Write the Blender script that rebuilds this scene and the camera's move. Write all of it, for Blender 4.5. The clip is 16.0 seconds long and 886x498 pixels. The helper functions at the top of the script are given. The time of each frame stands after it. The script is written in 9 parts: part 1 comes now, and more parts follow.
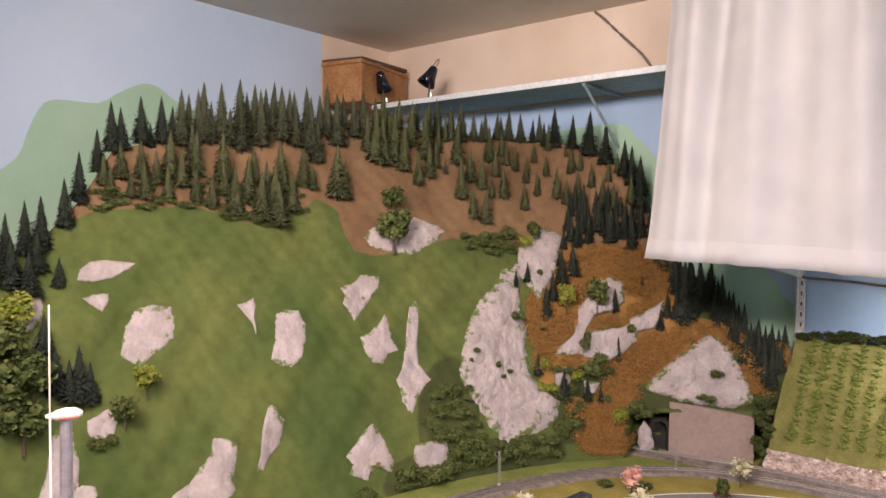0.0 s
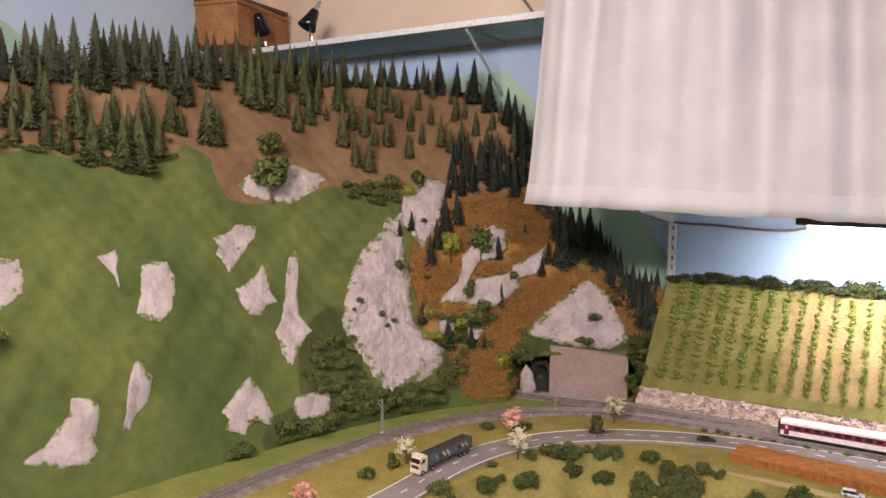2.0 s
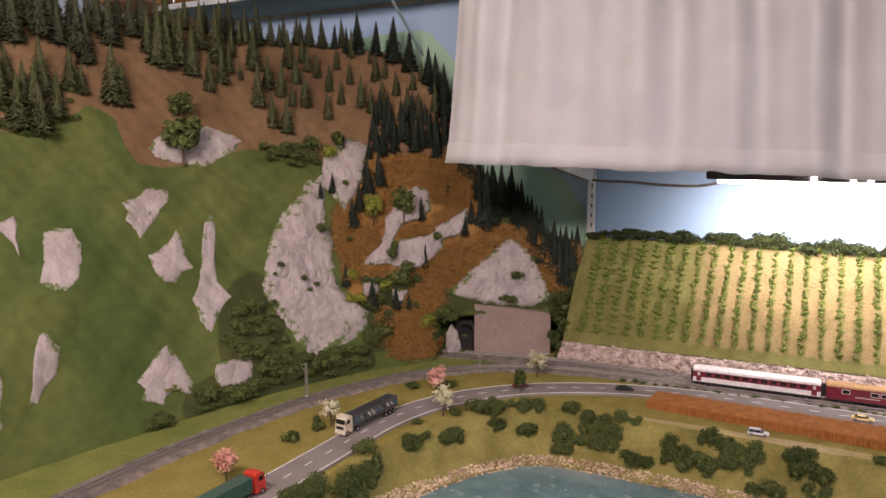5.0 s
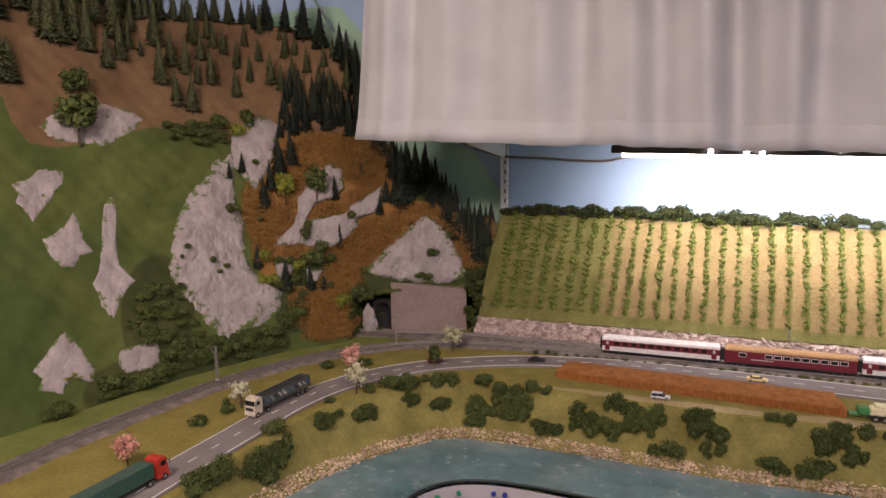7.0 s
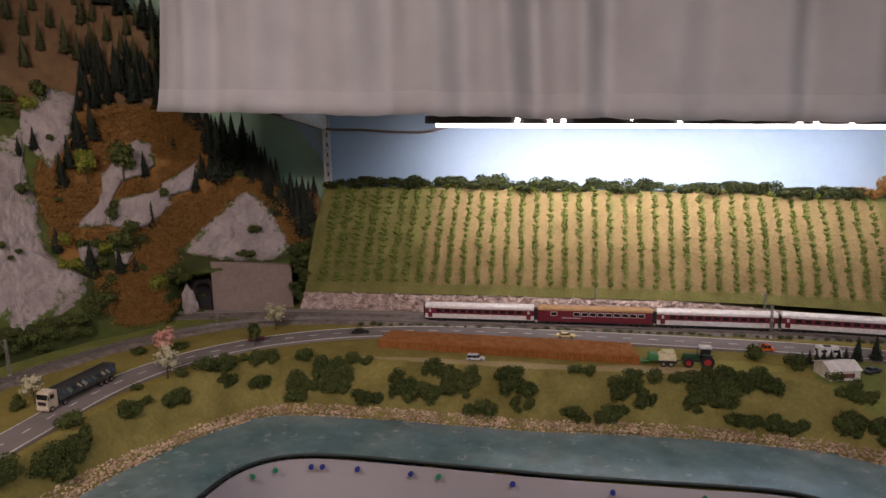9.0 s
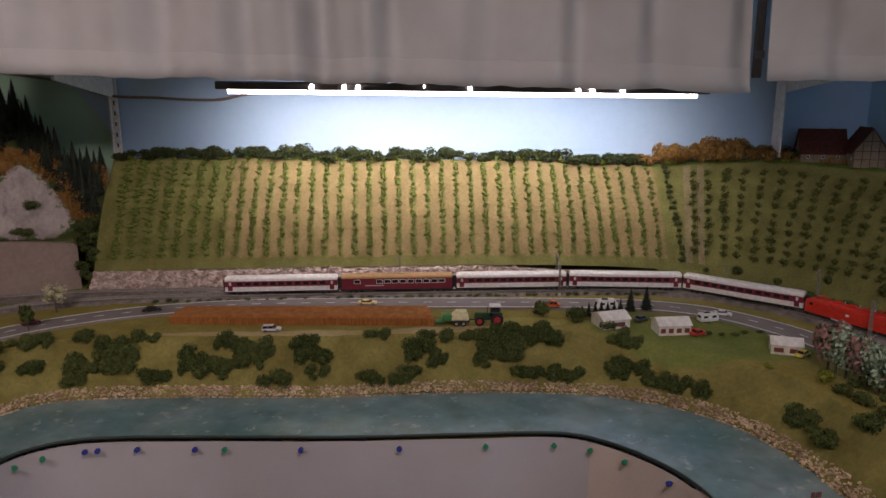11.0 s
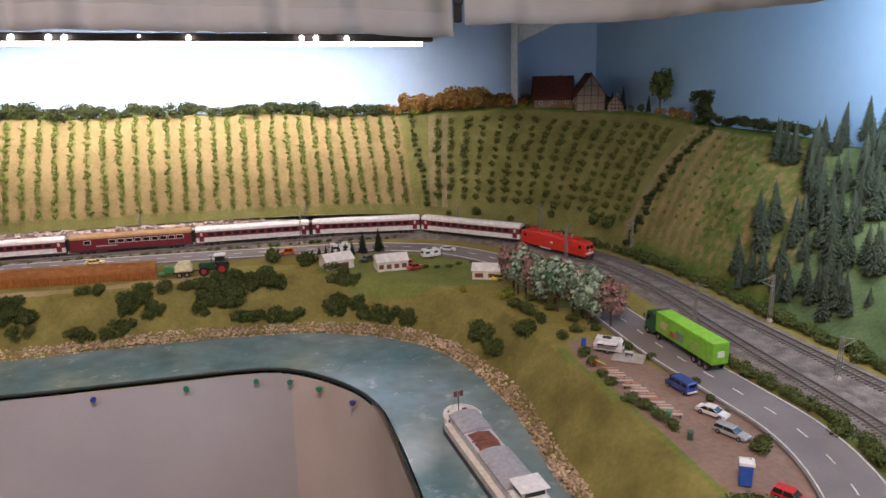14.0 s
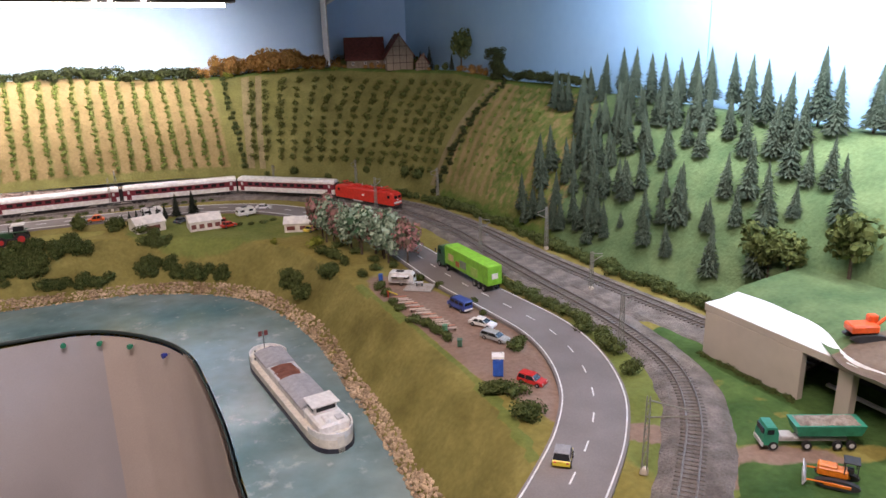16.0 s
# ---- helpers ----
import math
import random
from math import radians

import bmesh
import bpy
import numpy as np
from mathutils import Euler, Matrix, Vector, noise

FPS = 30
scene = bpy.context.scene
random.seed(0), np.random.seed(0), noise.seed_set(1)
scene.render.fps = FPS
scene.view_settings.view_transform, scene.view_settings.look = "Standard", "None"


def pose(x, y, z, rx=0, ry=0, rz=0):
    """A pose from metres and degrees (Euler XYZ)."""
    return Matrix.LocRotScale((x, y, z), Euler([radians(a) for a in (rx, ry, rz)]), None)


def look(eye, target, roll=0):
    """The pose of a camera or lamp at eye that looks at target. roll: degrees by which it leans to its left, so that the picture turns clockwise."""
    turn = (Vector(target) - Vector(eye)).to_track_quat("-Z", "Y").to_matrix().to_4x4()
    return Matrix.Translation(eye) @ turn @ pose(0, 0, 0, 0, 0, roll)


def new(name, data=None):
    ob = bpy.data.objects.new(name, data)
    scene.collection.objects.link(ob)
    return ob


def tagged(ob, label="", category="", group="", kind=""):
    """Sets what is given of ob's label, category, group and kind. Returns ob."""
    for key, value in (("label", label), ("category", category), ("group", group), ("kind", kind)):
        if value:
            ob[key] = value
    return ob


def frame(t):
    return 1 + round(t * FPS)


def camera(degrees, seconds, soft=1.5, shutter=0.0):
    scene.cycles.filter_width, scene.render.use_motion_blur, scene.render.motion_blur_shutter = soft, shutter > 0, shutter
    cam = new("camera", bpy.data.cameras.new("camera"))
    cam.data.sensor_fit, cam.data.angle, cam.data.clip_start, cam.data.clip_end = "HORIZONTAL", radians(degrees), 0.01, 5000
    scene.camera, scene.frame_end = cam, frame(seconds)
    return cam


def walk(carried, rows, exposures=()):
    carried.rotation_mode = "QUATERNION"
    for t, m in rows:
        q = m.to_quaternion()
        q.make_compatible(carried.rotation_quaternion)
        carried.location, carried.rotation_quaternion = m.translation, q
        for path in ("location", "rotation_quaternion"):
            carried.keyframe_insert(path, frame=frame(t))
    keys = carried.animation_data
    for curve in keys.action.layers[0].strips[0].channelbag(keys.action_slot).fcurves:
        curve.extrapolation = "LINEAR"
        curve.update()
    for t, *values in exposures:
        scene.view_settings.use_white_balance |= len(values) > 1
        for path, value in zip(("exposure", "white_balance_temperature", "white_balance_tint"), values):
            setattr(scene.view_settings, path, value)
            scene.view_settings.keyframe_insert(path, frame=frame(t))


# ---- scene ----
cam = camera(63.4, 16.0)
PATH = [
    (0, (-0.09, 0.089, 0.665), (-1.376, 1.618, 0.591), 0.6),
    (0.5, (-0.087, 0.115, 0.651), (-1.307, 1.696, 0.545), 0.6),
    (1, (-0.084, 0.128, 0.645), (-1.242, 1.753, 0.512), 0.5),
    (1.5, (-0.077, 0.139, 0.635), (-1.179, 1.8, 0.472), 0.4),
    (2, (-0.071, 0.145, 0.632), (-1.127, 1.834, 0.447), 0.4),
    (2.5, (-0.069, 0.153, 0.624), (-1.088, 1.862, 0.422), 0.3),
    (3, (-0.07, 0.156, 0.623), (-1.067, 1.876, 0.399), 0.2),
    (5.5, (-0.05, 0.164, 0.607), (-0.895, 1.954, 0.323), -0.4),
    (6, (-0.04, 0.166, 0.604), (-0.848, 1.971, 0.307), -0.5),
    (6.5, (-0.031, 0.172, 0.598), (-0.791, 1.997, 0.291), -0.5),
    (7, (-0.013, 0.183, 0.594), (-0.716, 2.027, 0.273), -0.7),
    (7.5, (0.004, 0.195, 0.59), (-0.629, 2.062, 0.257), -0.9),
    (8, (0.029, 0.203, 0.588), (-0.481, 2.104, 0.231), -0.8),
    (8.5, (0.049, 0.206, 0.584), (-0.37, 2.125, 0.212), -0.7),
    (9, (0.082, 0.211, 0.576), (-0.24, 2.147, 0.189), -1.0),
    (9.2, (0.093, 0.212, 0.575), (-0.182, 2.151, 0.18), -1.1),
    (11.3, (0.255, 0.218, 0.524), (0.379, 2.165, 0.084), -0.8),
    (11.5, (0.289, 0.217, 0.515), (0.431, 2.164, 0.079), -1.3),
    (12, (0.353, 0.203, 0.504), (0.562, 2.141, 0.057), -1.5),
    (12.5, (0.41, 0.183, 0.498), (0.697, 2.107, 0.033), -1.5),
    (13, (0.469, 0.158, 0.485), (0.818, 2.067, 0.004), -1.4),
    (13.5, (0.521, 0.139, 0.472), (0.918, 2.035, -0.023), -1.1),
    (14, (0.53, 0.121, 0.469), (0.984, 2.001, -0.04), -1.2),
    (14.5, (0.546, 0.086, 0.459), (1.073, 1.941, -0.072), -1.7),
    (15, (0.578, 0.05, 0.452), (1.205, 1.867, -0.102), -2.1),
    (15.5, (0.592, 0.022, 0.448), (1.319, 1.795, -0.123), -1.9),
    (16, (0.592, -0.009, 0.444), (1.413, 1.715, -0.151), -1.6),
]
EXPOSURES = [(0, 0.78, 6500, 27), (1.5, 0.72, 6500, 27), (3.0, 0.52, 6500, 28), (5.5, 0.18, 6550, 30), (7.0, -0.08, 6600, 31), (8.0, -0.42, 6600, 31), (9.0, -0.76, 6550, 30), (11.5, -0.92, 6500, 28), (12.0, -0.72, 6500, 28), (12.5, -0.5, 6500, 29), (13.5, -0.24, 6500, 28), (14.5, 0.0, 6500, 27), (16.0, 0.12, 6500, 28)]
walk(cam, [(t, look(*p)) for t, *p in PATH], EXPOSURES)

# ---- light ----
world = bpy.data.worlds.new("room_air")
world.use_nodes = True
world.node_tree.nodes["Background"].inputs[0].default_value = (0.9, 0.85, 0.8, 1)
world.node_tree.nodes["Background"].inputs[1].default_value = 0.02
scene.world = world


def area_lamp(name, m, sx, sy, watts, colour):
    d = bpy.data.lights.new(name, "AREA")
    d.shape, d.size, d.size_y, d.energy, d.color = "RECTANGLE", sx, sy, watts, colour
    ob = new(name, d)
    ob.matrix_world = m
    return ob


# an assumed ceiling light behind the visitor, a second unseen one added as fill, and the tube lamps over the layout
area_lamp("ceiling_light_glow", look((-0.75, 0.06, 1.36), (-1.15, 1.4, 0.80)), 0.6, 0.35, 22.5, (1.0, 0.87, 0.75)).data.spread = radians(135)
area_lamp("ceiling_light_glow", look((0.50, 0.02, 1.36), (0.62, 0.9, 0.0)), 0.6, 0.35, 28, (1.0, 0.89, 0.79))
area_lamp("tube_glow", look((0.36, 2.10, 0.515), (0.36, 2.30, 0.31)), 1.2, 0.03, 6.9, (1.0, 0.96, 0.86)).data.spread = radians(134)
area_lamp("tube_glow_right", look((1.44, 0.52, 0.61), (1.76, 0.52, 0.45)), 1.25, 0.03, 18.0, (0.86, 0.96, 1.0))

# ---- materials ----


def mat(name, a, b=None, scale=60.0, rough=0.8, bump=0.3, metal=0.0, detail=6.0, fine=8.0, c=None, spec=0.3, random_tint=0.0, dist=0.002, grain=0.45):
    """Two-scale mottled surface: colour a to b by broad noise, darkened and lightened by fine grain."""
    m = bpy.data.materials.new(name)
    m.use_nodes = True
    nt = m.node_tree
    N, L = nt.nodes, nt.links
    bs = N["Principled BSDF"]
    bs.inputs["Roughness"].default_value = rough
    bs.inputs["Metallic"].default_value = metal
    bs.inputs["Specular IOR Level"].default_value = spec
    b = b or tuple(min(1, v * 1.25) for v in a)
    co = N.new("ShaderNodeTexCoord")
    n1 = N.new("ShaderNodeTexNoise")
    n1.inputs["Scale"].default_value, n1.inputs["Detail"].default_value = scale, detail
    n2 = N.new("ShaderNodeTexNoise")
    n2.inputs["Scale"].default_value, n2.inputs["Detail"].default_value = scale * fine, 4
    L.new(co.outputs["Object"], n1.inputs["Vector"])
    L.new(co.outputs["Object"], n2.inputs["Vector"])
    r = N.new("ShaderNodeValToRGB")
    r.color_ramp.elements[0].position, r.color_ramp.elements[1].position = 0.35, 0.65
    r.color_ramp.elements[0].color, r.color_ramp.elements[1].color = (*a, 1), (*b, 1)
    if c:
        e = r.color_ramp.elements.new(0.5)
        e.color = (*c, 1)
    L.new(n1.outputs["Fac"], r.inputs["Fac"])
    mul = N.new("ShaderNodeMix")
    mul.data_type, mul.blend_type = "RGBA", "OVERLAY"
    mul.inputs["Factor"].default_value = grain
    L.new(r.outputs["Color"], mul.inputs[6])
    L.new(n2.outputs["Fac"], mul.inputs[7])
    out = mul.outputs[2]
    if random_tint:
        info = N.new("ShaderNodeObjectInfo")
        hsv = N.new("ShaderNodeHueSaturation")
        mr = N.new("ShaderNodeMapRange")
        mr.inputs["To Min"].default_value, mr.inputs["To Max"].default_value = 1 - random_tint, 1 + random_tint
        L.new(info.outputs["Random"], mr.inputs["Value"])
        L.new(mr.outputs["Result"], hsv.inputs["Value"])
        L.new(out, hsv.inputs["Color"])
        out = hsv.outputs["Color"]
    L.new(out, bs.inputs["Base Color"])
    if bump:
        bu = N.new("ShaderNodeBump")
        bu.inputs["Strength"].default_value, bu.inputs["Distance"].default_value = bump, dist
        L.new(n2.outputs["Fac"], bu.inputs["Height"])
        L.new(bu.outputs["Normal"], bs.inputs["Normal"])
    return m


def plain(name, a, rough=0.5, metal=0.0, spec=0.5, scale=120.0, vary=0.12):
    return mat(name, tuple(v * (1 - vary) for v in a), tuple(min(1, v * (1 + vary)) for v in a), scale, rough, 0.08, metal, spec=spec, dist=0.0004)


def foliage(name, a, b, vary=0.25, rough=0.75, lo=0.1, hi=1.2):
    """Leaves: every clump a little lighter or darker than the next."""
    m = bpy.data.materials.new(name)
    m.use_nodes = True
    N, L = m.node_tree.nodes, m.node_tree.links
    bs = N["Principled BSDF"]
    bs.inputs["Roughness"].default_value = rough
    bs.inputs["Specular IOR Level"].default_value = 0.06
    geo = N.new("ShaderNodeNewGeometry")
    info = N.new("ShaderNodeObjectInfo")
    add = N.new("ShaderNodeMath")
    add.operation = "MULTIPLY_ADD"
    L.new(info.outputs["Random"], add.inputs[0])
    add.inputs[1].default_value = 0.35
    L.new(geo.outputs["Random Per Island"], add.inputs[2])
    r = N.new("ShaderNodeValToRGB")
    r.color_ramp.elements[0].position, r.color_ramp.elements[1].position = lo, min(hi, 1.0)
    r.color_ramp.elements[0].color, r.color_ramp.elements[1].color = (*a, 1), (*b, 1)
    L.new(add.outputs[0], r.inputs["Fac"])
    L.new(r.outputs["Color"], bs.inputs["Base Color"])
    return m


def masked(name, layers, scale, bump=0.5, rough=0.9, ragged=0.35, dist=0.003, grain=0.32):
    """Ground cover: a first (a, b) pair of colours, then (attribute, a, b) laid over it where that painted region lies, with ragged edges."""
    m = bpy.data.materials.new(name)
    m.use_nodes = True
    N, L = m.node_tree.nodes, m.node_tree.links
    bs = N["Principled BSDF"]
    bs.inputs["Roughness"].default_value = rough
    bs.inputs["Specular IOR Level"].default_value = 0.15
    co = N.new("ShaderNodeTexCoord")
    n1 = N.new("ShaderNodeTexNoise")
    n1.inputs["Scale"].default_value, n1.inputs["Detail"].default_value = scale, 7
    n2 = N.new("ShaderNodeTexNoise")
    n2.inputs["Scale"].default_value, n2.inputs["Detail"].default_value = scale * 9, 5
    n3 = N.new("ShaderNodeTexNoise")
    n3.inputs["Scale"].default_value, n3.inputs["Detail"].default_value = scale * 3, 8
    for n in (n1, n2, n3):
        L.new(co.outputs["Object"], n.inputs["Vector"])

    def tone(a, b):
        r = N.new("ShaderNodeValToRGB")
        r.color_ramp.elements[0].position, r.color_ramp.elements[1].position = 0.32, 0.68
        r.color_ramp.elements[0].color, r.color_ramp.elements[1].color = (*a, 1), (*b, 1)
        L.new(n1.outputs["Fac"], r.inputs["Fac"])
        return r.outputs["Color"]

    out = tone(*layers[0])
    for attr, a, b in layers[1:]:
        at = N.new("ShaderNodeAttribute")
        at.attribute_name = attr
        ma = N.new("ShaderNodeMath")
        ma.operation = "MULTIPLY_ADD"
        L.new(n3.outputs["Fac"], ma.inputs[0])
        ma.inputs[1].default_value = ragged * 2
        L.new(at.outputs["Fac"], ma.inputs[2])
        mr = N.new("ShaderNodeMapRange")
        mr.inputs["From Min"].default_value, mr.inputs["From Max"].default_value = 0.4 + ragged, 0.6 + ragged
        L.new(ma.outputs[0], mr.inputs["Value"])
        mix = N.new("ShaderNodeMix")
        mix.data_type = "RGBA"
        L.new(mr.outputs["Result"], mix.inputs["Factor"])
        L.new(out, mix.inputs[6])
        L.new(tone(a, b), mix.inputs[7])
        out = mix.outputs[2]
    mul = N.new("ShaderNodeMix")
    mul.data_type, mul.blend_type = "RGBA", "OVERLAY"
    mul.inputs["Factor"].default_value = grain
    L.new(out, mul.inputs[6])
    L.new(n2.outputs["Fac"], mul.inputs[7])
    L.new(mul.outputs[2], bs.inputs["Base Color"])
    bu = N.new("ShaderNodeBump")
    bu.inputs["Strength"].default_value, bu.inputs["Distance"].default_value = bump, dist
    L.new(n2.outputs["Fac"], bu.inputs["Height"])
    L.new(bu.outputs["Normal"], bs.inputs["Normal"])
    return m


def glow(name, colour, strength):
    m = bpy.data.materials.new(name)
    m.use_nodes = True
    b = m.node_tree.nodes["Principled BSDF"]
    b.inputs["Emission Color"].default_value = (*colour, 1)
    b.inputs["Emission Strength"].default_value = strength
    return m


M_BLUE = mat("sky_blue_wall_paint", (0.50, 0.65, 0.80), (0.57, 0.71, 0.85), 2.2, 0.75, 0.1, fine=30, grain=0.06)
M_BLUE_B = mat("backdrop_blue_paint", (0.37, 0.54, 0.74), (0.45, 0.61, 0.79), 2.0, 0.75, 0.1, fine=30, grain=0.06)
M_BLUE_R = mat("sky_blue_backdrop_paint", (0.30, 0.52, 0.74), (0.40, 0.60, 0.79), 1.6, 0.7, 0.1, fine=30, grain=0.06)
M_GREENPAINT = mat("pale_green_hill_paint", (0.33, 0.54, 0.40), (0.39, 0.60, 0.44), 4, 0.8, 0.1, fine=30, grain=0.08)
M_BEIGE = mat("beige_wall_paint", (0.70, 0.58, 0.45), (0.80, 0.69, 0.57), 3, 0.85, 0.15, fine=60, grain=0.08)
M_CEIL = mat("ceiling_paint", (0.72, 0.65, 0.57), (0.78, 0.71, 0.63), 3, 0.9, 0.15, fine=60, grain=0.08)
M_SHELF = mat("pale_blue_shelf_paint", (0.22, 0.325, 0.345), (0.30, 0.405, 0.425), 8, 0.6, 0.1)
M_CURTAIN = mat("white_curtain_cloth", (0.435, 0.442, 0.446), (0.488, 0.496, 0.498), 9, 0.9, 0.25, fine=90, dist=0.0006, grain=0.10)
M_FASCIA = mat("grey_fascia_cloth", (0.43, 0.415, 0.43), (0.50, 0.485, 0.50), 4, 0.85, 0.2, fine=120, dist=0.0005, grain=0.10)
# beige cloth and board; part of the paleness is light falling on that side
M_FASCIA_B = mat("lit_beige_fascia", (0.52, 0.45, 0.40), (0.60, 0.53, 0.47), 4, 0.8, 0.15, fine=80, dist=0.0005, grain=0.12)
M_BLACK = plain("black_rim", (0.02, 0.02, 0.02), 0.6)
M_RIM = plain("dark_green_black_rim", (0.014, 0.030, 0.027), 0.5)
M_MEADOW = masked("mountain_ground_cover", [((0.052, 0.083, 0.022), (0.102, 0.126, 0.036)), ("brown", (0.145, 0.088, 0.045), (0.215, 0.138, 0.072)), ("scrub", (0.20, 0.102, 0.028), (0.33, 0.18, 0.056)), ("brush", (0.03, 0.042, 0.015), (0.062, 0.074, 0.025))], 4.5, 0.45)
M_ROCK = mat("plaster_rock", (0.31, 0.274, 0.268), (0.405, 0.363, 0.352), 20, 0.92, 0.30, fine=6, dist=0.002, grain=0.22)


def overgrown(m, attr, colour):
    """Lets moss and grass creep in ragged patches over a surface where the painted region attr grows strong."""
    N, L = m.node_tree.nodes, m.node_tree.links
    bs = N["Principled BSDF"]
    src = bs.inputs["Base Color"].links[0].from_socket
    at_, co, n = N.new("ShaderNodeAttribute"), N.new("ShaderNodeTexCoord"), N.new("ShaderNodeTexNoise")
    at_.attribute_name = attr
    n.inputs["Scale"].default_value, n.inputs["Detail"].default_value, n.inputs["Roughness"].default_value = 42, 8, 0.62
    L.new(co.outputs["Object"], n.inputs["Vector"])
    ad = N.new("ShaderNodeMath")
    ad.operation = "MULTIPLY_ADD"
    L.new(at_.outputs["Fac"], ad.inputs[0])
    ad.inputs[1].default_value = 0.27
    L.new(n.outputs["Fac"], ad.inputs[2])
    mr = N.new("ShaderNodeMapRange")
    mr.inputs["From Min"].default_value, mr.inputs["From Max"].default_value = 0.66, 0.76
    L.new(ad.outputs[0], mr.inputs["Value"])
    mix = N.new("ShaderNodeMix")
    mix.data_type = "RGBA"
    L.new(mr.outputs["Result"], mix.inputs["Factor"])
    L.new(src, mix.inputs[6])
    mix.inputs[7].default_value = (*colour, 1)
    L.new(mix.outputs[2], bs.inputs["Base Color"])


overgrown(M_ROCK, "rim", (0.10, 0.145, 0.04))
M_GROUND = masked("layout_ground_cover", [((0.215, 0.182, 0.046), (0.275, 0.240, 0.070)), ("bank", (0.150, 0.134, 0.038), (0.262, 0.236, 0.074)), ("camp", (0.135, 0.175, 0.042), (0.20, 0.225, 0.062)), ("dirt", (0.24, 0.16, 0.12), (0.30, 0.21, 0.16)), ("lawn", (0.035, 0.085, 0.022), (0.085, 0.155, 0.045)), ("sand", (0.34, 0.27, 0.13), (0.42, 0.34, 0.18)), ("lime", (0.27, 0.25, 0.065), (0.34, 0.31, 0.09))], 14, 0.6)
M_VINE = masked("vineyard_ground_cover", [((0.205, 0.154, 0.068), (0.272, 0.205, 0.096)), ("grassy", (0.128, 0.130, 0.038), (0.192, 0.186, 0.062)), ("deep", (0.06, 0.11, 0.02), (0.11, 0.16, 0.035)), ("light", (0.066, 0.118, 0.050), (0.122, 0.180, 0.078)), ("earth", (0.13, 0.09, 0.065), (0.20, 0.15, 0.11))], 18, 0.6)
M_ROAD = mat("asphalt_road", (0.198, 0.178, 0.170), (0.244, 0.222, 0.214), 12, 0.8, 0.15, fine=40, dist=0.0004, grain=0.16)
M_LINE = plain("white_road_paint", (0.75, 0.75, 0.73), 0.7)
M_BALLAST = mat("grey_brown_ballast", (0.140, 0.122, 0.108), (0.27, 0.238, 0.212), 40, 0.95, 1.0, fine=9, dist=0.004)
M_SLEEPER = mat("grey_brown_sleeper", (0.125, 0.112, 0.102), (0.19, 0.172, 0.158), 90, 0.85, 0.2)
M_RAIL = plain("worn_steel_rail", (0.27, 0.245, 0.23), 0.5, 0.65)
M_STONE = mat("shore_stone", (0.29, 0.205, 0.125), (0.57, 0.44, 0.305), 30, 0.85, 0.4, random_tint=0.35, dist=0.001)
M_WALLSTONE = mat("rubble_wall_stone", (0.33, 0.25, 0.215), (0.58, 0.48, 0.43), 50, 0.9, 0.9, fine=6, dist=0.004, random_tint=0.2)
M_CONIFER = foliage("dark_conifer_needles", (0.040, 0.048, 0.028), (0.084, 0.095, 0.055))
M_CONIFER_L = foliage("grey_green_conifer_needles", (0.056, 0.067, 0.031), (0.102, 0.114, 0.054))
M_CONIFER_B = foliage("near_black_conifer_needles", (0.017, 0.023, 0.018), (0.040, 0.050, 0.038))
M_CONIFER_R = foliage("blue_green_conifer_needles", (0.036, 0.057, 0.039), (0.082, 0.110, 0.076))
M_TRUNK = mat("bark", (0.07, 0.05, 0.035), (0.12, 0.09, 0.06), 80, 0.9, 0.4)
M_LEAF = foliage("dark_bush_leaves", (0.028, 0.046, 0.014), (0.112, 0.140, 0.046))
# darker copy of the bush leaves; its colour holds the shade on the hedges
M_LEAF_SHADED = foliage("shaded_green_hedge_leaves", (0.014, 0.022, 0.010), (0.056, 0.070, 0.026))
M_LEAF_Y = foliage("yellow_green_leaves", (0.10, 0.14, 0.02), (0.26, 0.28, 0.05))
M_LEAF_O = foliage("autumn_orange_leaves", (0.135, 0.070, 0.020), (0.36, 0.200, 0.062))
M_LEAF_V = foliage("vine_leaves", (0.050, 0.088, 0.016), (0.150, 0.195, 0.045))
M_LEAF_P = foliage("pink_blossom", (0.44, 0.18, 0.13), (0.68, 0.40, 0.33))
M_LEAF_W = foliage("cream_blossom", (0.30, 0.29, 0.15), (0.58, 0.56, 0.40))
M_LEAF_S = foliage("pale_green_white_blossom", (0.055, 0.125, 0.065), (0.40, 0.50, 0.37), lo=0.15, hi=1.0)
M_SCRUB = foliage("orange_brown_scrub", (0.20, 0.105, 0.032), (0.335, 0.185, 0.058))
M_WHEAT = foliage("orange_brown_crop", (0.34, 0.13, 0.035), (0.56, 0.25, 0.08))
M_TRAINRED = plain("wine_red_coach_paint", (0.17, 0.016, 0.03), 0.4)
M_WHITE = plain("off_white_paint", (0.74, 0.73, 0.71), 0.45)
M_LGREY = plain("light_grey_paint", (0.55, 0.55, 0.56), 0.5)
M_DGREY = plain("dark_grey_frame", (0.035, 0.035, 0.038), 0.6)
M_TAN = plain("tan_roof_paint", (0.40, 0.24, 0.10), 0.6)
M_LOCO = plain("traffic_red_paint", (0.62, 0.035, 0.02), 0.4)
M_GLASS = plain("dark_window_glass", (0.02, 0.022, 0.026), 0.12)
M_TYRE = plain("black_rubber", (0.015, 0.015, 0.015), 0.8)
M_CHROME = plain("bare_metal", (0.5, 0.5, 0.5), 0.35, 0.9)
M_CONCRETE = mat("beige_concrete", (0.475, 0.425, 0.355), (0.515, 0.465, 0.395), 6, 0.85, 0.12, grain=0.10)
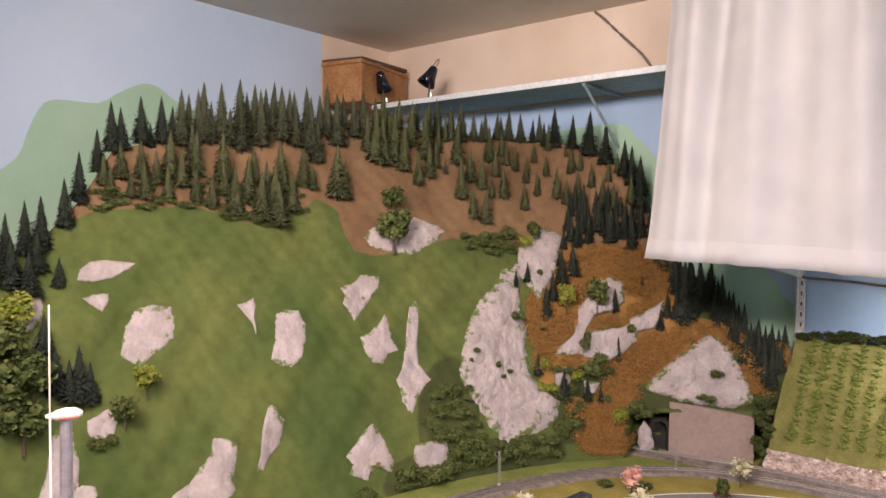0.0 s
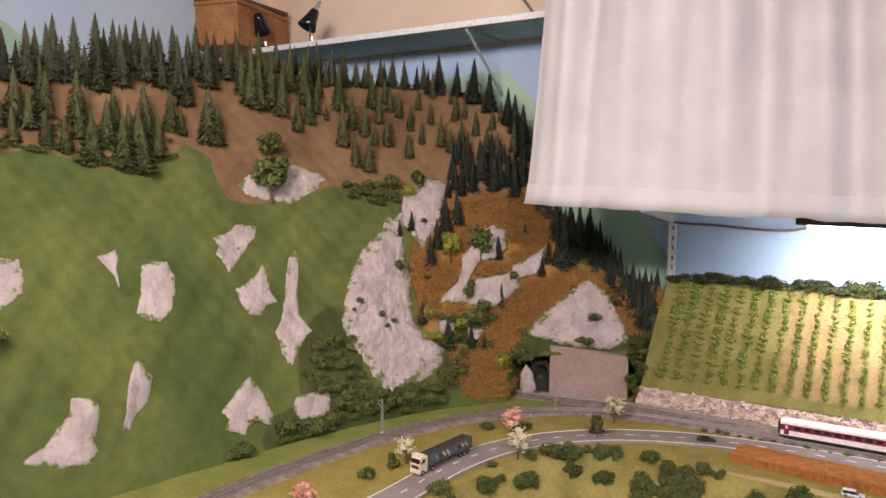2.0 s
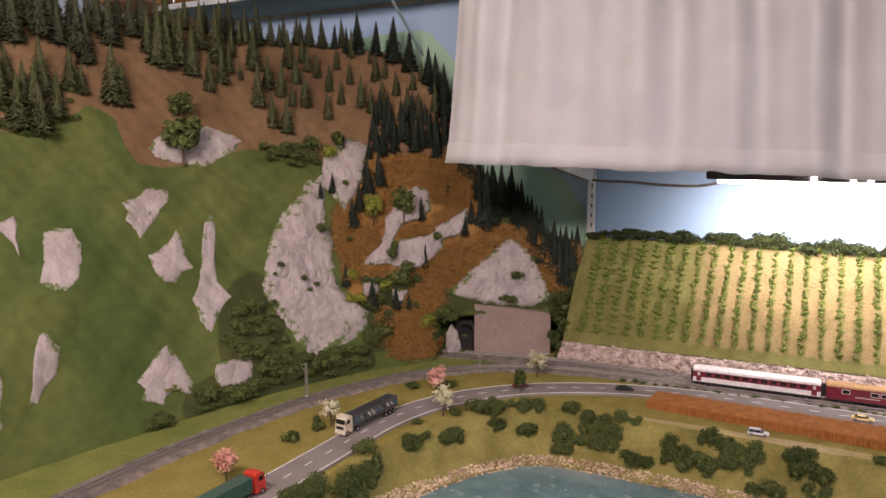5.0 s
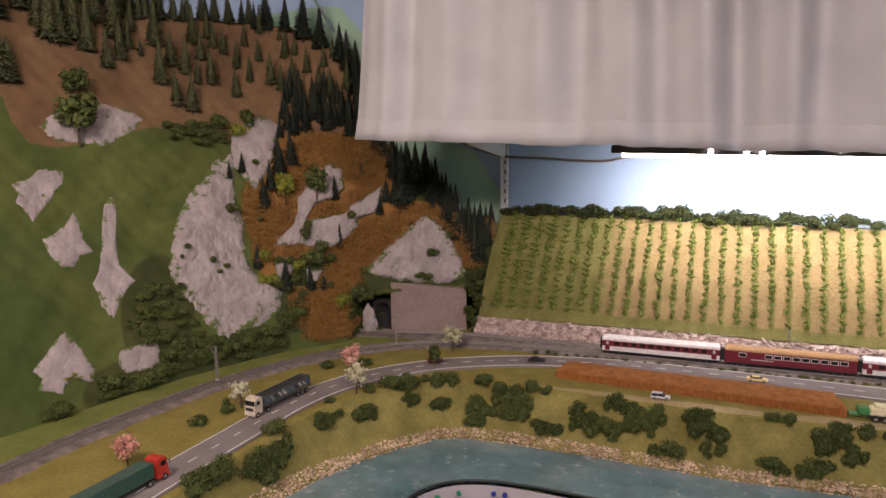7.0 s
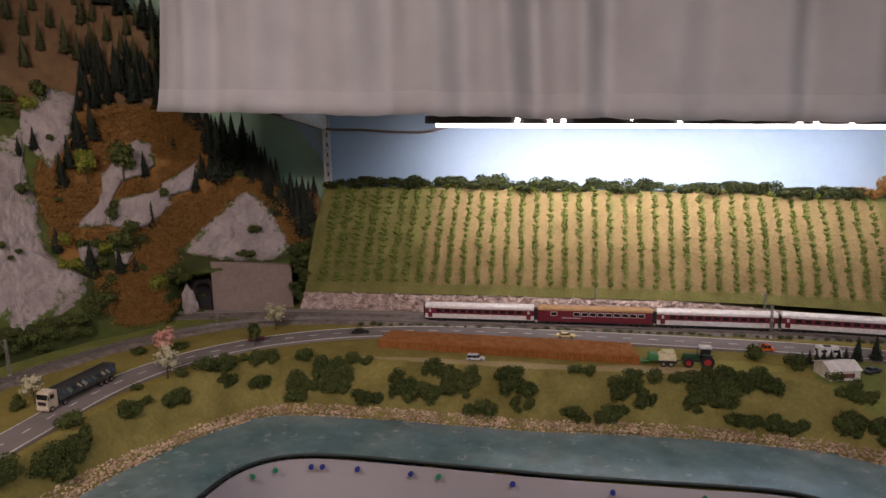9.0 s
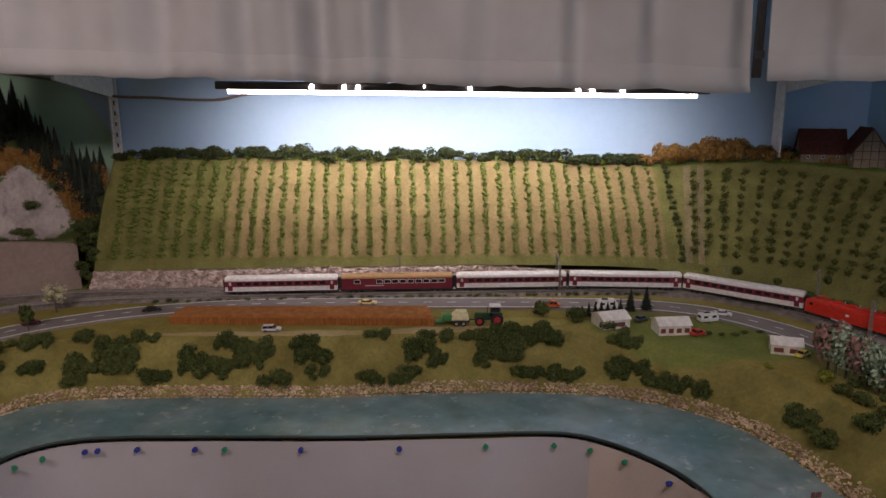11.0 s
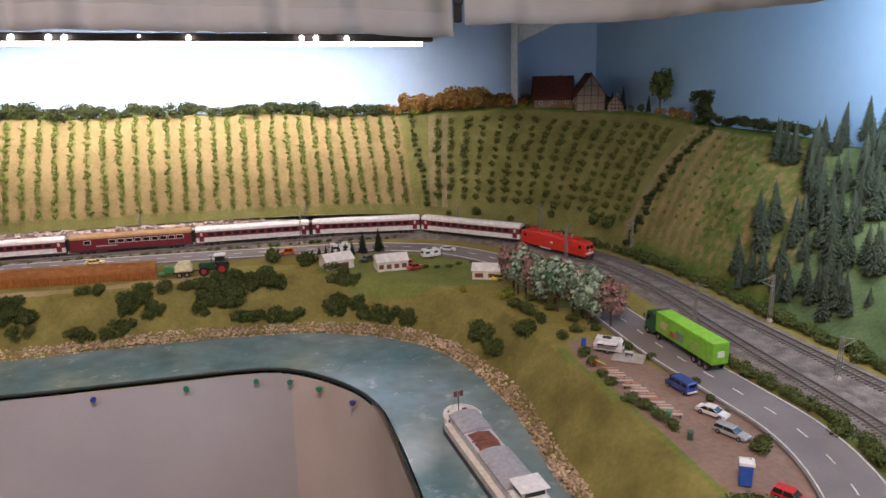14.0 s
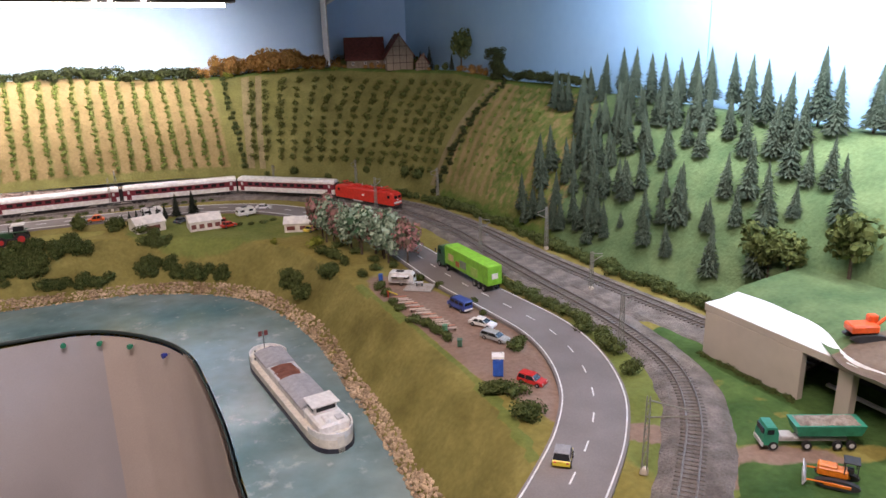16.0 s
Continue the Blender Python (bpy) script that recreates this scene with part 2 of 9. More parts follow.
M_PORTAL = mat("brown_grey_masonry", (0.235, 0.18, 0.155), (0.29, 0.225, 0.195), 10, 0.9, 0.2, grain=0.2)
M_MASTGREY = plain("mast_grey_green", (0.22, 0.22, 0.19), 0.7)


def water_material():
    m = mat("painted_river_water", (0.090, 0.190, 0.205), (0.225, 0.305, 0.305), 4, 0.15, 0.25, fine=6, c=(0.15, 0.245, 0.255), spec=0.8, dist=0.004)
    N, L = m.node_tree.nodes, m.node_tree.links
    bs = N["Principled BSDF"]
    src = bs.inputs["Base Color"].links[0].from_socket
    co = N.new("ShaderNodeTexCoord")
    w = N.new("ShaderNodeTexNoise")
    w.inputs["Scale"].default_value, w.inputs["Detail"].default_value, w.inputs["Roughness"].default_value = 34, 10, 0.66
    L.new(co.outputs["Object"], w.inputs["Vector"])
    r = N.new("ShaderNodeValToRGB")
    r.color_ramp.elements[0].position, r.color_ramp.elements[1].position = 0.58, 0.84
    L.new(w.outputs["Fac"], r.inputs["Fac"])
    mix = N.new("ShaderNodeMix")
    mix.data_type = "RGBA"
    L.new(r.outputs["Color"], mix.inputs["Factor"])
    L.new(src, mix.inputs[6])
    mix.inputs[7].default_value = (0.55, 0.60, 0.58, 1)
    L.new(mix.outputs[2], bs.inputs["Base Color"])
    return m


M_WATER = water_material()

# ---- building tools ----


def finish(name, bm, material, smooth=False):
    me = bpy.data.meshes.new(name)
    bm.to_mesh(me)
    bm.free()
    for m in material if isinstance(material, (list, tuple)) else [material]:
        me.materials.append(m)
    if smooth:
        me.polygons.foreach_set("use_smooth", [True] * len(me.polygons))
    return me


def part(name, bm, material, parent, label="", smooth=False):
    ob = new(name, finish(name, bm, material, smooth))
    ob.parent = parent
    if label:
        tagged(ob, label)
    return ob


def shared(name, me, parent, m=None, label=""):
    ob = new(name, me)
    ob.parent = parent
    if m is not None:
        ob.matrix_basis = m
    if label:
        tagged(ob, label)
    return ob


def single(name, bm, material, label, category, group="", kind="", smooth=False):
    return tagged(new(name, finish(name, bm, material, smooth)), label, category, group, kind)


def thing(name, m, label, category, group=""):
    ob = new(name)
    ob.empty_display_size = 0.01
    ob.matrix_basis = m
    return tagged(ob, label, category, group)


def at(x, y, z=0.0, turn=0.0, tilt=0.0):
    return pose(x, y, z, tilt, 0, turn)


def box(bm, c, s, bevel=0.0, m=None, taper=1.0):
    """A box of size s round c, its top narrowed by taper, its edges bevelled."""
    r = bmesh.ops.create_cube(bm, size=1.0)
    vs = r["verts"]
    for v in vs:
        k = taper if v.co.z > 0 else 1.0
        v.co = Vector((v.co.x * s[0] * k, v.co.y * s[1] * k, v.co.z * s[2])) + Vector(c)
    if bevel:
        es = list({e for v in vs for e in v.link_edges})
        out = bmesh.ops.bevel(bm, geom=es, offset=bevel, segments=1, affect="EDGES", profile=0.5)
        vs = list({v for f in out["faces"] for v in f.verts} | {v for v in vs if v.is_valid})
    if m is not None:
        bmesh.ops.transform(bm, matrix=m, verts=vs)
    return bm


def rod(bm, a, b, r, n=8, r2=None):
    a, b = Vector(a), Vector(b)
    d = b - a
    m = Matrix.Translation((a + b) / 2) @ d.to_track_quat("Z", "Y").to_matrix().to_4x4()
    bmesh.ops.create_cone(bm, cap_ends=True, segments=n, radius1=r, radius2=r if r2 is None else r2, depth=d.length, matrix=m)
    return bm


def loft(bm, rings, caps=True, closed=True):
    """Skin a row of equal rings of points."""
    vs = [[bm.verts.new(p) for p in ring] for ring in rings]
    n = len(rings[0])
    for a, b in zip(vs, vs[1:]):
        for i in range(n if closed else n - 1):
            bm.faces.new((a[i], a[(i + 1) % n], b[(i + 1) % n], b[i]))
    if caps and closed:
        bm.faces.new(vs[0][::-1])
        bm.faces.new(vs[-1])
    return bm


def bmnew():
    return bmesh.new()


class Way:
    """A smooth line through plan points, by length."""

    def __init__(self, pts, step=0.01):
        p = [np.array(q, float) for q in pts]
        p = [2 * p[0] - p[1]] + p + [2 * p[-1] - p[-2]]
        out = []
        for a, b, c, d in zip(p, p[1:], p[2:], p[3:]):
            n = max(2, int(np.linalg.norm(c - b) / step))
            for t in np.arange(n) / n:
                out.append(0.5 * (2 * b + (c - a) * t + (2 * a - 5 * b + 4 * c - d) * t * t + (3 * b - a - 3 * c + d) * t**3))
        out.append(p[-2])
        self.p = np.array(out)
        self.s = np.concatenate([[0], np.cumsum(np.linalg.norm(np.diff(self.p, axis=0), axis=1))])
        self.length = self.s[-1]

    def at(self, s):
        return np.array([np.interp(s, self.s, self.p[:, k]) for k in range(self.p.shape[1])])

    def dir(self, s):
        d = (self.at(s + 0.008) - self.at(s - 0.008))[:2]
        return d / (np.linalg.norm(d) + 1e-9)

    def off(self, s, d):
        """The point at length s, d to its left."""
        p, t = self.at(s), self.dir(s)
        return np.array([p[0] - t[1] * d, p[1] + t[0] * d])

    def turn(self, s):
        t = self.dir(s)
        return math.degrees(math.atan2(t[1], t[0]))

    def near(self, q):
        return self.s[np.argmin(np.linalg.norm(self.p[:, :2] - np.array(q)[None, :2], axis=1))]


def ribbon(bm, way, rows, s0=0.0, s1=None, step=0.015, wob=0.0):
    """A band along a way: rows of (offset, height) across it."""
    s1 = way.length if s1 is None else s1
    ring = []
    for s in np.linspace(s0, s1, max(2, int((s1 - s0) / step))):
        ring.append([(*way.off(s, o + wob * noise.noise((s * 30, o * 40, 0))), h + wob * 0.5 * noise.noise((s * 60, o * 90, 3))) for o, h in rows])
    return loft(bm, ring, caps=False, closed=False)


def plan_distance(P, way):
    """Distance of many plan points from a way, and on which side they lie (left is positive)."""
    A = way.p[::2, :2]
    best = np.full(len(P), 1e9)
    side = np.zeros(len(P))
    for a, b in zip(A, A[1:]):
        d = b - a
        t = np.clip(((P - a) @ d) / (d @ d + 1e-12), 0, 1)
        q = P - a - t[:, None] * d
        dist = np.hypot(q[:, 0], q[:, 1])
        hit = dist < best
        best[hit] = dist[hit]
        side[hit] = np.sign(d[0] * q[hit, 1] - d[1] * q[hit, 0])
    return best, side


def wave(x, y, f, seed=0.0):
    """Cheap smooth relief for arrays."""
    return (np.sin(x * f + seed) * np.cos(y * f * 1.13 - seed * 2) + 0.5 * np.sin(x * f * 2.3 + y * f * 1.7 + seed * 3) + 0.3 * np.sin(x * f * 4.7 - y * f * 3.9 + seed)) / 1.8


def grid_mesh(name, V, nu, nv, material, attrs=(), keep=None, smooth=True):
    """A mesh over nu x nv points, with painted regions as float attributes."""
    idx = np.arange(nu * nv).reshape(nu, nv)
    F = np.stack([idx[:-1, :-1], idx[1:, :-1], idx[1:, 1:], idx[:-1, 1:]], -1).reshape(-1, 4)
    if keep is not None:
        F = F[keep[F].all(1)]
    used = np.unique(F)
    back = np.full(nu * nv, -1)
    back[used] = np.arange(len(used))
    me = bpy.data.meshes.new(name)
    me.from_pydata(V[used].tolist(), [], back[F].tolist())
    me.materials.append(material)
    for key, values in attrs:
        a = me.attributes.new(key, "FLOAT", "POINT")
        a.data.foreach_set("value", np.asarray(values, np.float32)[used])
    if smooth:
        me.polygons.foreach_set("use_smooth", [True] * len(me.polygons))
    return me


def smooth(x, a, b):
    t = np.clip((x - a) / (b - a), 0, 1)
    return t * t * (3 - 2 * t)


def inside(x, y, cx, cy, rx, ry, turn=0.0, soft=0.25):
    """1 inside an ellipse, falling to 0 round its edge."""
    c, s = math.cos(radians(turn)), math.sin(radians(turn))
    u, v = ((x - cx) * c + (y - cy) * s) / rx, (-(x - cx) * s + (y - cy) * c) / ry
    return 1 - smooth(np.hypot(u, v), 1 - soft, 1 + soft)

# ---- plan of the layout ----
SHORE = Way([(-0.80, 0.2), (-0.80, 0.7), (-0.79, 1.0), (-0.765, 1.28), (-0.70, 1.46), (-0.62, 1.585), (-0.52, 1.652), (-0.27, 1.655), (0, 1.64), (0.3, 1.645), (0.47, 1.635), (0.61, 1.61), (0.74, 1.545), (0.83, 1.45), (0.875, 1.32), (0.897, 1.16), (0.89, 1.0), (0.887, 0.85), (0.875, 0.69), (0.86, 0.4), (0.85, 0.0)])
INNER = Way([(-0.56, 0.2), (-0.56, 0.8), (-0.56, 1.2), (-0.548, 1.33), (-0.52, 1.415), (-0.455, 1.468), (-0.349, 1.486), (-0.12, 1.476), (0.1, 1.463), (0.3, 1.462), (0.45, 1.46), (0.52, 1.446), (0.58, 1.405), (0.64, 1.335), (0.674, 1.265), (0.69, 1.18), (0.697, 0.96), (0.692, 0.8), (0.685, 0.4), (0.685, 0.0)])
BANK = Way([(-0.84, 0.2), (-0.84, 0.7), (-0.84, 1.0), (-0.835, 1.2), (-0.815, 1.4), (-0.77, 1.56), (-0.68, 1.68), (-0.56, 1.75), (-0.35, 1.755), (0, 1.745), (0.3, 1.735), (0.5, 1.745), (0.63, 1.715), (0.76, 1.64), (0.87, 1.54), (0.945, 1.40), (0.965, 1.2), (0.98, 1.0), (0.985, 0.85), (0.98, 0.70), (0.955, 0.56), (0.92, 0.45), (0.89, 0.2), (0.88, 0.0)])
ROAD = Way([(-0.905, 0.2), (-0.902, 0.7), (-0.898, 1.04), (-0.885, 1.3), (-0.87, 1.5), (-0.815, 1.665), (-0.72, 1.79), (-0.60, 1.88), (-0.43, 1.95), (-0.2, 1.985), (0.1, 1.98), (0.37, 1.965), (0.62, 1.945), (0.80, 1.915), (0.95, 1.835), (1.06, 1.68), (1.115, 1.5), (1.135, 1.3), (1.137, 1.1), (1.152, 0.95), (1.16, 0.83), (1.142, 0.73), (1.10, 0.635), (1.045, 0.565), (0.985, 0.51), (0.90, 0.445), (0.78, 0.37)])
TRACK = Way([(-1.19, 0.2), (-1.19, 0.7), (-1.185, 1.0), (-1.172, 1.2), (-1.15, 1.36), (-1.095, 1.58), (-0.985, 1.81), (-0.81, 1.98), (-0.63, 2.045), (-0.447, 2.062), (0.0, 2.066), (0.57, 2.062), (0.80, 2.05), (0.93, 2.015), (1.06, 1.93), (1.16, 1.80), (1.225, 1.67), (1.262, 1.53), (1.277, 1.36), (1.270, 1.2), (1.264, 1.0), (1.263, 0.87), (1.256, 0.76), (1.238, 0.66), (1.203, 0.583), (1.15, 0.515), (1.09, 0.458), (1.03, 0.405), (0.94, 0.335)])
TRACK_FAR = Way([(-1.02, 2.06), (-0.88, 2.085), (-0.72, 2.115), (-0.5, 2.124), (0.0, 2.126), (0.57, 2.122), (0.82, 2.11), (0.97, 2.07), (1.11, 1.975), (1.215, 1.84), (1.285, 1.69), (1.324, 1.54), (1.340, 1.36), (1.342, 1.2), (1.350, 1.0), (1.360, 0.85), (1.375, 0.70), (1.40, 0.55)])
Z_WATER = -0.10

# ---- the room ----


def slab(name, c, s, material, label, category="wall"):
    return single(name, box(bmnew(), c, s), material, label, category, kind="structure")


X0, X1, Y0, Y1, ZT, ZF = -2.33, 1.76, -1.9, 2.37, 1.41, -1.05
slab("wall_back_lower", ((X0 + X1) / 2, Y1 + 0.05, (ZF + 1.10) / 2), (X1 - X0, 0.1, 1.10 - ZF), M_BLUE_B, "light blue painted backdrop wall behind the vineyard")
slab("wall_back_upper", ((X0 + X1) / 2, Y1 + 0.05, (1.10 + ZT) / 2), (X1 - X0, 0.1, ZT - 1.10), M_BEIGE, "beige painted wall above the shelf")
slab("wall_left_painted", (X0 - 0.05, (Y0 + 1.985) / 2, (ZF + ZT) / 2), (0.1, 1.985 - Y0, ZT - ZF), M_BLUE, "pale sky blue painted side wall")
slab("wall_left_plain", (X0 - 0.05, (1.985 + Y1) / 2, (ZF + ZT) / 2), (0.1, Y1 - 1.985, ZT - ZF), M_BEIGE, "beige painted end of the side wall")
slab("wall_right", (X1 + 0.05, (Y0 + Y1) / 2, (ZF + ZT) / 2), (0.1, Y1 - Y0, ZT - ZF), M_BLUE_R, "sky blue painted backdrop side wall")
PANEL_A, PANEL_B = Vector((1.605, 2.37)), Vector((1.76, 0.90))


def backdrop_panel():
    """The sky-blue board that stands askew before the side wall, with a joint between its two sheets."""
    d = PANEL_B - PANEL_A
    ang = math.degrees(math.atan2(d.y, d.x))
    for i, (f0, f1) in enumerate(((0.0, 0.852), (0.8535, 1.0))):
        p, q = PANEL_A + d * f0, PANEL_A + d * f1
        c = (p + q) / 2
        single("backdrop_board", box(bmnew(), (0, 0.006, (ZF + ZT) / 2), ((q - p).length, 0.012, ZT - ZF - 0.004), 0.0, at(c.x, c.y, 0, ang)), M_BLUE_R, "sky blue painted backdrop board behind the wood", "backdrop", kind="structure")
    p = PANEL_A + d * 0.8527
    single("backdrop_seam", box(bmnew(), (0, 0.004, 0.65), (0.0022, 0.002, 0.8), 0.0, at(p.x, p.y, 0, ang)), M_DGREY, "narrow dark joint between two backdrop boards", "joint", kind="structure")


backdrop_panel()
slab("wall_front", ((X0 + X1) / 2, Y0 - 0.05, (ZF + ZT) / 2), (X1 - X0, 0.1, ZT - ZF), M_BEIGE, "plain beige room wall")
slab("ceiling", ((X0 + X1) / 2, (Y0 + Y1) / 2, ZT + 0.05), (X1 - X0 + 0.2, Y1 - Y0 + 0.2, 0.1), M_CEIL, "plain greyish beige room ceiling", "ceiling")
slab("floor", ((X0 + X1) / 2, (Y0 + Y1) / 2, ZF - 0.05), (X1 - X0 + 0.2, Y1 - Y0 + 0.2, 0.1), mat("brown_floor", (0.16, 0.12, 0.09), (0.22, 0.17, 0.13), 4, 0.6), "brown room floor", "floor")


def painted_hill(name, pts, place, label):
    """A hill silhouette painted on a wall, 4 mm proud."""
    bm = bmnew()
    w = Way(pts, 0.02)
    for (u, h), (u2, h2) in zip(w.p, w.p[1:]):
        a, b, c, d = place(u, -0.02), place(u2, -0.02), place(u2, h2), place(u, h)
        bm.faces.new([bm.verts.new(p) for p in (a, b, c, d)])
    bmesh.ops.remove_doubles(bm, verts=bm.verts, dist=1e-5)
    return single(name, bm, M_GREENPAINT, label, "backdrop painting", kind="structure")


painted_hill("backdrop_hill_left", [(0.3, 0.45), (0.5, 0.52), (0.7, 0.68), (0.83, 0.80), (0.875, 0.845), (0.90, 0.915), (0.93, 0.98), (0.97, 1.013), (1.10, 1.02), (1.15, 1.052), (1.24, 1.10), (1.30, 1.095), (1.36, 1.058), (1.5, 1.03), (1.98, 0.98)], lambda u, h: (X0 + 0.004, u, h), "pale green hill painted on the blue side wall")
painted_hill("backdrop_hill_back", [(-2.3, 0.95), (-1.9, 0.97), (-1.5, 1.0), (-1.23, 1.01), (-1.17, 0.97), (-1.12, 0.92), (-1.0, 0.78), (-0.90, 0.64), (-0.80, 0.56), (-0.73, 0.53), (-0.69, 0.47), (-0.65, 0.41), (-0.64, 0.34)], lambda u, h: (u, Y1 - 0.004, h), "pale green hill painted on the blue backdrop")

# ---- ground of the layout ----


def ground():
    xs, ys = np.arange(-1.5, 1.76, 0.0085), np.arange(0.06, 2.37, 0.0085)
    X, Y = np.meshgrid(xs, ys, indexing="ij")
    P = np.stack([X.ravel(), Y.ravel()], 1)
    ds, ss = plan_distance(P, SHORE)
    db, sb = plan_distance(P, BANK)
    di, si = plan_distance(P, INNER)
    # every way runs from the left arm round to the right arm: the land lies to its left
    t = ds / (ds + db + 1e-6)
    x, y = P[:, 0], P[:, 1]
    z = np.where(ss < 0, -0.112, np.where(sb > 0, 0.0, -0.10 + 0.10 * smooth(t, -0.15, 1.12)))
    z = z + np.where((ss > 0) & (sb < 0), 0.004 * wave(x, y, 38, 1.0), 0) + np.where(sb > 0, 0.0012 * wave(x, y, 30, 2.0), 0)
    dr, sr = plan_distance(P, ROAD)
    dt, st = plan_distance(P, TRACK)
    z -= 0.002 * ((dr < 0.055) | (dt < 0.05))
    keep = si > 0
    bank = ((ss > 0) & (sb < 0)) * 1.0
    camp = np.maximum(inside(x, y, 0.84, 1.70, 0.24, 0.13, -28), 0.9 * inside(x, y, 1.16, 0.60, 0.10, 0.26, -14, 0.3) * (x > 1.03))
    camp = np.maximum(camp, 0.95 * ((st > 0) & (x < -0.70) & (dt > 0.03)))
    camp = np.maximum(camp, 0.95 * ((sb > 0) & (db < 0.014) & (x > 0.95) & (y > 0.55) & (y < 1.16)))
    lime = inside(x, y, 0.46, 1.812, 0.12, 0.034, -3, 0.3)
    dirt = np.maximum(inside(x, y, 1.055, 0.83, 0.07, 0.36, 6, 0.15) * (sb > 0) * (db > 0.014) * (sr < 0), inside(x, y, 1.10, 0.535, 0.055, 0.02, -40))
    dirt = np.maximum(dirt, inside(x, y, 1.17, 0.42, 0.10, 0.045, -30) * 0.8)
    bare = np.maximum(inside(x, y, 1.19, 0.437, 0.075, 0.022, -28, 0.4), inside(x, y, 1.26, 0.40, 0.05, 0.018, -20, 0.4))
    lawn = (1 - 0.75 * bare) * ((y < 0.75) & (x > np.interp(y, [0.3, 0.428, 0.463, 0.507, 0.565, 0.66, 0.75], [0.985, 1.122, 1.160, 1.197, 1.230, 1.272, 1.290]))) * 1.0
    for px, py, pr in [(1.262, 0.585, 0.016), (1.235, 0.545, 0.012), (1.275, 0.530, 0.020), (1.225, 0.500, 0.018), (1.262, 0.490, 0.015), (1.285, 0.560, 0.010), (1.245, 0.610, 0.009), (1.215, 0.470, 0.012)]:
        lawn = lawn * (1 - 0.42 * inside(x, y, px, py, pr, pr * 0.8, 20, 0.4))
    sand = np.maximum(inside(x, y, -0.03, 1.765, 0.36, 0.016, -2, 0.3), inside(x, y, 0.30, 1.775, 0.12, 0.016, 0, 0.3))
    me = grid_mesh("ground", np.stack([x, y, z], 1), len(xs), len(ys), M_GROUND, [("bank", bank), ("camp", camp), ("dirt", dirt), ("lawn", lawn), ("sand", sand), ("lime", lime)], keep)
    return tagged(new("ground", me), "olive and green flocked ground of the model landscape", "ground", kind="structure")


ground()


def river():
    bm = bmnew()
    n = 150
    rings = []
    for k in range(n + 1):
        q = INNER.at(INNER.length * k / n)
        e = SHORE.at(SHORE.length * k / n) + SHORE.dir(SHORE.length * k / n)[[1, 0]] * np.array([-1, 1]) * 0.02
        rings.append([(*(q + (e - q) * f), Z_WATER) for f in np.linspace(0, 1, 8)])
    loft(bm, rings, caps=False, closed=False)
    return single("water", bm, M_WATER, "teal painted river water with pale ripples", "water", kind="structure", smooth=True)


river()


def fascia():
    s_board, s_seam = INNER.near((0.676, 1.25)), INNER.near((0.535, 1.435))
    rings = []
    for s in np.linspace(0, s_board, 400):
        ring = []
        for h in np.linspace(0, 1, 9):
            fold = (0.004 + 0.02 * h) * (noise.noise((s * 5, 0, 7)) + 0.6 * noise.noise((s * 13, h, 2)))
            u = (s - s_board) / 0.05
            fold += 0.030 * h**0.6 * (math.exp(-((u + 2.6) ** 2)) - 0.8 * math.exp(-((u + 4.4) ** 2)))
            ring.append((*INNER.off(s, -0.004 + min(fold * 0.7, 0.002)), -0.110 - 0.9 * h))
        rings.append(ring)
    k = int(400 * s_seam / s_board)
    ob = single("fascia_cloth", loft(bmnew(), rings[: k + 1], caps=False, closed=False), M_FASCIA, "plain grey cloth hanging from the inner edge of the layout", "cloth", kind="structure", smooth=True)
    single("fascia_cloth", loft(bmnew(), rings[k:], caps=False, closed=False), M_FASCIA_B, "creased beige cloth hanging round the corner of the layout", "cloth", kind="structure", smooth=True)
    bm = ribbon(bmnew(), INNER, [(-0.010, -0.104), (-0.011, -0.5), (-0.011, -1.0), (-0.004, -1.0), (-0.004, -0.104)], s_board - 0.012, INNER.length, 0.02)
    single("fascia_board", bm, M_FASCIA_B, "pale beige board closing the layout's inner side", "board", kind="structure", smooth=False)
    bm = bmnew()
    ribbon(bm, INNER, [(-0.0005, -0.1005), (-0.001, -0.0988), (-0.0025, -0.0988), (-0.0042, -0.1005), (-0.0042, -0.1050), (-0.002, -0.1050)], 0.0, s_board, step=0.012, wob=0.001)
    ribbon(bm, INNER, [(-0.0035, -0.101), (-0.0035, -0.0985), (-0.006, -0.0985), (-0.006, -0.101)], s_board - 0.01, INNER.length, step=0.012, wob=0.0006)
    single("edge_rim", bm, M_RIM, "narrow dark green rim along the inner edge of the river", "edging", kind="structure", smooth=True)
    return ob


fascia()


# ---- the mountain in the corner ----
FOOT_AZ = [100, 108, 115, 122, 130, 140, 150, 160, 180]
FOOT_D = [2.15, 2.12, 2.05, 1.95, 1.80, 1.62, 1.50, 1.42, 1.38]
RIDGE_AZ = [100, 104.8, 107.3, 109, 110.8, 114.3, 115.6, 117.4, 119.6, 124, 129.5, 135.5, 142, 149, 153, 157, 159, 161.5, 164.5, 172, 182]
RIDGE_Z = [0.33, 0.335, 0.345, 0.377, 0.46, 0.58, 0.73, 0.846, 0.926, 0.949, 0.958, 0.975, 0.938, 0.915, 0.886, 0.83, 0.714, 0.624, 0.566, 0.45, 0.40]
HUB = Vector((-0.07, 0.16, 0))


def ridge(az):
    return np.interp(az, RIDGE_AZ, RIDGE_Z)


def slope_of(az):
    return np.interp(az, [100, 108, 114, 125], [0.10, 0.22, 0.38, 0.60])


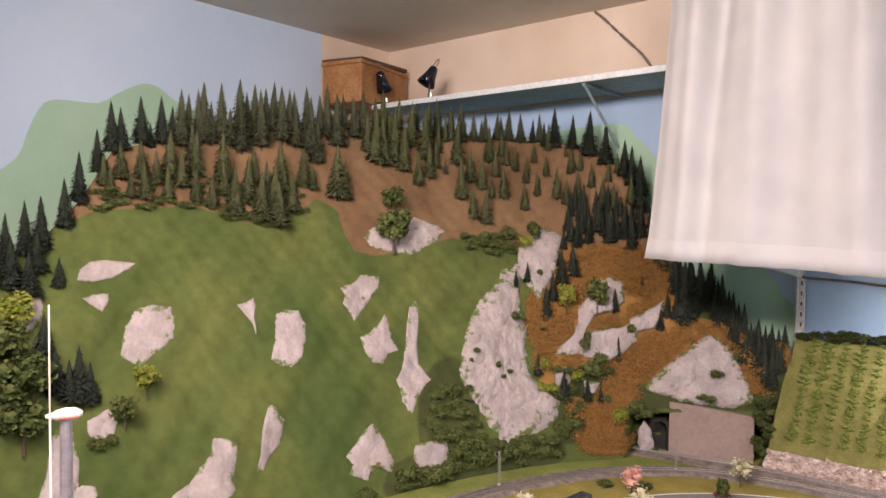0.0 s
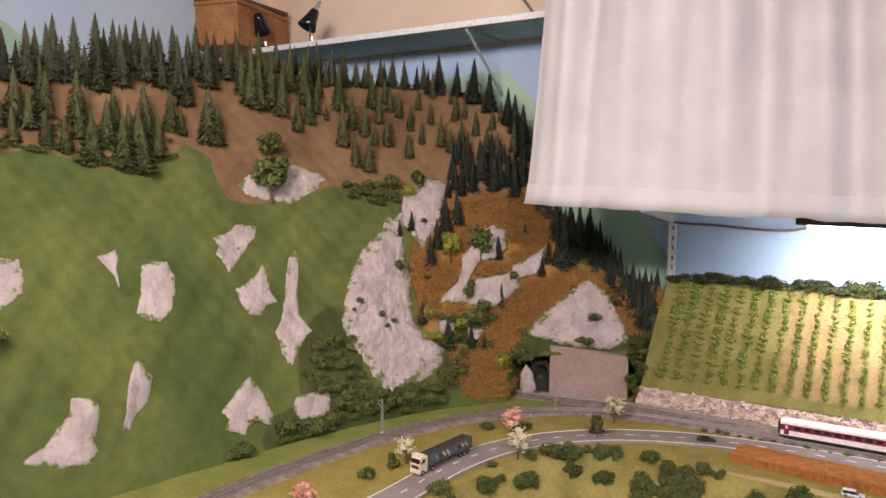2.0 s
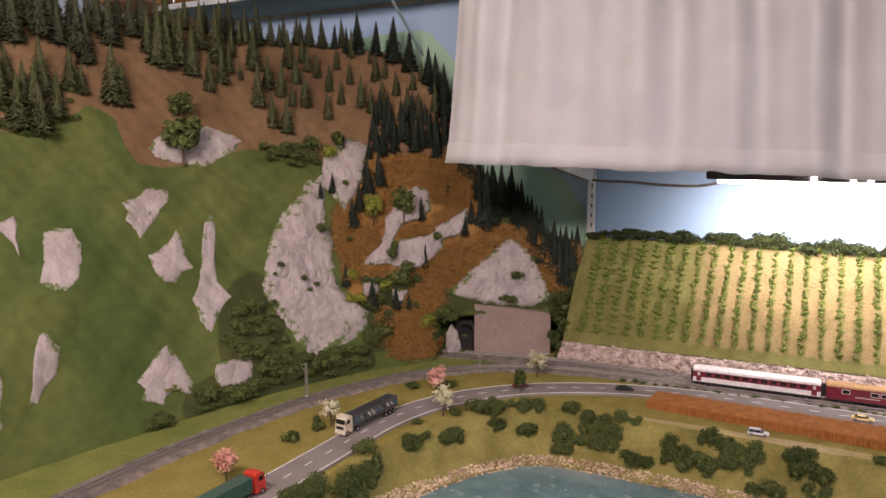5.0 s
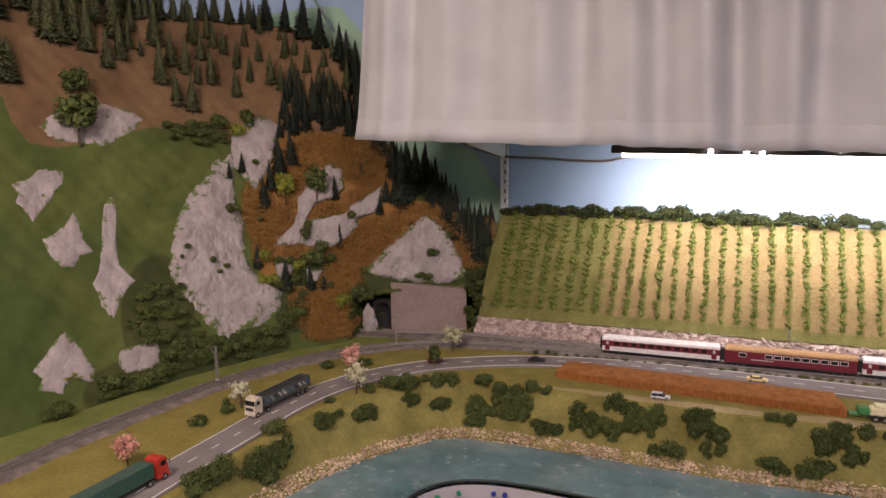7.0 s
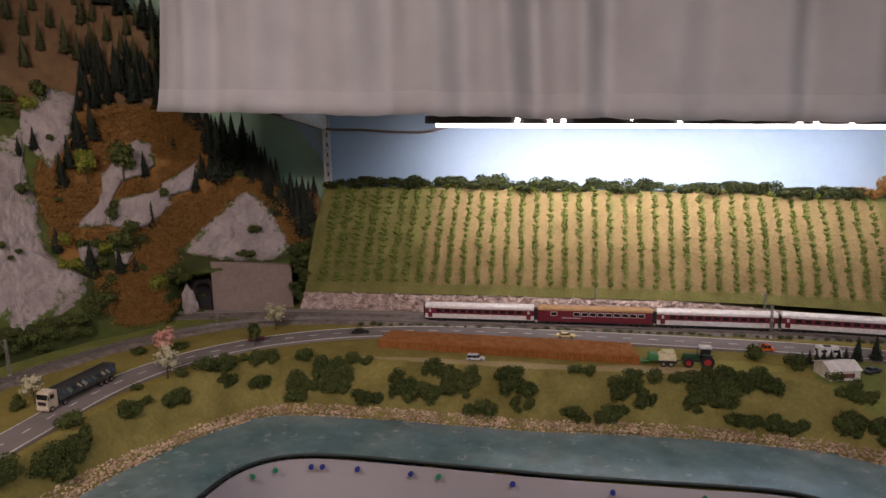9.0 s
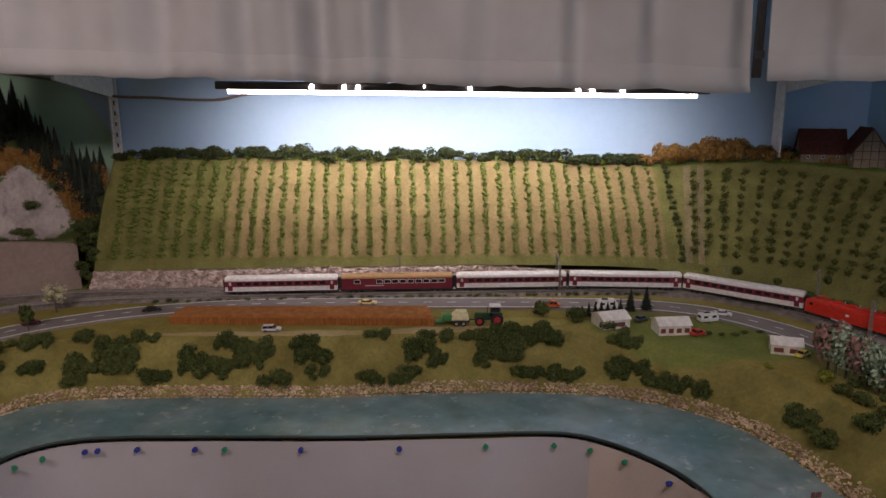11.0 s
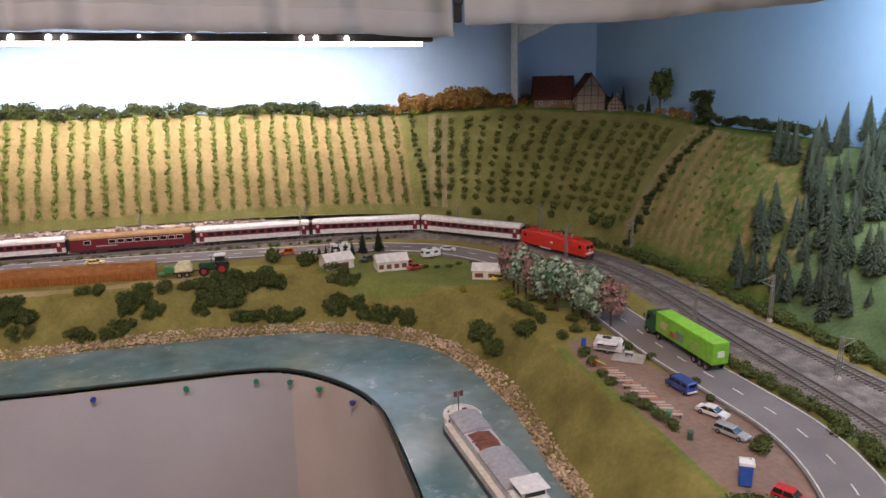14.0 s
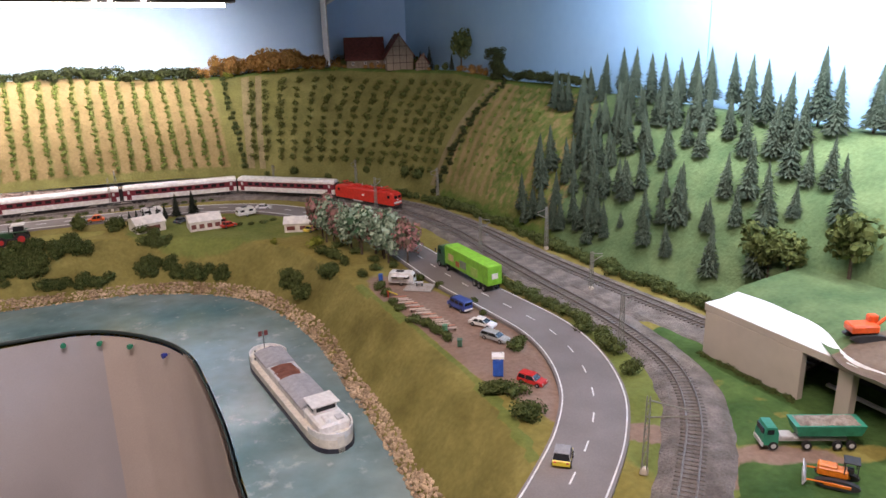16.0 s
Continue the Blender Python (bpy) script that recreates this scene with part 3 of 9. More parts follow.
def face_distance(az, z):
    d = np.interp(az, FOOT_AZ, FOOT_D) + slope_of(az) * np.maximum(z, -0.05)
    recess = 0.10 * smooth(-np.abs(az - 111.6), -5.4, -4.4) * (1 - smooth(z, 0.085, 0.125))
    relief = 0.018 * wave(az * 0.035, z, 9, 0.4) + 0.008 * wave(az * 0.035, z, 27, 1.9)
    return d + recess + relief * smooth(z, -0.02, 0.15)


def on_mountain(az, z, proud=0.0):
    d = float(face_distance(np.float64(az), np.float64(z))) - proud
    a = radians(az)
    return Vector((HUB.x + d * math.cos(a), HUB.y + d * math.sin(a), z))


SCRUB = [(123.4, 0.274, 0.9, 0.035), (121.3, 0.262, 0.7, 0.02), (115.3, 0.443, 0.8, 0.04), (123.9, 0.435, 0.7, 0.03), (122.1, 0.352, 0.9, 0.04), (116.3, 0.398, 0.9, 0.022), (119.0, 0.543, 2.01, 0.053), (115.2, 0.502, 2.19, 0.056), (121.0, 0.449, 1.36, 0.068), (123.7, 0.384, 1.19, 0.083), (122.5, 0.328, 2.06, 0.04), (118.2, 0.367, 1.57, 0.023), (116.5, 0.553, 1.33, 0.053), (116.4, 0.251, 2.22, 0.053), (114.2, 0.292, 2.18, 0.049), (111.6, 0.353, 1.91, 0.033), (109.2, 0.343, 0.92, 0.049), (107.7, 0.246, 0.83, 0.057), (106.9, 0.197, 0.74, 0.016), (105.6, 0.3, 0.56, 0.033), (119.0, 0.087, 2.05, 0.06), (117.5, 0.176, 1.58, 0.042), (120.7, 0.133, 0.83, 0.028), (118.1, 0.035, 2.08, 0.022)]
BRUSH = [(126.5, 0.03, 5.0, 0.05), (133, 0.02, 4.0, 0.06), (131.3, 0.15, 2.6, 0.14), (121.3, 0.10, 1.3, 0.06), (119.8, 0.215, 1.6, 0.03), (106.0, 0.10, 1.6, 0.12), (115.6, 0.12, 1.0, 0.05)]


def mountain():
    nu, nv = 330, 150
    A, T = np.meshgrid(np.linspace(105.3, 181, nu), np.linspace(-0.02, 1.16, nv), indexing="ij")
    az, t = A.ravel(), T.ravel()
    zr = ridge(az)
    z = np.where(t <= 1, t * zr, zr - (t - 1) * 0.6)
    d = face_distance(az, np.minimum(z, zr)) + np.where(t > 1, (t - 1) * 2.2, 0)
    d = np.where(t > 1, d, d)
    a = np.radians(az)
    V = np.stack([np.maximum(HUB.x + d * np.cos(a), X0 + 0.03), np.minimum(HUB.y + d * np.sin(a), Y1 - 0.012), z], 1)
    low = np.interp(az, [100, 110, 114, 118, 122, 125.5, 127.4, 131, 137.3, 139, 139.9, 140.3, 142, 143.2, 145.3, 147.4, 148.9, 151.2, 154.8, 158.2, 161, 166, 180], [0.30, 0.42, 0.56, 0.60, 0.60, 0.575, 0.60, 0.617, 0.566, 0.582, 0.635, 0.70, 0.728, 0.695, 0.655, 0.658, 0.672, 0.70, 0.69, 0.684, 0.64, 0.5, 0.45])
    brown = smooth(z - low, -0.018, 0.018)
    scrub = np.zeros_like(z)
    for c in SCRUB:
        scrub = np.maximum(scrub, inside(az, z, *c, soft=0.3))
    brush = np.zeros_like(z)
    for c in BRUSH:
        brush = np.maximum(brush, inside(az, z, *c, soft=0.3))
    flank = np.maximum(smooth(-az, -124.6, -123.4) * (1 - smooth(-az, -105.5, -104.5)) * smooth(z, 0.10, 0.16), 0)
    scrub = np.maximum(scrub, 0.8 * flank * smooth(az, 111, 112.5) * (1 - brown) * smooth(z, 0.16, 0.22))
    brush = np.maximum(brush, 0.9 * flank * (1 - scrub) * (1 - brown))
    me = grid_mesh("mountain", V, nu, nv, M_MEADOW, [("brown", brown), ("scrub", scrub), ("brush", brush)])
    return tagged(new("mountain", me), "steep model mountainside with green meadow and brown forest floor", "mountain", kind="structure")


mountain()


def reach(shape, a):
    """How far a star-shaped outline reaches in the direction a."""
    c, s = math.cos(a), math.sin(a)
    best = 0.2
    for (x0, y0), (x1, y1) in zip(shape, shape[1:] + shape[:1]):
        dx, dy = x1 - x0, y1 - y0
        den = c * dy - s * dx
        if abs(den) > 1e-9:
            r, t = (x0 * dy - y0 * dx) / den, (x0 * s - y0 * c) / den
            if r > 0 and -1e-6 <= t <= 1 + 1e-6:
                best = max(best, r)
    return best


OUTCROPS = []


def bare(az, z):
    """Whether a place of the mountainside lies on bare rock."""
    for a0, z0, w, h, shape, d in OUTCROPS:
        u, v = math.radians(a0 - az) * d * 2 / w, (z - z0) * 2 / h
        if abs(u) < 1 and abs(v) < 1 and math.hypot(u, v) < 0.93 * reach(shape, math.atan2(v, u)):
            return True
    return False


def outcrop(az, z, w, h, shape, seed=0, bulge=0.004, crag=0.3):
    """A bare plaster rock face set into the mountainside: w wide, h high, of the given outline."""
    bm = bmnew()
    d0 = float(np.interp(az, FOOT_AZ, FOOT_D) + slope_of(az) * z)
    OUTCROPS.append((az, z, w, h, shape, d0))
    nr, na = max(8, int(max(w, h) / 0.012)), 108
    prev, rim = None, []
    for i in range(nr + 1):
        r = i / nr
        row = []
        for k in range(na if i else 1):
            a = 2 * math.pi * k / na
            edge = reach(shape, a) * (1 + 0.04 * noise.noise((math.cos(a) * 4 + seed * 7, math.sin(a) * 4, seed)) + 0.045 * noise.noise((math.cos(a) * 13 + seed, math.sin(a) * 13, seed * 3)) + 0.03 * noise.noise((math.cos(a) * 31 + seed, math.sin(a) * 31, seed)))
            u, v = r * edge * math.cos(a), r * edge * math.sin(a)
            zz = z + v * h / 2
            aa = az - math.degrees(u * w / 2 / d0)
            x, y = u * w / 2, v * h / 2
            rocky = crag * (0.022 * abs(noise.noise((x * 17, y * 13, seed))) + 0.012 * abs(noise.noise((x * 45, y * 32, seed + 5))) + 0.004 * noise.noise((x * 120, y * 90, seed + 9)))
            p = on_mountain(aa, max(zz, -0.01), -0.004 + (bulge + 0.004 + rocky) * (1 - r**9))
            row.append(bm.verts.new(p))
            rim.append(r**4)
        if i == 1:
            for k in range(na):
                bm.faces.new((prev[0], row[k], row[(k + 1) % na]))
        elif i:
            for k in range(na):
                bm.faces.new((prev[k], row[k], row[(k + 1) % na], prev[(k + 1) % na]))
        prev = row
    me = finish("rock_outcrop", bm, M_ROCK)
    me.attributes.new("rim", "FLOAT", "POINT").data.foreach_set("value", rim)
    return tagged(new("rock_outcrop", me), "bare pale grey plaster rock set into the mountainside", "rock", "rock outcrops of the mountain")


# the pale outcrops of the meadow
outcrop(134.92, 0.626, 0.264, 0.124, [(-0.96, -0.09), (-0.77, 0.36), (-0.46, 0.68), (0.06, 0.98), (0.39, 0.85), (0.7, 0.59), (1, 0.25), (0.76, -0.3), (0.45, -0.68), (0.2, -1), (-0.17, -0.85), (-0.6, -0.72), (-0.84, -0.47)], seed=0)
outcrop(138.61, 0.469, 0.116, 0.146, [(-0.97, 0.27), (-0.29, 0.44), (0.1, 0.73), (1, 0.59), (0.92, 0.15), (0.47, -0.29), (0.08, -0.66), (-0.31, -1), (-0.56, -0.6), (-0.86, -0.3), (-0.75, -0.03)], seed=1)
outcrop(137.05, 0.344, 0.11, 0.145, [(-1, 0.24), (-0.47, 0.38), (0.07, 0.72), (0.29, 1), (0.55, 0.61), (0.64, 0.12), (0.99, -0.38), (0.45, -0.47), (0.17, -0.77), (-0.36, -0.66), (-0.75, -0.33)], seed=2)
outcrop(134.37, 0.286, 0.111, 0.33, [(0.2, 1), (0.41, 0.79), (0.29, 0.27), (0.39, -0.07), (1, -0.29), (0.64, -0.4), (0.31, -0.54), (-0.02, -0.77), (-0.5, -0.59), (-0.68, -0.39), (-0.84, -0.22), (-0.54, -0.12), (-0.36, 0.21), (-0.24, 0.64), (-0.1, 0.9)], seed=3)
outcrop(147.39, 0.441, 0.065, 0.125, [(-1, 0.3), (-0.3, 0.36), (0.36, 0.54), (0.5, 0.19), (0.36, -0.22), (0.54, -0.62), (0.51, -1), (0.23, -0.5), (-0.33, -0.14)], seed=4)
outcrop(144.37, 0.375, 0.098, 0.144, [(-0.68, 0.88), (-0.06, 0.99), (0.55, 0.92), (0.9, 0.43), (0.88, -0.18), (0.67, -0.68), (0.13, -1), (-0.54, -0.9), (-1, -0.65), (-0.76, -0.08)], seed=5)
outcrop(154.89, 0.411, 0.125, 0.139, [(-0.76, 0.23), (-0.41, 0.76), (0.18, 0.89), (0.86, 0.78), (0.98, 0.36), (0.91, -0.21), (0.55, -0.51), (0.02, -0.77), (-0.24, -1), (-0.73, -0.84), (-1, -0.58), (-0.91, -0.14)], seed=6)
outcrop(157.79, 0.55, 0.143, 0.054, [(-0.8, -0.74), (-0.71, 0.12), (-0.41, 0.78), (0.09, 0.9), (1, 0.56), (0.79, 0), (0.27, -0.74), (-0.35, -1)], seed=7)
outcrop(158.21, 0.486, 0.069, 0.05, [(-1, 0.32), (-0.35, 0.63), (0.66, 0.59), (0.71, -0.12), (0.22, -1), (-0.18, -0.64)], seed=8)
outcrop(145.95, 0.171, 0.068, 0.145, [(-0.12, 0.93), (0.23, 0.93), (0.64, 0.58), (0.99, 0.38), (0.71, -0.33), (-0.03, -0.63), (-0.58, -1), (-1, -0.93), (-0.73, -0.44), (-0.58, 0.22), (-0.39, 0.58)], seed=9)
outcrop(150.42, 0.12, 0.193, 0.143, [(-0.02, 1), (0.34, 0.94), (0.51, 0.83), (0.56, 0.5), (0.47, -0.05), (0.48, -0.54), (0.36, -0.78), (-0.09, -0.72), (-0.58, -0.54), (-1, -0.35), (-0.94, -0.23), (-0.56, -0.11), (-0.28, 0.31), (-0.05, 0.61)], seed=10)
outcrop(137.91, 0.095, 0.131, 0.141, [(0.09, 1), (0.5, 0.49), (0.79, -0.05), (1, -0.44), (0.83, -0.74), (0.58, -0.59), (0.34, -0.44), (0, -0.59), (-0.09, -0.81), (-0.56, -0.61), (-0.87, -0.47), (-0.71, -0.2), (-0.99, 0.09), (-0.64, 0.33), (-0.22, 0.8)], seed=11)
outcrop(132.81, 0.07, 0.102, 0.068, [(-0.88, 0.82), (-0.09, 0.97), (0.81, 0.76), (0.95, -0.03), (0.8, -0.91), (0.18, -1), (-0.67, -0.79), (-1, -0.03)], seed=12)
outcrop(158.22, 0.247, 0.063, 0.06, [(-1, -0.2), (-0.91, 0.43), (-0.16, 0.83), (0.44, 1), (0.95, 0.1), (0.79, -0.61), (0.18, -0.94), (-0.65, -0.67)], seed=13)
outcrop(159.69, 0.136, 0.057, 0.036, [(-0.99, 0.39), (-0.03, 1), (0.89, 0.67), (1, -0.27), (0.52, -0.88), (-0.92, -0.77)], seed=14)
outcrop(161.8, 0.15, 0.11, 0.22, [(0.2, 1), (0.8, 0.9), (1, 0.4), (0.8, -1), (-1, -1), (-0.9, -0.6), (-0.1, 0.2)], seed=16)
outcrop(162.8, 0.48, 0.07, 0.10, [(-0.5, 0.9), (0.2, 1), (0.9, 0.45), (1, -0.1), (0.7, -0.7), (0, -1), (-1, -0.9), (-0.85, 0)], seed=17)
# the great crag, the rocks of the autumn slope and the rock over the tunnel
outcrop(123.81, 0.552, 0.156, 0.267, [(-0.86, 0.32), (-0.18, 0.65), (0.16, 0.77), (1, 0.56), (0.84, 0.19), (0.69, -0.26), (0.46, -0.51), (0.24, -0.7), (-0.06, -1), (-0.27, -0.75), (-0.59, -0.51), (-0.87, -0.38), (-0.91, -0.07)], seed=40, bulge=0.012, crag=0.45)
outcrop(126.75, 0.269, 0.333, 0.558, [(-0.03, 0.92), (0.26, 1), (0.32, 0.83), (0.26, 0.66), (0.32, 0.48), (0.41, 0.3), (0.41, 0.14), (0.46, -0.08), (0.51, -0.3), (0.75, -0.37), (1, -0.42), (0.95, -0.58), (0.81, -0.67), (0.56, -0.7), (0.26, -0.71), (-0.08, -0.73), (-0.28, -0.55), (-0.48, -0.38), (-0.67, -0.22), (-0.8, -0.12), (-0.74, 0.13), (-0.67, 0.34), (-0.52, 0.52), (-0.37, 0.64), (-0.11, 0.77)], seed=41, bulge=0.012, crag=0.62)
outcrop(118.9, 0.443, 0.157, 0.131, [(-0.97, -0.99), (-0.79, -0.32), (-0.23, 0.41), (0.34, 1), (0.89, 0.63), (0.96, -0.25), (0.6, -0.66), (0.15, -0.75), (-0.3, -0.92)], seed=42, bulge=0.012, crag=0.45)
outcrop(120.63, 0.344, 0.152, 0.178, [(-0.05, 0.81), (0.5, 1), (0.69, 0.81), (0.62, 0.44), (0.34, 0.07), (0.19, -0.46), (-0.03, -0.81), (-0.7, -0.81), (-1, -0.72), (-0.71, -0.45), (-0.26, -0.19), (-0.04, 0.26)], seed=43, bulge=0.012, crag=0.45)
outcrop(118.3, 0.313, 0.205, 0.116, [(-1, -0.5), (-0.85, 0.35), (-0.3, 0.62), (0.3, 0.75), (0.72, 1), (0.86, 0.6), (0.86, 0), (0.5, -0.6), (0.1, -0.98), (-0.6, -0.8)], seed=44, bulge=0.012, crag=0.45)
outcrop(115.3, 0.378, 0.121, 0.117, [(-1, -0.07), (-0.44, 0.22), (0.26, 0.64), (0.84, 1), (0.82, 0.35), (0.42, -0.5), (-0.28, -0.64), (-0.77, -0.75)], seed=45, bulge=0.012, crag=0.45)
outcrop(121.93, 0.213, 0.057, 0.067, [(-0.92, 0.85), (0.7, 0.91), (1, -0.13), (0.44, -1), (-0.73, -0.91)], seed=46, bulge=0.012, crag=0.45)
outcrop(119.64, 0.188, 0.058, 0.042, [(-0.72, 1), (1, 0.57), (0.45, -0.96), (-0.71, -0.86)], seed=47, bulge=0.012, crag=0.45)
outcrop(111, 0.224, 0.335, 0.254, [(0.06, 1), (0.26, 0.92), (0.4, 0.67), (0.55, 0.35), (0.7, 0.04), (0.83, -0.4), (0.81, -0.55), (0.48, -0.69), (0.09, -0.66), (-0.35, -0.59), (-0.7, -0.47), (-1, -0.33), (-0.95, -0.21), (-0.71, 0.17), (-0.32, 0.57), (-0.08, 0.83)], seed=48, bulge=0.012, crag=0.62)
outcrop(115.2, 0.045, 0.055, 0.10, [(0.2, 1), (0.5, 0.35), (1, -0.35), (0.5, -0.8), (-0.1, -1), (-0.7, -0.6), (-1, 0.05), (-0.3, 0.5)], seed=52, bulge=0.012, crag=0.5)


# ---- vineyard and forest slope along the back and right ----
HILL = Way([
    (-0.66, 2.172, 0.048, -0.63, 2.315, 0.345), (-0.3, 2.168, 0.052, -0.28, 2.32, 0.342), (0.0, 2.168, 0.052, 0.0, 2.32, 0.335), (0.5, 2.165, 0.05, 0.5, 2.32, 0.33), (0.90, 2.155, 0.035, 0.89, 2.325, 0.312),
    (1.12, 2.075, 0.012, 1.15, 2.332, 0.325), (1.29, 1.935, 0.002, 1.42, 2.24, 0.318), (1.375, 1.75, 0.0, 1.57, 2.02, 0.315), (1.395, 1.5, 0.0, 1.62, 1.72, 0.300), (1.402, 1.2, 0.0, 1.655, 1.40, 0.290), (1.425, 0.95, 0.0, 1.66, 1.05, 0.275), (1.47, 0.77, 0.04, 1.67, 0.80, 0.270), (1.50, 0.60, 0.07, 1.68, 0.58, 0.272), (1.52, 0.3, 0.075, 1.68, 0.3, 0.28), (1.52, 0.1, 0.075, 1.68, 0.1, 0.28)], 0.012)


def on_hill(s, v, proud=0.0):
    """A place on the slope: s metres along its foot, v from foot (0) to crest (1)."""
    p = HILL.at(s)
    f, c = p[:3], p[3:]
    q = f + (c - f) * v
    n = np.cross(np.r_[HILL.dir(s), 0], c - f)
    n /= np.linalg.norm(n)
    if n[2] < 0:
        n = -n
    q = q + n * (proud + 0.018 * math.sin(math.pi * min(max(v, 0), 1)) + 0.004 * math.sin(s * 17) * v + 0.003 * noise.noise((s * 9, v * 4, 1)))
    return Vector(q)


HILL.s = np.concatenate([[0], np.cumsum(np.linalg.norm(np.diff(HILL.p[:, :2], axis=0), axis=1))])
HILL.length = HILL.s[-1]
S_HEDGE = HILL.near((0.91, 2.155))
S_DITCH = HILL.near((1.345, 1.83)) + 0.165
S_WOOD = HILL.near((1.395, 1.55)) + 0.13


def hillside():
    ns, nv = 760, 46
    V, S, T = [], [], []
    for s in np.linspace(0, HILL.length, ns):
        for v in np.linspace(-0.12, 1.3, nv):
            p = on_hill(s, min(v, 1.0) if s > S_HEDGE else min(max(v, 0.0), 1.0))
            if v > 1:
                p.z -= (v - 1) * 0.05
                k = Vector(HILL.at(s)[3:5] - HILL.at(s)[:2]).normalized()
                p += Vector((k.x, k.y, 0)) * (v - 1) * 0.5
            p.x, p.y = min(p.x, X1 - 0.012), min(p.y, Y1 - 0.012)
            V.append(tuple(p)), S.append(s), T.append(v)
    S, T = np.array(S), np.array(T)
    grassy = np.maximum(1 - smooth(T, 0.02, 0.16), smooth(S, S_HEDGE, S_HEDGE + 0.05) * 0.85)
    grassy = np.maximum(grassy, (1 - smooth(S, 0.18, 0.52)) * 1.0)
    stripe = (0.5 + 0.5 * np.cos(2 * np.pi * (S - 0.060) / 0.0412)) ** 2
    grassy = np.maximum(grassy, 0.66 * stripe * (S < S_HEDGE))
    lane = 0.5 + 0.5 * np.cos(2 * np.pi * (S - 0.113 * T - S_DITCH - 0.012) / 0.033)
    grassy = np.where(S - 0.113 * T > S_DITCH - 0.01, np.maximum(0.66 - 0.28 * lane, 1 - smooth(T, 0.06, 0.2)), grassy)
    deep = np.maximum(smooth(S, S_DITCH - 0.02, S_DITCH + 0.02) * (1 - smooth(T, 0.04, 0.16)) * 0.7, smooth(S, S_WOOD - 0.10, S_WOOD) * 0.5)
    deep = np.maximum(deep, (S > S_HEDGE) * smooth(T, 0.93, 1.0))
    light = smooth(S, S_WOOD + 0.15, S_WOOD + 0.35)
    earth = inside(S, T, HILL.near((1.51, 0.33)), 0.42, 0.10, 0.35)
    me = grid_mesh("hillside", np.array(V), ns, nv, M_VINE, [("grassy", grassy), ("deep", deep), ("light", light), ("earth", earth)])
    return tagged(new("hillside", me), "sloping vineyard and woodland hillside of flocked scenery", "hillside", kind="structure")


hillside()

# ---- roads and tracks ----
RW = 0.042


def roads():
    bm = ribbon(bmnew(), ROAD, [(-RW, -0.002), (-RW, 0.0028), (-RW * 0.5, 0.0035), (0, 0.0038), (RW * 0.5, 0.0035), (RW, 0.0028), (RW, -0.002)])
    single("road", bm, M_ROAD, "dark grey asphalt model road with white lines", "road", kind="structure", smooth=False)
    for name, o in (("edge_line", -RW + 0.004), ("edge_line", RW - 0.004)):
        bm = ribbon(bmnew(), ROAD, [(o - 0.0009, 0.0033), (o - 0.0009, 0.0042), (o + 0.0009, 0.0042), (o + 0.0009, 0.0033)])
        single(name, bm, M_LINE, "thin white painted edge line of the road", "road marking", kind="structure")
    s = 0.1
    while s < ROAD.length - 0.1:
        bm = ribbon(bmnew(), ROAD, [(-0.0009, 0.0036), (-0.0009, 0.0044), (0.0009, 0.0044), (0.0009, 0.0036)], s, s + 0.022, 0.006)
        single("centre_dash", bm, M_LINE, "white painted centre line dash", "road marking", "centre line dashes", kind="structure")
        s += 0.062


roads()


def track(way, name, right, left, drop=0.0):
    bm = ribbon(bmnew(), way, [(-right - 0.012, -0.003), (-right, 0.003 - drop), (-0.012, 0.0045 - drop), (0.012, 0.0045 - drop), (left, 0.003 - drop), (left + 0.012, -0.003)], step=0.01, wob=0.003)
    single("ballast_bed", bm, M_BALLAST, "grey brown ballast bed under the railway track", "track bed", kind="structure")
    root = tagged(new(name), "model railway track with steel rails on brown sleepers", "railway track", kind="structure")
    for g in (-0.00825, 0.00825):
        bm = ribbon(bmnew(), way, [(g - 0.0011, 0.0055), (g - 0.0005, 0.0066), (g - 0.0006, 0.0088), (g + 0.0006, 0.0088), (g + 0.0005, 0.0066), (g + 0.0011, 0.0055)], step=0.012)
        part("rail", bm, M_RAIL, root)
    me = finish("sleeper", box(bmnew(), (0, 0, 0), (0.0030, 0.030, 0.0024), 0.0004), M_SLEEPER)
    far = bmnew()
    near_s = way.near((1.28, 1.0)) if name == "railway_track" else way.length
    s = 0.004
    while s < way.length:
        p = way.at(s)
        m = at(p[0], p[1], 0.0046, way.turn(s))
        if s > near_s:
            shared("sleeper", me, root, m)
        else:
            box(far, (0, 0, 0), (0.0030, 0.030, 0.0024), 0.0, m)
        s += 0.0078
    ob = part("sleepers_far", far, M_SLEEPER, root)
    tagged(ob, kind="stuff")
    return root


track(TRACK, "railway_track", 0.024, 0.034)
track(TRACK_FAR, "railway_track_far", 0.048, 0.030, 0.0006)

# ---- furnishings of the room ----


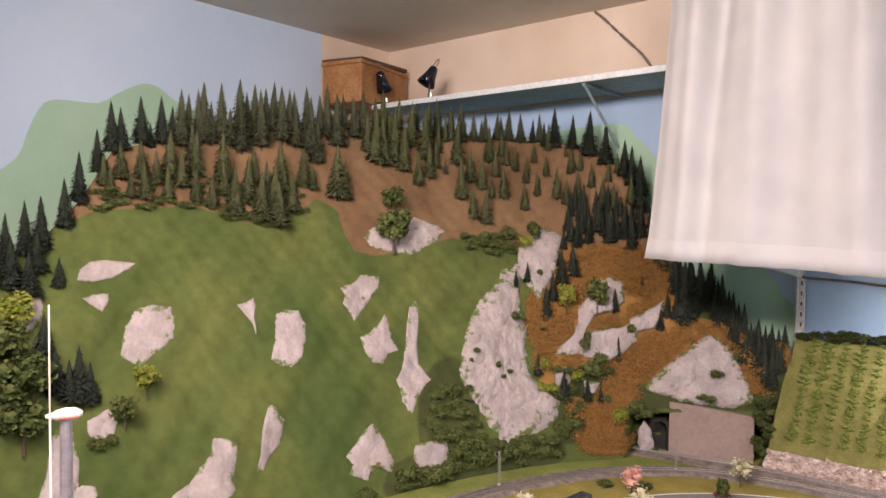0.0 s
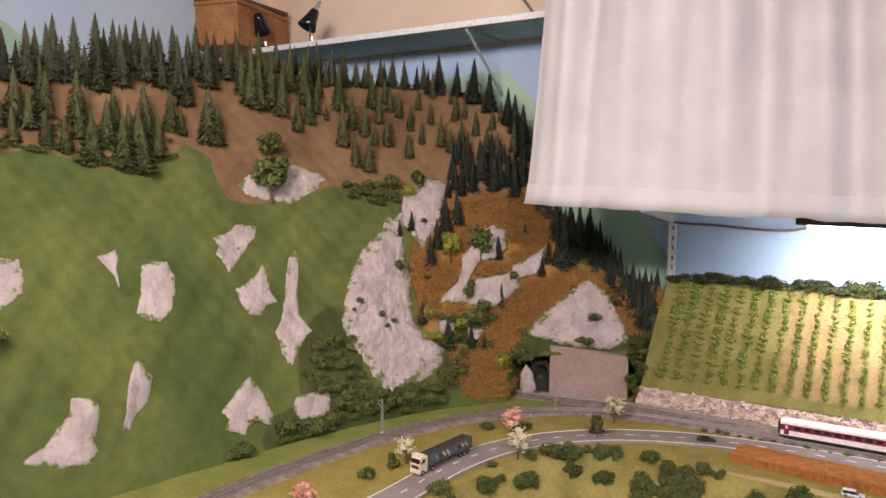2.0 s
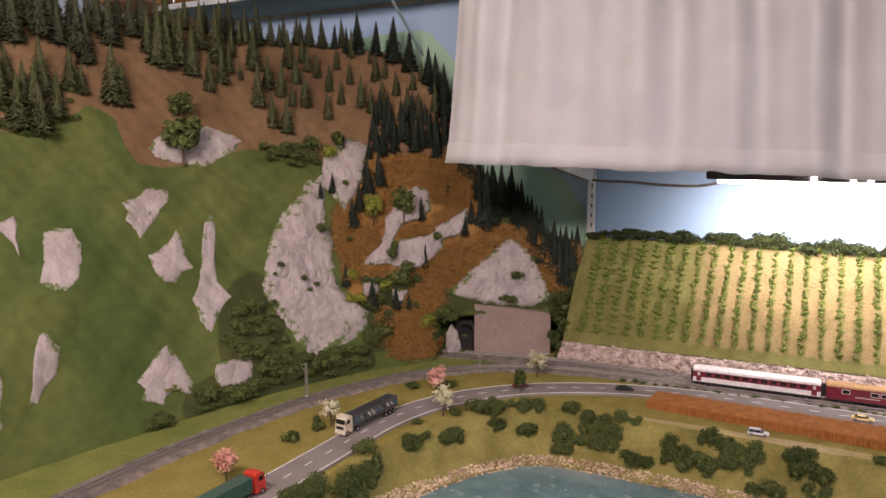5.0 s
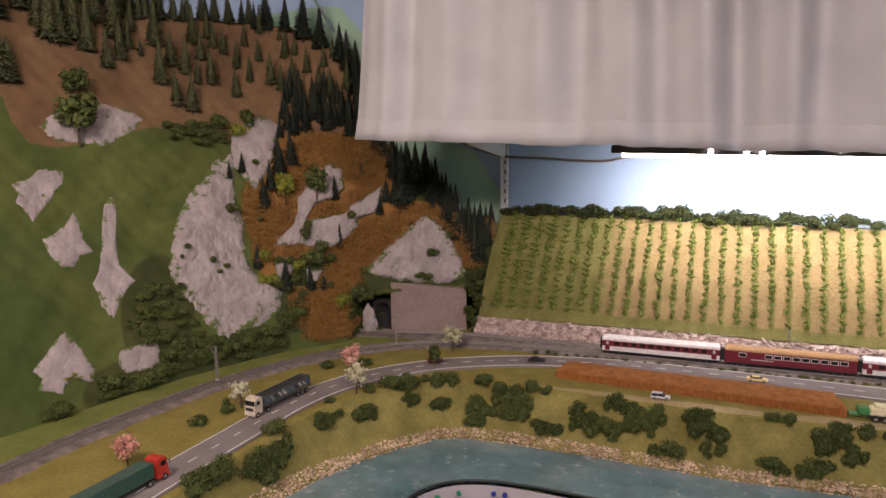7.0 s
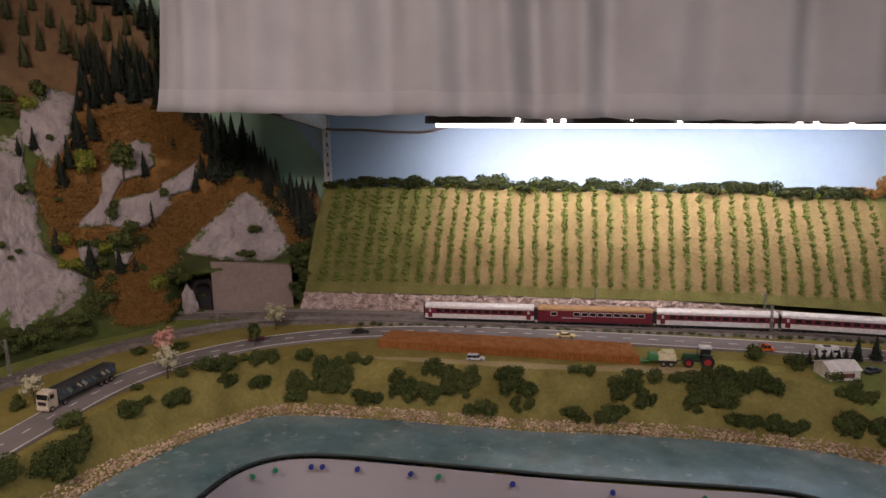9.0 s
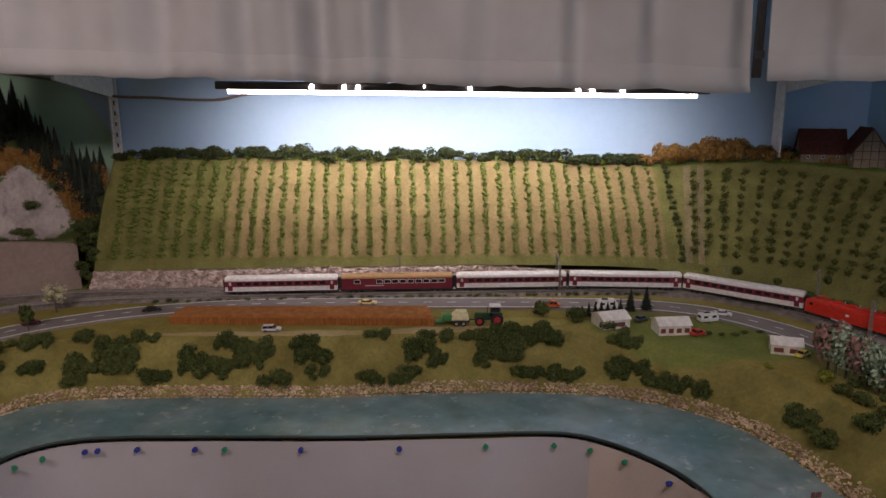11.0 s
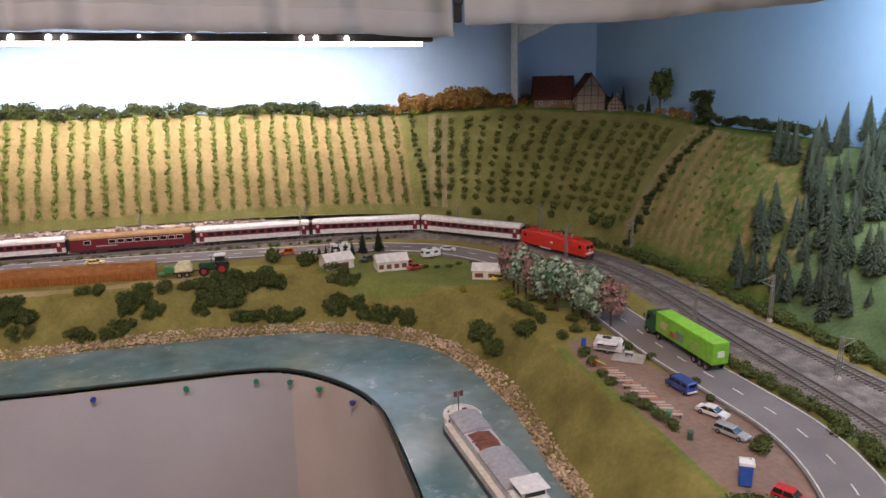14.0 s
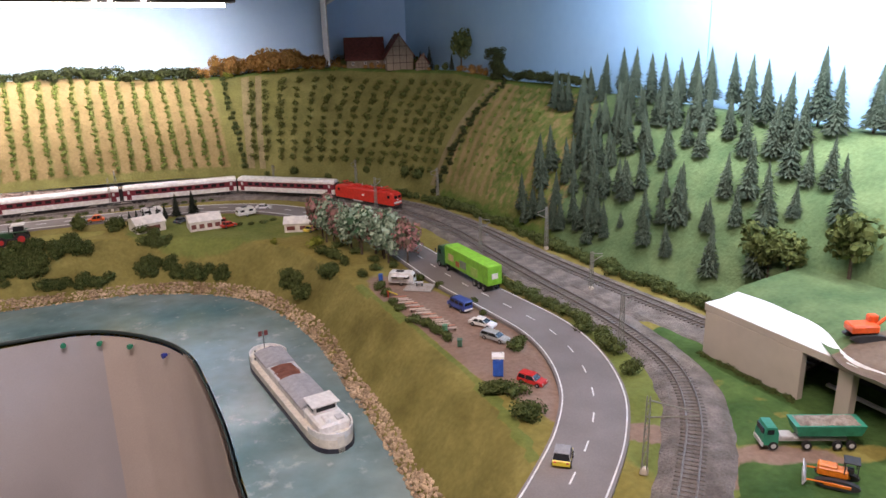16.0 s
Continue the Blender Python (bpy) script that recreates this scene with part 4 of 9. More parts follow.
def curtain(name, pts, z0, z1, top, folds, amp, label, seed=0, draw=0.0):
    """A hanging cloth along a plan line: its lower edge runs from z0 to z1, with soft folds and a sewn hem."""
    w = Way(pts, 0.02)
    root = thing(name, Matrix.Identity(4), label, "curtain")
    n = int(w.length / 0.006)

    def point(s, h, out=0.0):
        zl = z0 + (z1 - z0) * s / w.length + 0.006 * noise.noise((s * 7, seed, 3)) + 0.003 * noise.noise((s * 25, seed, 5))
        q = 2 * math.pi * s / folds + 2.4 * noise.noise((s * 2.3, seed, h * 0.3))
        deep = 0.45 + 1.1 * abs(noise.noise((s * 2.7, seed + 8, h * 0.2)) + 0.2)
        f = amp * (0.34 + 0.66 * h**0.5) * deep * (0.5 + 0.5 * math.cos(q) + 0.16 * math.cos(2 * q + 1))
        f += amp * 0.14 * (0.25 + 0.75 * h) * noise.noise((s * 13, seed, h * 0.5)) + 0.006 * noise.noise((s * 20, h * 7, seed)) * (1 - h) ** 2
        s = s + draw * h * max(0.0, 1 - s / 0.5)
        return (*w.off(s, f + out), zl + (top - zl) * h)

    bm = bmnew()
    hs = [0.0, 0.02, 0.045, 0.07, 0.10, 0.13, 0.17, 0.22, 0.28, 0.36, 0.45, 0.6, 0.8, 1.0]
    loft(bm, [[point(s, h) for h in hs] for s in np.linspace(0, w.length, n)], caps=False, closed=False)
    part("cloth", bm, M_CURTAIN, root, smooth=True)
    bm = bmnew()
    loft(bm, [[point(s, 0.0, -0.0008), point(s, 0.0, -0.0030), point(s, 0.03, -0.0032), point(s, 0.062, -0.0028), point(s, 0.064, -0.0008)] for s in np.linspace(0, w.length, n)], caps=False, closed=False)
    part("hem", bm, M_CURTAIN, root, smooth=True)
    bm = bmnew()
    loft(bm, [[(*w.off(s, 0.006 * math.cos(a)), top - 0.004 + 0.006 * math.sin(a)) for a in np.linspace(0, 2 * math.pi, 9)[:-1]] for s in np.linspace(0, w.length, 40)])
    part("rail", bm, M_LGREY, root, "grey curtain rail")
    return root


curtain("curtain", [(-0.885, 1.82), (-0.4, 1.815), (0.1, 1.82), (0.6, 1.815), (0.985, 1.82)], 0.578, 0.522, 1.39, 0.185, 0.100, "off-white cloth curtain hanging in soft folds before the lamp", 1, 0.06)
curtain("curtain", [(1.00, 1.80), (1.15, 1.78), (1.30, 1.74), (1.355, 1.62), (1.37, 1.45), (1.37, 1.1), (1.37, 0.7), (1.38, 0.3)], 0.548, 0.542, 1.39, 0.21, 0.034, "off-white cloth curtain drawn along the side of the layout", 5)


def gap_strip():
    root = thing("curtain_post", at(0.994, 1.845, 0.555), "black slotted post behind the gap between the curtains", "post")
    part("post", box(bmnew(), (0, 0, 0.42), (0.018, 0.012, 0.84), 0.002), M_BLACK, root)
    part("clamp", box(bmnew(), (0, -0.004, 0.05), (0.022, 0.012, 0.02), 0.002), M_DGREY, root, "dark clamp")


gap_strip()


def shelf():
    root = thing("wall_shelf", Matrix.Identity(4), "long pale blue painted wall shelf on brackets", "shelf")
    bm = box(bmnew(), ((-2.155 + 1.7) / 2, 2.233, 1.118), (1.7 + 2.155, 0.265, 0.016), 0.0015)
    part("board", bm, M_SHELF, root)
    part("front_edge", box(bmnew(), ((-2.155 + 1.7) / 2, 2.097, 1.118), (1.7 + 2.155, 0.006, 0.019), 0.001), plain("chipped_white_edge", (0.66, 0.72, 0.74), 0.6), root, "worn whitish front edge")
    for x in (-1.22, -0.10, 1.0):
        b = bmnew()
        box(b, (x, 2.235, 1.104), (0.012, 0.25, 0.010), 0.001)
        rod(b, (x, 2.12, 1.10), (x, 2.355, 0.93), 0.005)
        part("bracket", b, M_SHELF, root, "pale blue metal bracket")
    return root


shelf()


def upright(x, z0, z1, depth=0.018, name="shelf_upright"):
    root = thing(name, at(x, 2.352, 0), "white slotted metal upright screwed to the backdrop wall", "shelf upright", "slotted uprights")
    b = bmnew()
    box(b, (0, 0, (z0 + z1) / 2), (0.016, 0.012, z1 - z0), 0.001)
    box(b, (-0.010, 0.001 - depth / 2, (z0 + z1) / 2), (0.004, depth, z1 - z0), 0.0005)
    part("channel", b, M_WHITE, root)
    slot = finish("slot", box(bmnew(), (0, 0, 0), (0.004, 0.0012, 0.012), 0.0004), M_DGREY)
    for i in range(int((z1 - z0) / 0.03)):
        shared("slot", slot, root, at(0, -0.0066, z0 + 0.02 + i * 0.03))
    return root


upright(-0.628, 0.33, 1.1)
upright(1.315, 0.33, 1.1, 0.055)


def corner_bracket(x):
    root = thing("shelf_bracket", at(x, 2.34, 0.56), "white painted metal shelf bracket on its upright", "bracket", "shelf brackets")
    b = bmnew()
    loft(b, [[(dx, -0.34, 0.012), (dx, -0.34, 0.0), (dx, 0.0, -0.045), (dx, 0.0, 0.012)] for dx in (-0.004, 0.004)])
    part("arm", b, M_WHITE, root)
    return root


corner_bracket(-0.628)
corner_bracket(1.315)


def tube_lamp():
    root = thing("tube_lamp", pose(0.358, 2.085, 0.5365, 0, 0.9, 0), "long dark tube lamp hung under the shelf, switched on", "lamp")
    b = bmnew()
    box(b, (0, 0, 0.0), (1.25, 0.055, 0.020), 0.003)
    part("housing", b, plain("dark_brown_housing", (0.06, 0.05, 0.045), 0.5), root)
    b = rod(bmnew(), (-0.6, 0.004, -0.0125), (0.6, 0.004, -0.0125), 0.008, 12)
    part("tube", b, glow("lit_tube", (1.0, 0.98, 0.94), 18.0), root, "glowing white tube")
    spot = finish("spot", rod(bmnew(), (0, 0, -0.006), (0, -0.012, -0.010), 0.006, 10), glow("lit_spot", (1.0, 0.98, 0.92), 14.0), False)
    for x in (-0.386, -0.306, -0.272, -0.107, 0.007, 0.28, 0.316, 0.394):
        r = shared("spot", spot, root, at(x, -0.030, 0.006), "small glowing spot")
        r.scale = (1, 1, 1) if x not in (-0.107,) else (0.5, 0.5, 0.5)
    for x in (-0.5, 0.5):
        part("hanger", rod(bmnew(), (x, 0.01, 0.01), (x, 0.01, 0.55), 0.0025), M_CHROME, root, "thin metal hanger")
    return root


tube_lamp()


def tube_lamp_right():
    root = thing("tube_lamp", at(1.44, 0.52, 0.632), "tube lamp hung along the side wall, switched on", "lamp")
    part("housing", box(bmnew(), (0, 0, 0.012), (0.055, 1.2, 0.020), 0.003), M_DGREY, root)
    part("tube", rod(bmnew(), (0, -0.57, -0.004), (0, 0.57, -0.004), 0.010, 12), glow("lit_tube_side", (1.0, 0.98, 0.94), 7.0), root, "glowing white tube")
    part("hanger", rod(bmnew(), (0, 0, 0.02), (0, 0, 0.78), 0.003), M_CHROME, root, "thin metal hanger")


tube_lamp_right()


def cable(name, pts, r, material, label):
    w = Way(pts, 0.02)
    bm = bmnew()
    rings = []
    for i in range(len(w.p)):
        p = Vector(w.p[i])
        t = (Vector(w.p[min(i + 1, len(w.p) - 1)]) - Vector(w.p[max(i - 1, 0)])).normalized()
        a = t.orthogonal().normalized()
        b = t.cross(a)
        rings.append([p + (a * math.cos(k) + b * math.sin(k)) * r for k in np.linspace(0, 2 * math.pi, 7)[:-1]])
    loft(bm, rings)
    return single(name, bm, material, label, "cable", smooth=True)


M_CABLE = plain("brown_grey_cable", (0.20, 0.16, 0.14), 0.6)
cable("wall_cable", [(-1.32, 2.362, 1.405), (-1.28, 2.361, 1.37), (-1.22, 2.361, 1.31), (-1.14, 2.361, 1.23), (-1.09, 2.35, 1.16), (-1.07, 2.33, 1.129)], 0.005, M_CABLE, "brown cable running down the wall to the shelf")
cable("lamp_cable", [(-1.05, 2.36, 0.60), (-0.80, 2.355, 0.565), (-0.64, 2.335, 0.521), (-0.5, 2.32, 0.514), (-0.40, 2.30, 0.508), (-0.31, 2.28, 0.508), (-0.23, 2.26, 0.523), (-0.10, 2.2, 0.532), (0.02, 2.11, 0.552)], 0.004, M_CABLE, "brown cable leading to the tube lamp")


def wooden_box():
    root = thing("wooden_box", at(-2.235, 2.14, 1.126, 12) @ Matrix.Scale(1.12, 4), "brown wooden chest with loose strips lying on its lid", "box")
    wood = mat("brown_wood", (0.30, 0.14, 0.05), (0.42, 0.22, 0.09), 14, 0.55, 0.2)
    dark = mat("dark_wood_strip", (0.09, 0.05, 0.03), (0.15, 0.09, 0.055), 40, 0.6, 0.2)
    part("body", box(bmnew(), (0, 0, 0.065), (0.165, 0.30, 0.13), 0.003), wood, root)
    part("lid", box(bmnew(), (0, 0, 0.137), (0.172, 0.31, 0.014), 0.003), wood, root)
    for i, (x, y, a, l) in enumerate([(-0.01, -0.12, 4, 0.17), (0.06, 0.02, 84, 0.26), (-0.02, 0.03, 70, 0.22)]):
        part("strip", box(bmnew(), (0, 0, 0), (l, 0.030, 0.014), 0.003, at(x, y, 0.150 + 0.005 * i, a)), dark, root, "dark wooden strip")


wooden_box()


def clamp_lamp(x, y, turn, tilt):
    root = thing("clamp_lamp", at(x, y, 1.126, turn), "black clip-on spot lamp with a cone shade on the shelf", "lamp", "clamp lamps on the shelf")
    black = plain("glossy_black_enamel", (0.012, 0.012, 0.018), 0.15)
    m = Matrix.Translation((0, 0, 0.088)) @ pose(0, 0, 0, tilt, 0, 0)
    b = bmnew()
    prof = [(0.010, 0.075), (0.016, 0.072), (0.019, 0.055), (0.026, 0.03), (0.036, 0.0), (0.033, 0.0), (0.022, 0.03), (0.012, 0.06)]
    loft(b, [[m @ Vector((r * math.cos(a), r * math.sin(a), h - 0.03)) for a in np.linspace(0, 2 * math.pi, 17)[:-1]] for r, h in prof], caps=False)
    part("shade", b, black, root, smooth=True)
    part("stem", rod(bmnew(), (0, 0, 0.005), (0, 0, 0.088), 0.004), M_DGREY, root, "dark stem")
    part("base", box(bmnew(), (0, 0, 0.005), (0.05, 0.03, 0.010), 0.003), black, root)
    part("spring", rod(bmnew(), (0.018, 0.0, 0.012), (0.018, 0.0, 0.028), 0.005, 8), M_CHROME, root, "chrome clamp knob")
    b = bmnew()
    loft(b, [[m @ Vector((0.03 * math.cos(t) - 0.01, 0.002 * math.cos(k), 0.06 + 0.022 * math.sin(t) + 0.002 * math.sin(k))) for k in np.linspace(0, 2 * math.pi, 6)[:-1]] for t in np.linspace(0, 2 * math.pi, 24)], caps=False)
    part("cord", b, M_CABLE, root, "coiled brown cord", smooth=True)
    return root


clamp_lamp(-2.118, 2.118, 20, 35)
clamp_lamp(-1.90, 2.15, -30, -28)

# ---- trees and bushes ----
rng = random.Random(5)


def leaves(bm, c, rad, n, size, shell=0.55, flat=1.0):
    """n small leaf quads in and on a rounded clump."""
    for _ in range(n):
        while True:
            d = Vector((rng.uniform(-1, 1), rng.uniform(-1, 1), rng.uniform(-1, 1)))
            if 0.05 < d.length <= 1:
                break
        d = d.normalized() * rng.uniform(shell, 1.0) ** 0.6
        p = Vector(c) + Vector((d.x * rad[0], d.y * rad[1], d.z * rad[2]))
        nrm = (d + Vector((rng.uniform(-1, 1), rng.uniform(-1, 1), rng.uniform(-0.6, 1))) * 0.9).normalized()
        a = nrm.orthogonal().normalized()
        b = nrm.cross(a)
        k = rng.uniform(0, 6.28)
        a, b = a * math.cos(k) + b * math.sin(k), b * math.cos(k) - a * math.sin(k)
        s = size * rng.uniform(0.6, 1.3)
        q = [p + a * s * 0.5, p + b * s * 0.36 + nrm * s * 0.12, p - a * s * 0.5, p - b * s * 0.36 + nrm * s * 0.1]
        vs = [bm.verts.new(v) for v in q]
        bm.faces.new(vs)
    return bm


def blob(bm, c, rad, seed, sub=2):
    """A lumpy foam core inside the leaves."""
    r = bmesh.ops.create_icosphere(bm, subdivisions=sub, radius=1.0)
    for v in r["verts"]:
        d = v.co.normalized()
        k = 0.80 + 0.35 * noise.noise(d * 2.2 + Vector((seed, seed * 2, 0)))
        v.co = Vector(c) + Vector((d.x * rad[0], d.y * rad[1], d.z * rad[2])) * k
    return bm


def bush_mesh(name, material, lumps, n, size, seed):
    rng.seed(seed)
    bm = bmnew()
    for i in range(lumps):
        c = (rng.uniform(-0.6, 0.6), rng.uniform(-0.45, 0.45), rng.uniform(0.30, 0.62))
        rad = [rng.uniform(0.38, 0.6) for _ in range(2)] + [rng.uniform(0.32, 0.5)]
        blob(bm, c, [q * 0.72 for q in rad], seed + i, 1)
        leaves(bm, c, [q * 1.10 for q in rad], int(n * 0.80), size * 0.98)
    return finish(name, bm, material)


BUSH = {
    "dark": [bush_mesh("foliage", M_LEAF, 4, 150, 0.17, 10 + i) for i in range(4)],
    "deep": [bush_mesh("foliage", M_LEAF_SHADED, 4, 150, 0.17, 14 + i) for i in range(3)],
    "yellow": [bush_mesh("foliage", M_LEAF_Y, 3, 140, 0.17, 20 + i) for i in range(2)],
    "orange": [bush_mesh("foliage", M_LEAF_O, 3, 150, 0.17, 30 + i) for i in range(3)],
}
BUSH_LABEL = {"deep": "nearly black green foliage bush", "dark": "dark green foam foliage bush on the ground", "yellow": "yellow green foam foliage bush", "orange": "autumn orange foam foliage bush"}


def land_z(x, y):
    """Height of the flat land and the river bank."""
    P = np.array([[x, y]])
    ds, ss = plan_distance(P, SHORE)
    db, sb = plan_distance(P, BANK)
    if ss[0] < 0:
        return -0.10
    return 0.0 if sb[0] > 0 else float(-0.10 + 0.10 * smooth(ds / (ds + db), -0.15, 1.12)[0])


N_BUSH = [0]


def bush(p, r, kind="dark", h=1.0, group="bushes of the landscape", label=""):
    N_BUSH[0] += 1
    i = N_BUSH[0]
    me = BUSH[kind][i % len(BUSH[kind])]
    m = Matrix.Translation(p) @ pose(0, 0, 0, 0, 0, (i * 77) % 360)
    ob = new("bush", me)
    ob.matrix_basis = m @ Matrix.Diagonal((r, r * 0.85, r * h, 1))
    return tagged(ob, label or BUSH_LABEL[kind], "bush", group)


def conifer_mesh(material, seed, tiers=30, arms=21, slim=0.205, core=0.56):
    """Crown of a fir one unit high: close whorls of short drooping needle sprays round a rough slender core."""
    r = random.Random(seed)
    bm = bmnew()
    rings = []
    for k in range(9):
        f = k / 8
        rings.append([(slim * core * (1 - f) ** 0.9 * r.uniform(0.8, 1.15) * math.cos(a) + 0.004 * math.cos(a), slim * core * (1 - f) ** 0.9 * r.uniform(0.8, 1.15) * math.sin(a) + 0.004 * math.sin(a), 0.075 + 0.90 * f) for a in np.linspace(0, 2 * math.pi, 10)[:-1]])
    loft(bm, rings)
    gap = r.uniform(0, 6.28)
    for t in range(tiers):
        f = t / (tiers - 1)
        rad = slim * (1 - f) ** 0.9 * r.uniform(0.90, 1.10) + 0.007
        n = max(5, int(arms * (1 - 0.66 * f)))
        for k in range(n):
            z = 0.07 + 0.905 * f**0.96 + r.uniform(-0.012, 0.012)
            a = 2 * math.pi * (k + r.uniform(-0.45, 0.45)) / n + t * 1.3
            R = rad * r.uniform(0.70, 1.20) * (0.84 if math.cos(a - gap) > 0.75 else 1.0)
            c, q = math.cos(a), math.sin(a)
            w = 0.021 * (1 - f) + 0.006
            tip = Vector((c * R, q * R, z - (0.020 + r.uniform(-0.008, 0.016)) * (1 - 0.7 * f)))
            root = Vector((c * R * 0.40, q * R * 0.40, z + 0.024 * (1 - 0.5 * f)))
            side = Vector((-q, c, r.uniform(-0.5, 0.5))) * w
            mid = tip * 0.50 + root * 0.50 + Vector((0, 0, 0.008))
            bm.faces.new([bm.verts.new(v) for v in (root, mid + side, tip, mid - side)])
    return finish("crown", bm, material)


CONIFER = {
    "light": [conifer_mesh(M_CONIFER_L, 1 + i) for i in range(4)],
    "dark": [conifer_mesh(M_CONIFER, 11 + i) for i in range(4)],
    "black": [conifer_mesh(M_CONIFER_B, 21 + i, slim=0.195) for i in range(3)],
    "right": [conifer_mesh(M_CONIFER_R, 31 + i, 32, 22, 0.215, 0.56) for i in range(6)],
}
CONIFER_LABEL = {"light": "olive green model fir tree on the brown slope", "dark": "dark green model fir tree at the mountain top", "black": "nearly black model fir tree on the mountain flank", "right": "blue green model fir tree on the grassy slope"}
TRUNK = finish("trunk", rod(bmnew(), (0, 0, -0.06), (0, 0, 0.3), 0.022, 6, 0.012), M_TRUNK)
N_TREE = [0]


def conifer(p, h, kind, fat=1.0, lean=0.0):
    N_TREE[0] += 1
    i = N_TREE[0]
    m = Matrix.Translation(p) @ pose(0, 0, 0, lean * math.sin(i), lean * math.cos(i * 1.7), (i * 53) % 360) @ Matrix.Diagonal((h * fat, h * fat, h, 1))
    root = thing("fir_tree", m, CONIFER_LABEL[kind], "tree", "fir trees, " + kind)
    shared("trunk", TRUNK, root)
    shared("crown", CONIFER[kind][i % len(CONIFER[kind])], root)
    return root


def broadleaf_mesh(material, seed, n=60, lumps=7, size=0.10):
    rng.seed(seed)
    bm = bmnew()
    for i in range(lumps):
        a = i * 2.4
        c = (0.17 * math.cos(a), 0.17 * math.sin(a), 0.48 + 0.40 * i / lumps)
        rad = [rng.uniform(0.16, 0.24) for _ in range(3)]
        blob(bm, c, [q * 0.72 for q in rad], seed + i, 1)
        leaves(bm, c, rad, n, size)
    return finish("crown", bm, material)


def branch_mesh():
    bm = bmnew()
    rod(bm, (0, 0, -0.03), (0.01, 0, 0.35), 0.030, 7, 0.02)
    rod(bm, (0.01, 0, 0.34), (0.0, 0.02, 0.62), 0.02, 6, 0.008)
    for i in range(7):
        a = i * 2.4
        rod(bm, (0.0, 0, 0.30 + 0.035 * i), (0.17 * math.cos(a), 0.17 * math.sin(a), 0.48 + 0.05 * i), 0.010, 5, 0.004)
    return finish("trunk", bm, M_TRUNK)


BRANCHES = branch_mesh()
BROAD = {k: broadleaf_mesh(m, 60 + i, *a) for i, (k, m, a) in enumerate([("green", M_LEAF, (70, 7, 0.10)), ("pink", M_LEAF_P, (46, 7, 0.085)), ("cream", M_LEAF_W, (34, 7, 0.08)), ("lilac", M_LEAF_S, (80, 7, 0.10)), ("rose", foliage("rose_pink_blossom", (0.07, 0.12, 0.07), (0.50, 0.24, 0.23)), (80, 7, 0.10)), ("yellow", M_LEAF_Y, (70, 7, 0.10)), ("orange", M_LEAF_O, (70, 7, 0.10))])}
BROAD_LABEL = {"green": "dark green broadleaf model tree", "pink": "pink blossoming model tree beside the road", "cream": "cream white blossoming model tree beside the road", "lilac": "pale green and white blossoming tree", "rose": "rose and green blossoming tree", "yellow": "yellow green broadleaf tree", "orange": "autumn orange broadleaf tree"}


def broadleaf(p, h, kind="green", wide=1.0, group="broadleaf trees"):
    N_TREE[0] += 1
    m = Matrix.Translation(p) @ pose(0, 0, 0, 0, 0, (N_TREE[0] * 71) % 360) @ Matrix.Diagonal((h * wide, h * wide, h, 1))
    root = thing("broadleaf_tree", m, BROAD_LABEL[kind], "tree", group)
    shared("trunk", BRANCHES, root)
    shared("crown", BROAD[kind], root)
    return root


# ---- the mountain's woods ----
tr = random.Random(17)


def stand(spots, kind, fat=1.0):
    """Fir trees at (azimuth, height of the foot, size) on the mountainside."""
    for az, z, h in spots:
        broad = 1.22 if kind == "light" and az > 139 else 1.14 if kind == "black" else 1.0
        conifer(on_mountain(az, z - 0.004), h * tr.uniform(0.97, 1.05), kind, fat * broad * tr.uniform(0.92, 1.08), 1.5)


stand([(152.1, 0.856, 0.152), (151.6, 0.88, 0.116), (151.4, 0.814, 0.111), (150.8, 0.868, 0.145), (150.6, 0.877, 0.167), (150, 0.871, 0.115), (149.2, 0.883, 0.159), (148.6, 0.869, 0.103), (147.8, 0.895, 0.165), (147.7, 0.854, 0.153), (147.2, 0.916, 0.11), (146.7, 0.918, 0.135), (146.2, 0.868, 0.162), (145.8, 0.92, 0.127), (145.3, 0.922, 0.145), (144.6, 0.891, 0.169), (144, 0.925, 0.124), (143.6, 0.928, 0.119), (143.5, 0.877, 0.116), (142.6, 0.931, 0.138), (142.3, 0.856, 0.179), (141.9, 0.832, 0.133), (141.6, 0.933, 0.112), (141.1, 0.919, 0.149), (140.3, 0.887, 0.161), (139.7, 0.946, 0.111), (138.9, 0.919, 0.132), (138.1, 0.932, 0.148), (137.2, 0.909, 0.143), (132.1, 0.96, 0.121)], "dark", 1)
stand([(131.5, 0.823, 0.053), (131, 0.957, 0.101), (130.1, 0.932, 0.136), (128.5, 0.938, 0.083), (126.9, 0.949, 0.087), (125.3, 0.946, 0.095), (123.8, 0.943, 0.1)], "dark", 1)
stand([(157.6, 0.746, 0.081), (157.2, 0.718, 0.078), (156.4, 0.763, 0.093), (155.8, 0.719, 0.066), (155, 0.766, 0.095), (154.8, 0.714, 0.092), (154, 0.752, 0.091), (153.2, 0.717, 0.088), (153, 0.77, 0.124), (152.2, 0.748, 0.101), (151.2, 0.774, 0.121), (151.2, 0.712, 0.084), (150, 0.7, 0.085), (149.2, 0.764, 0.138), (149.1, 0.729, 0.108), (148.3, 0.673, 0.136), (147.3, 0.717, 0.125), (146.9, 0.763, 0.112), (146.3, 0.66, 0.138), (145.9, 0.722, 0.11), (145.3, 0.69, 0.135), (144.9, 0.649, 0.13), (144.8, 0.744, 0.144), (143.9, 0.691, 0.123), (143, 0.77, 0.11), (142.3, 0.755, 0.08), (140.4, 0.733, 0.158), (139.8, 0.727, 0.121), (137.8, 0.879, 0.124), (137.2, 0.843, 0.176)], "light", 1)
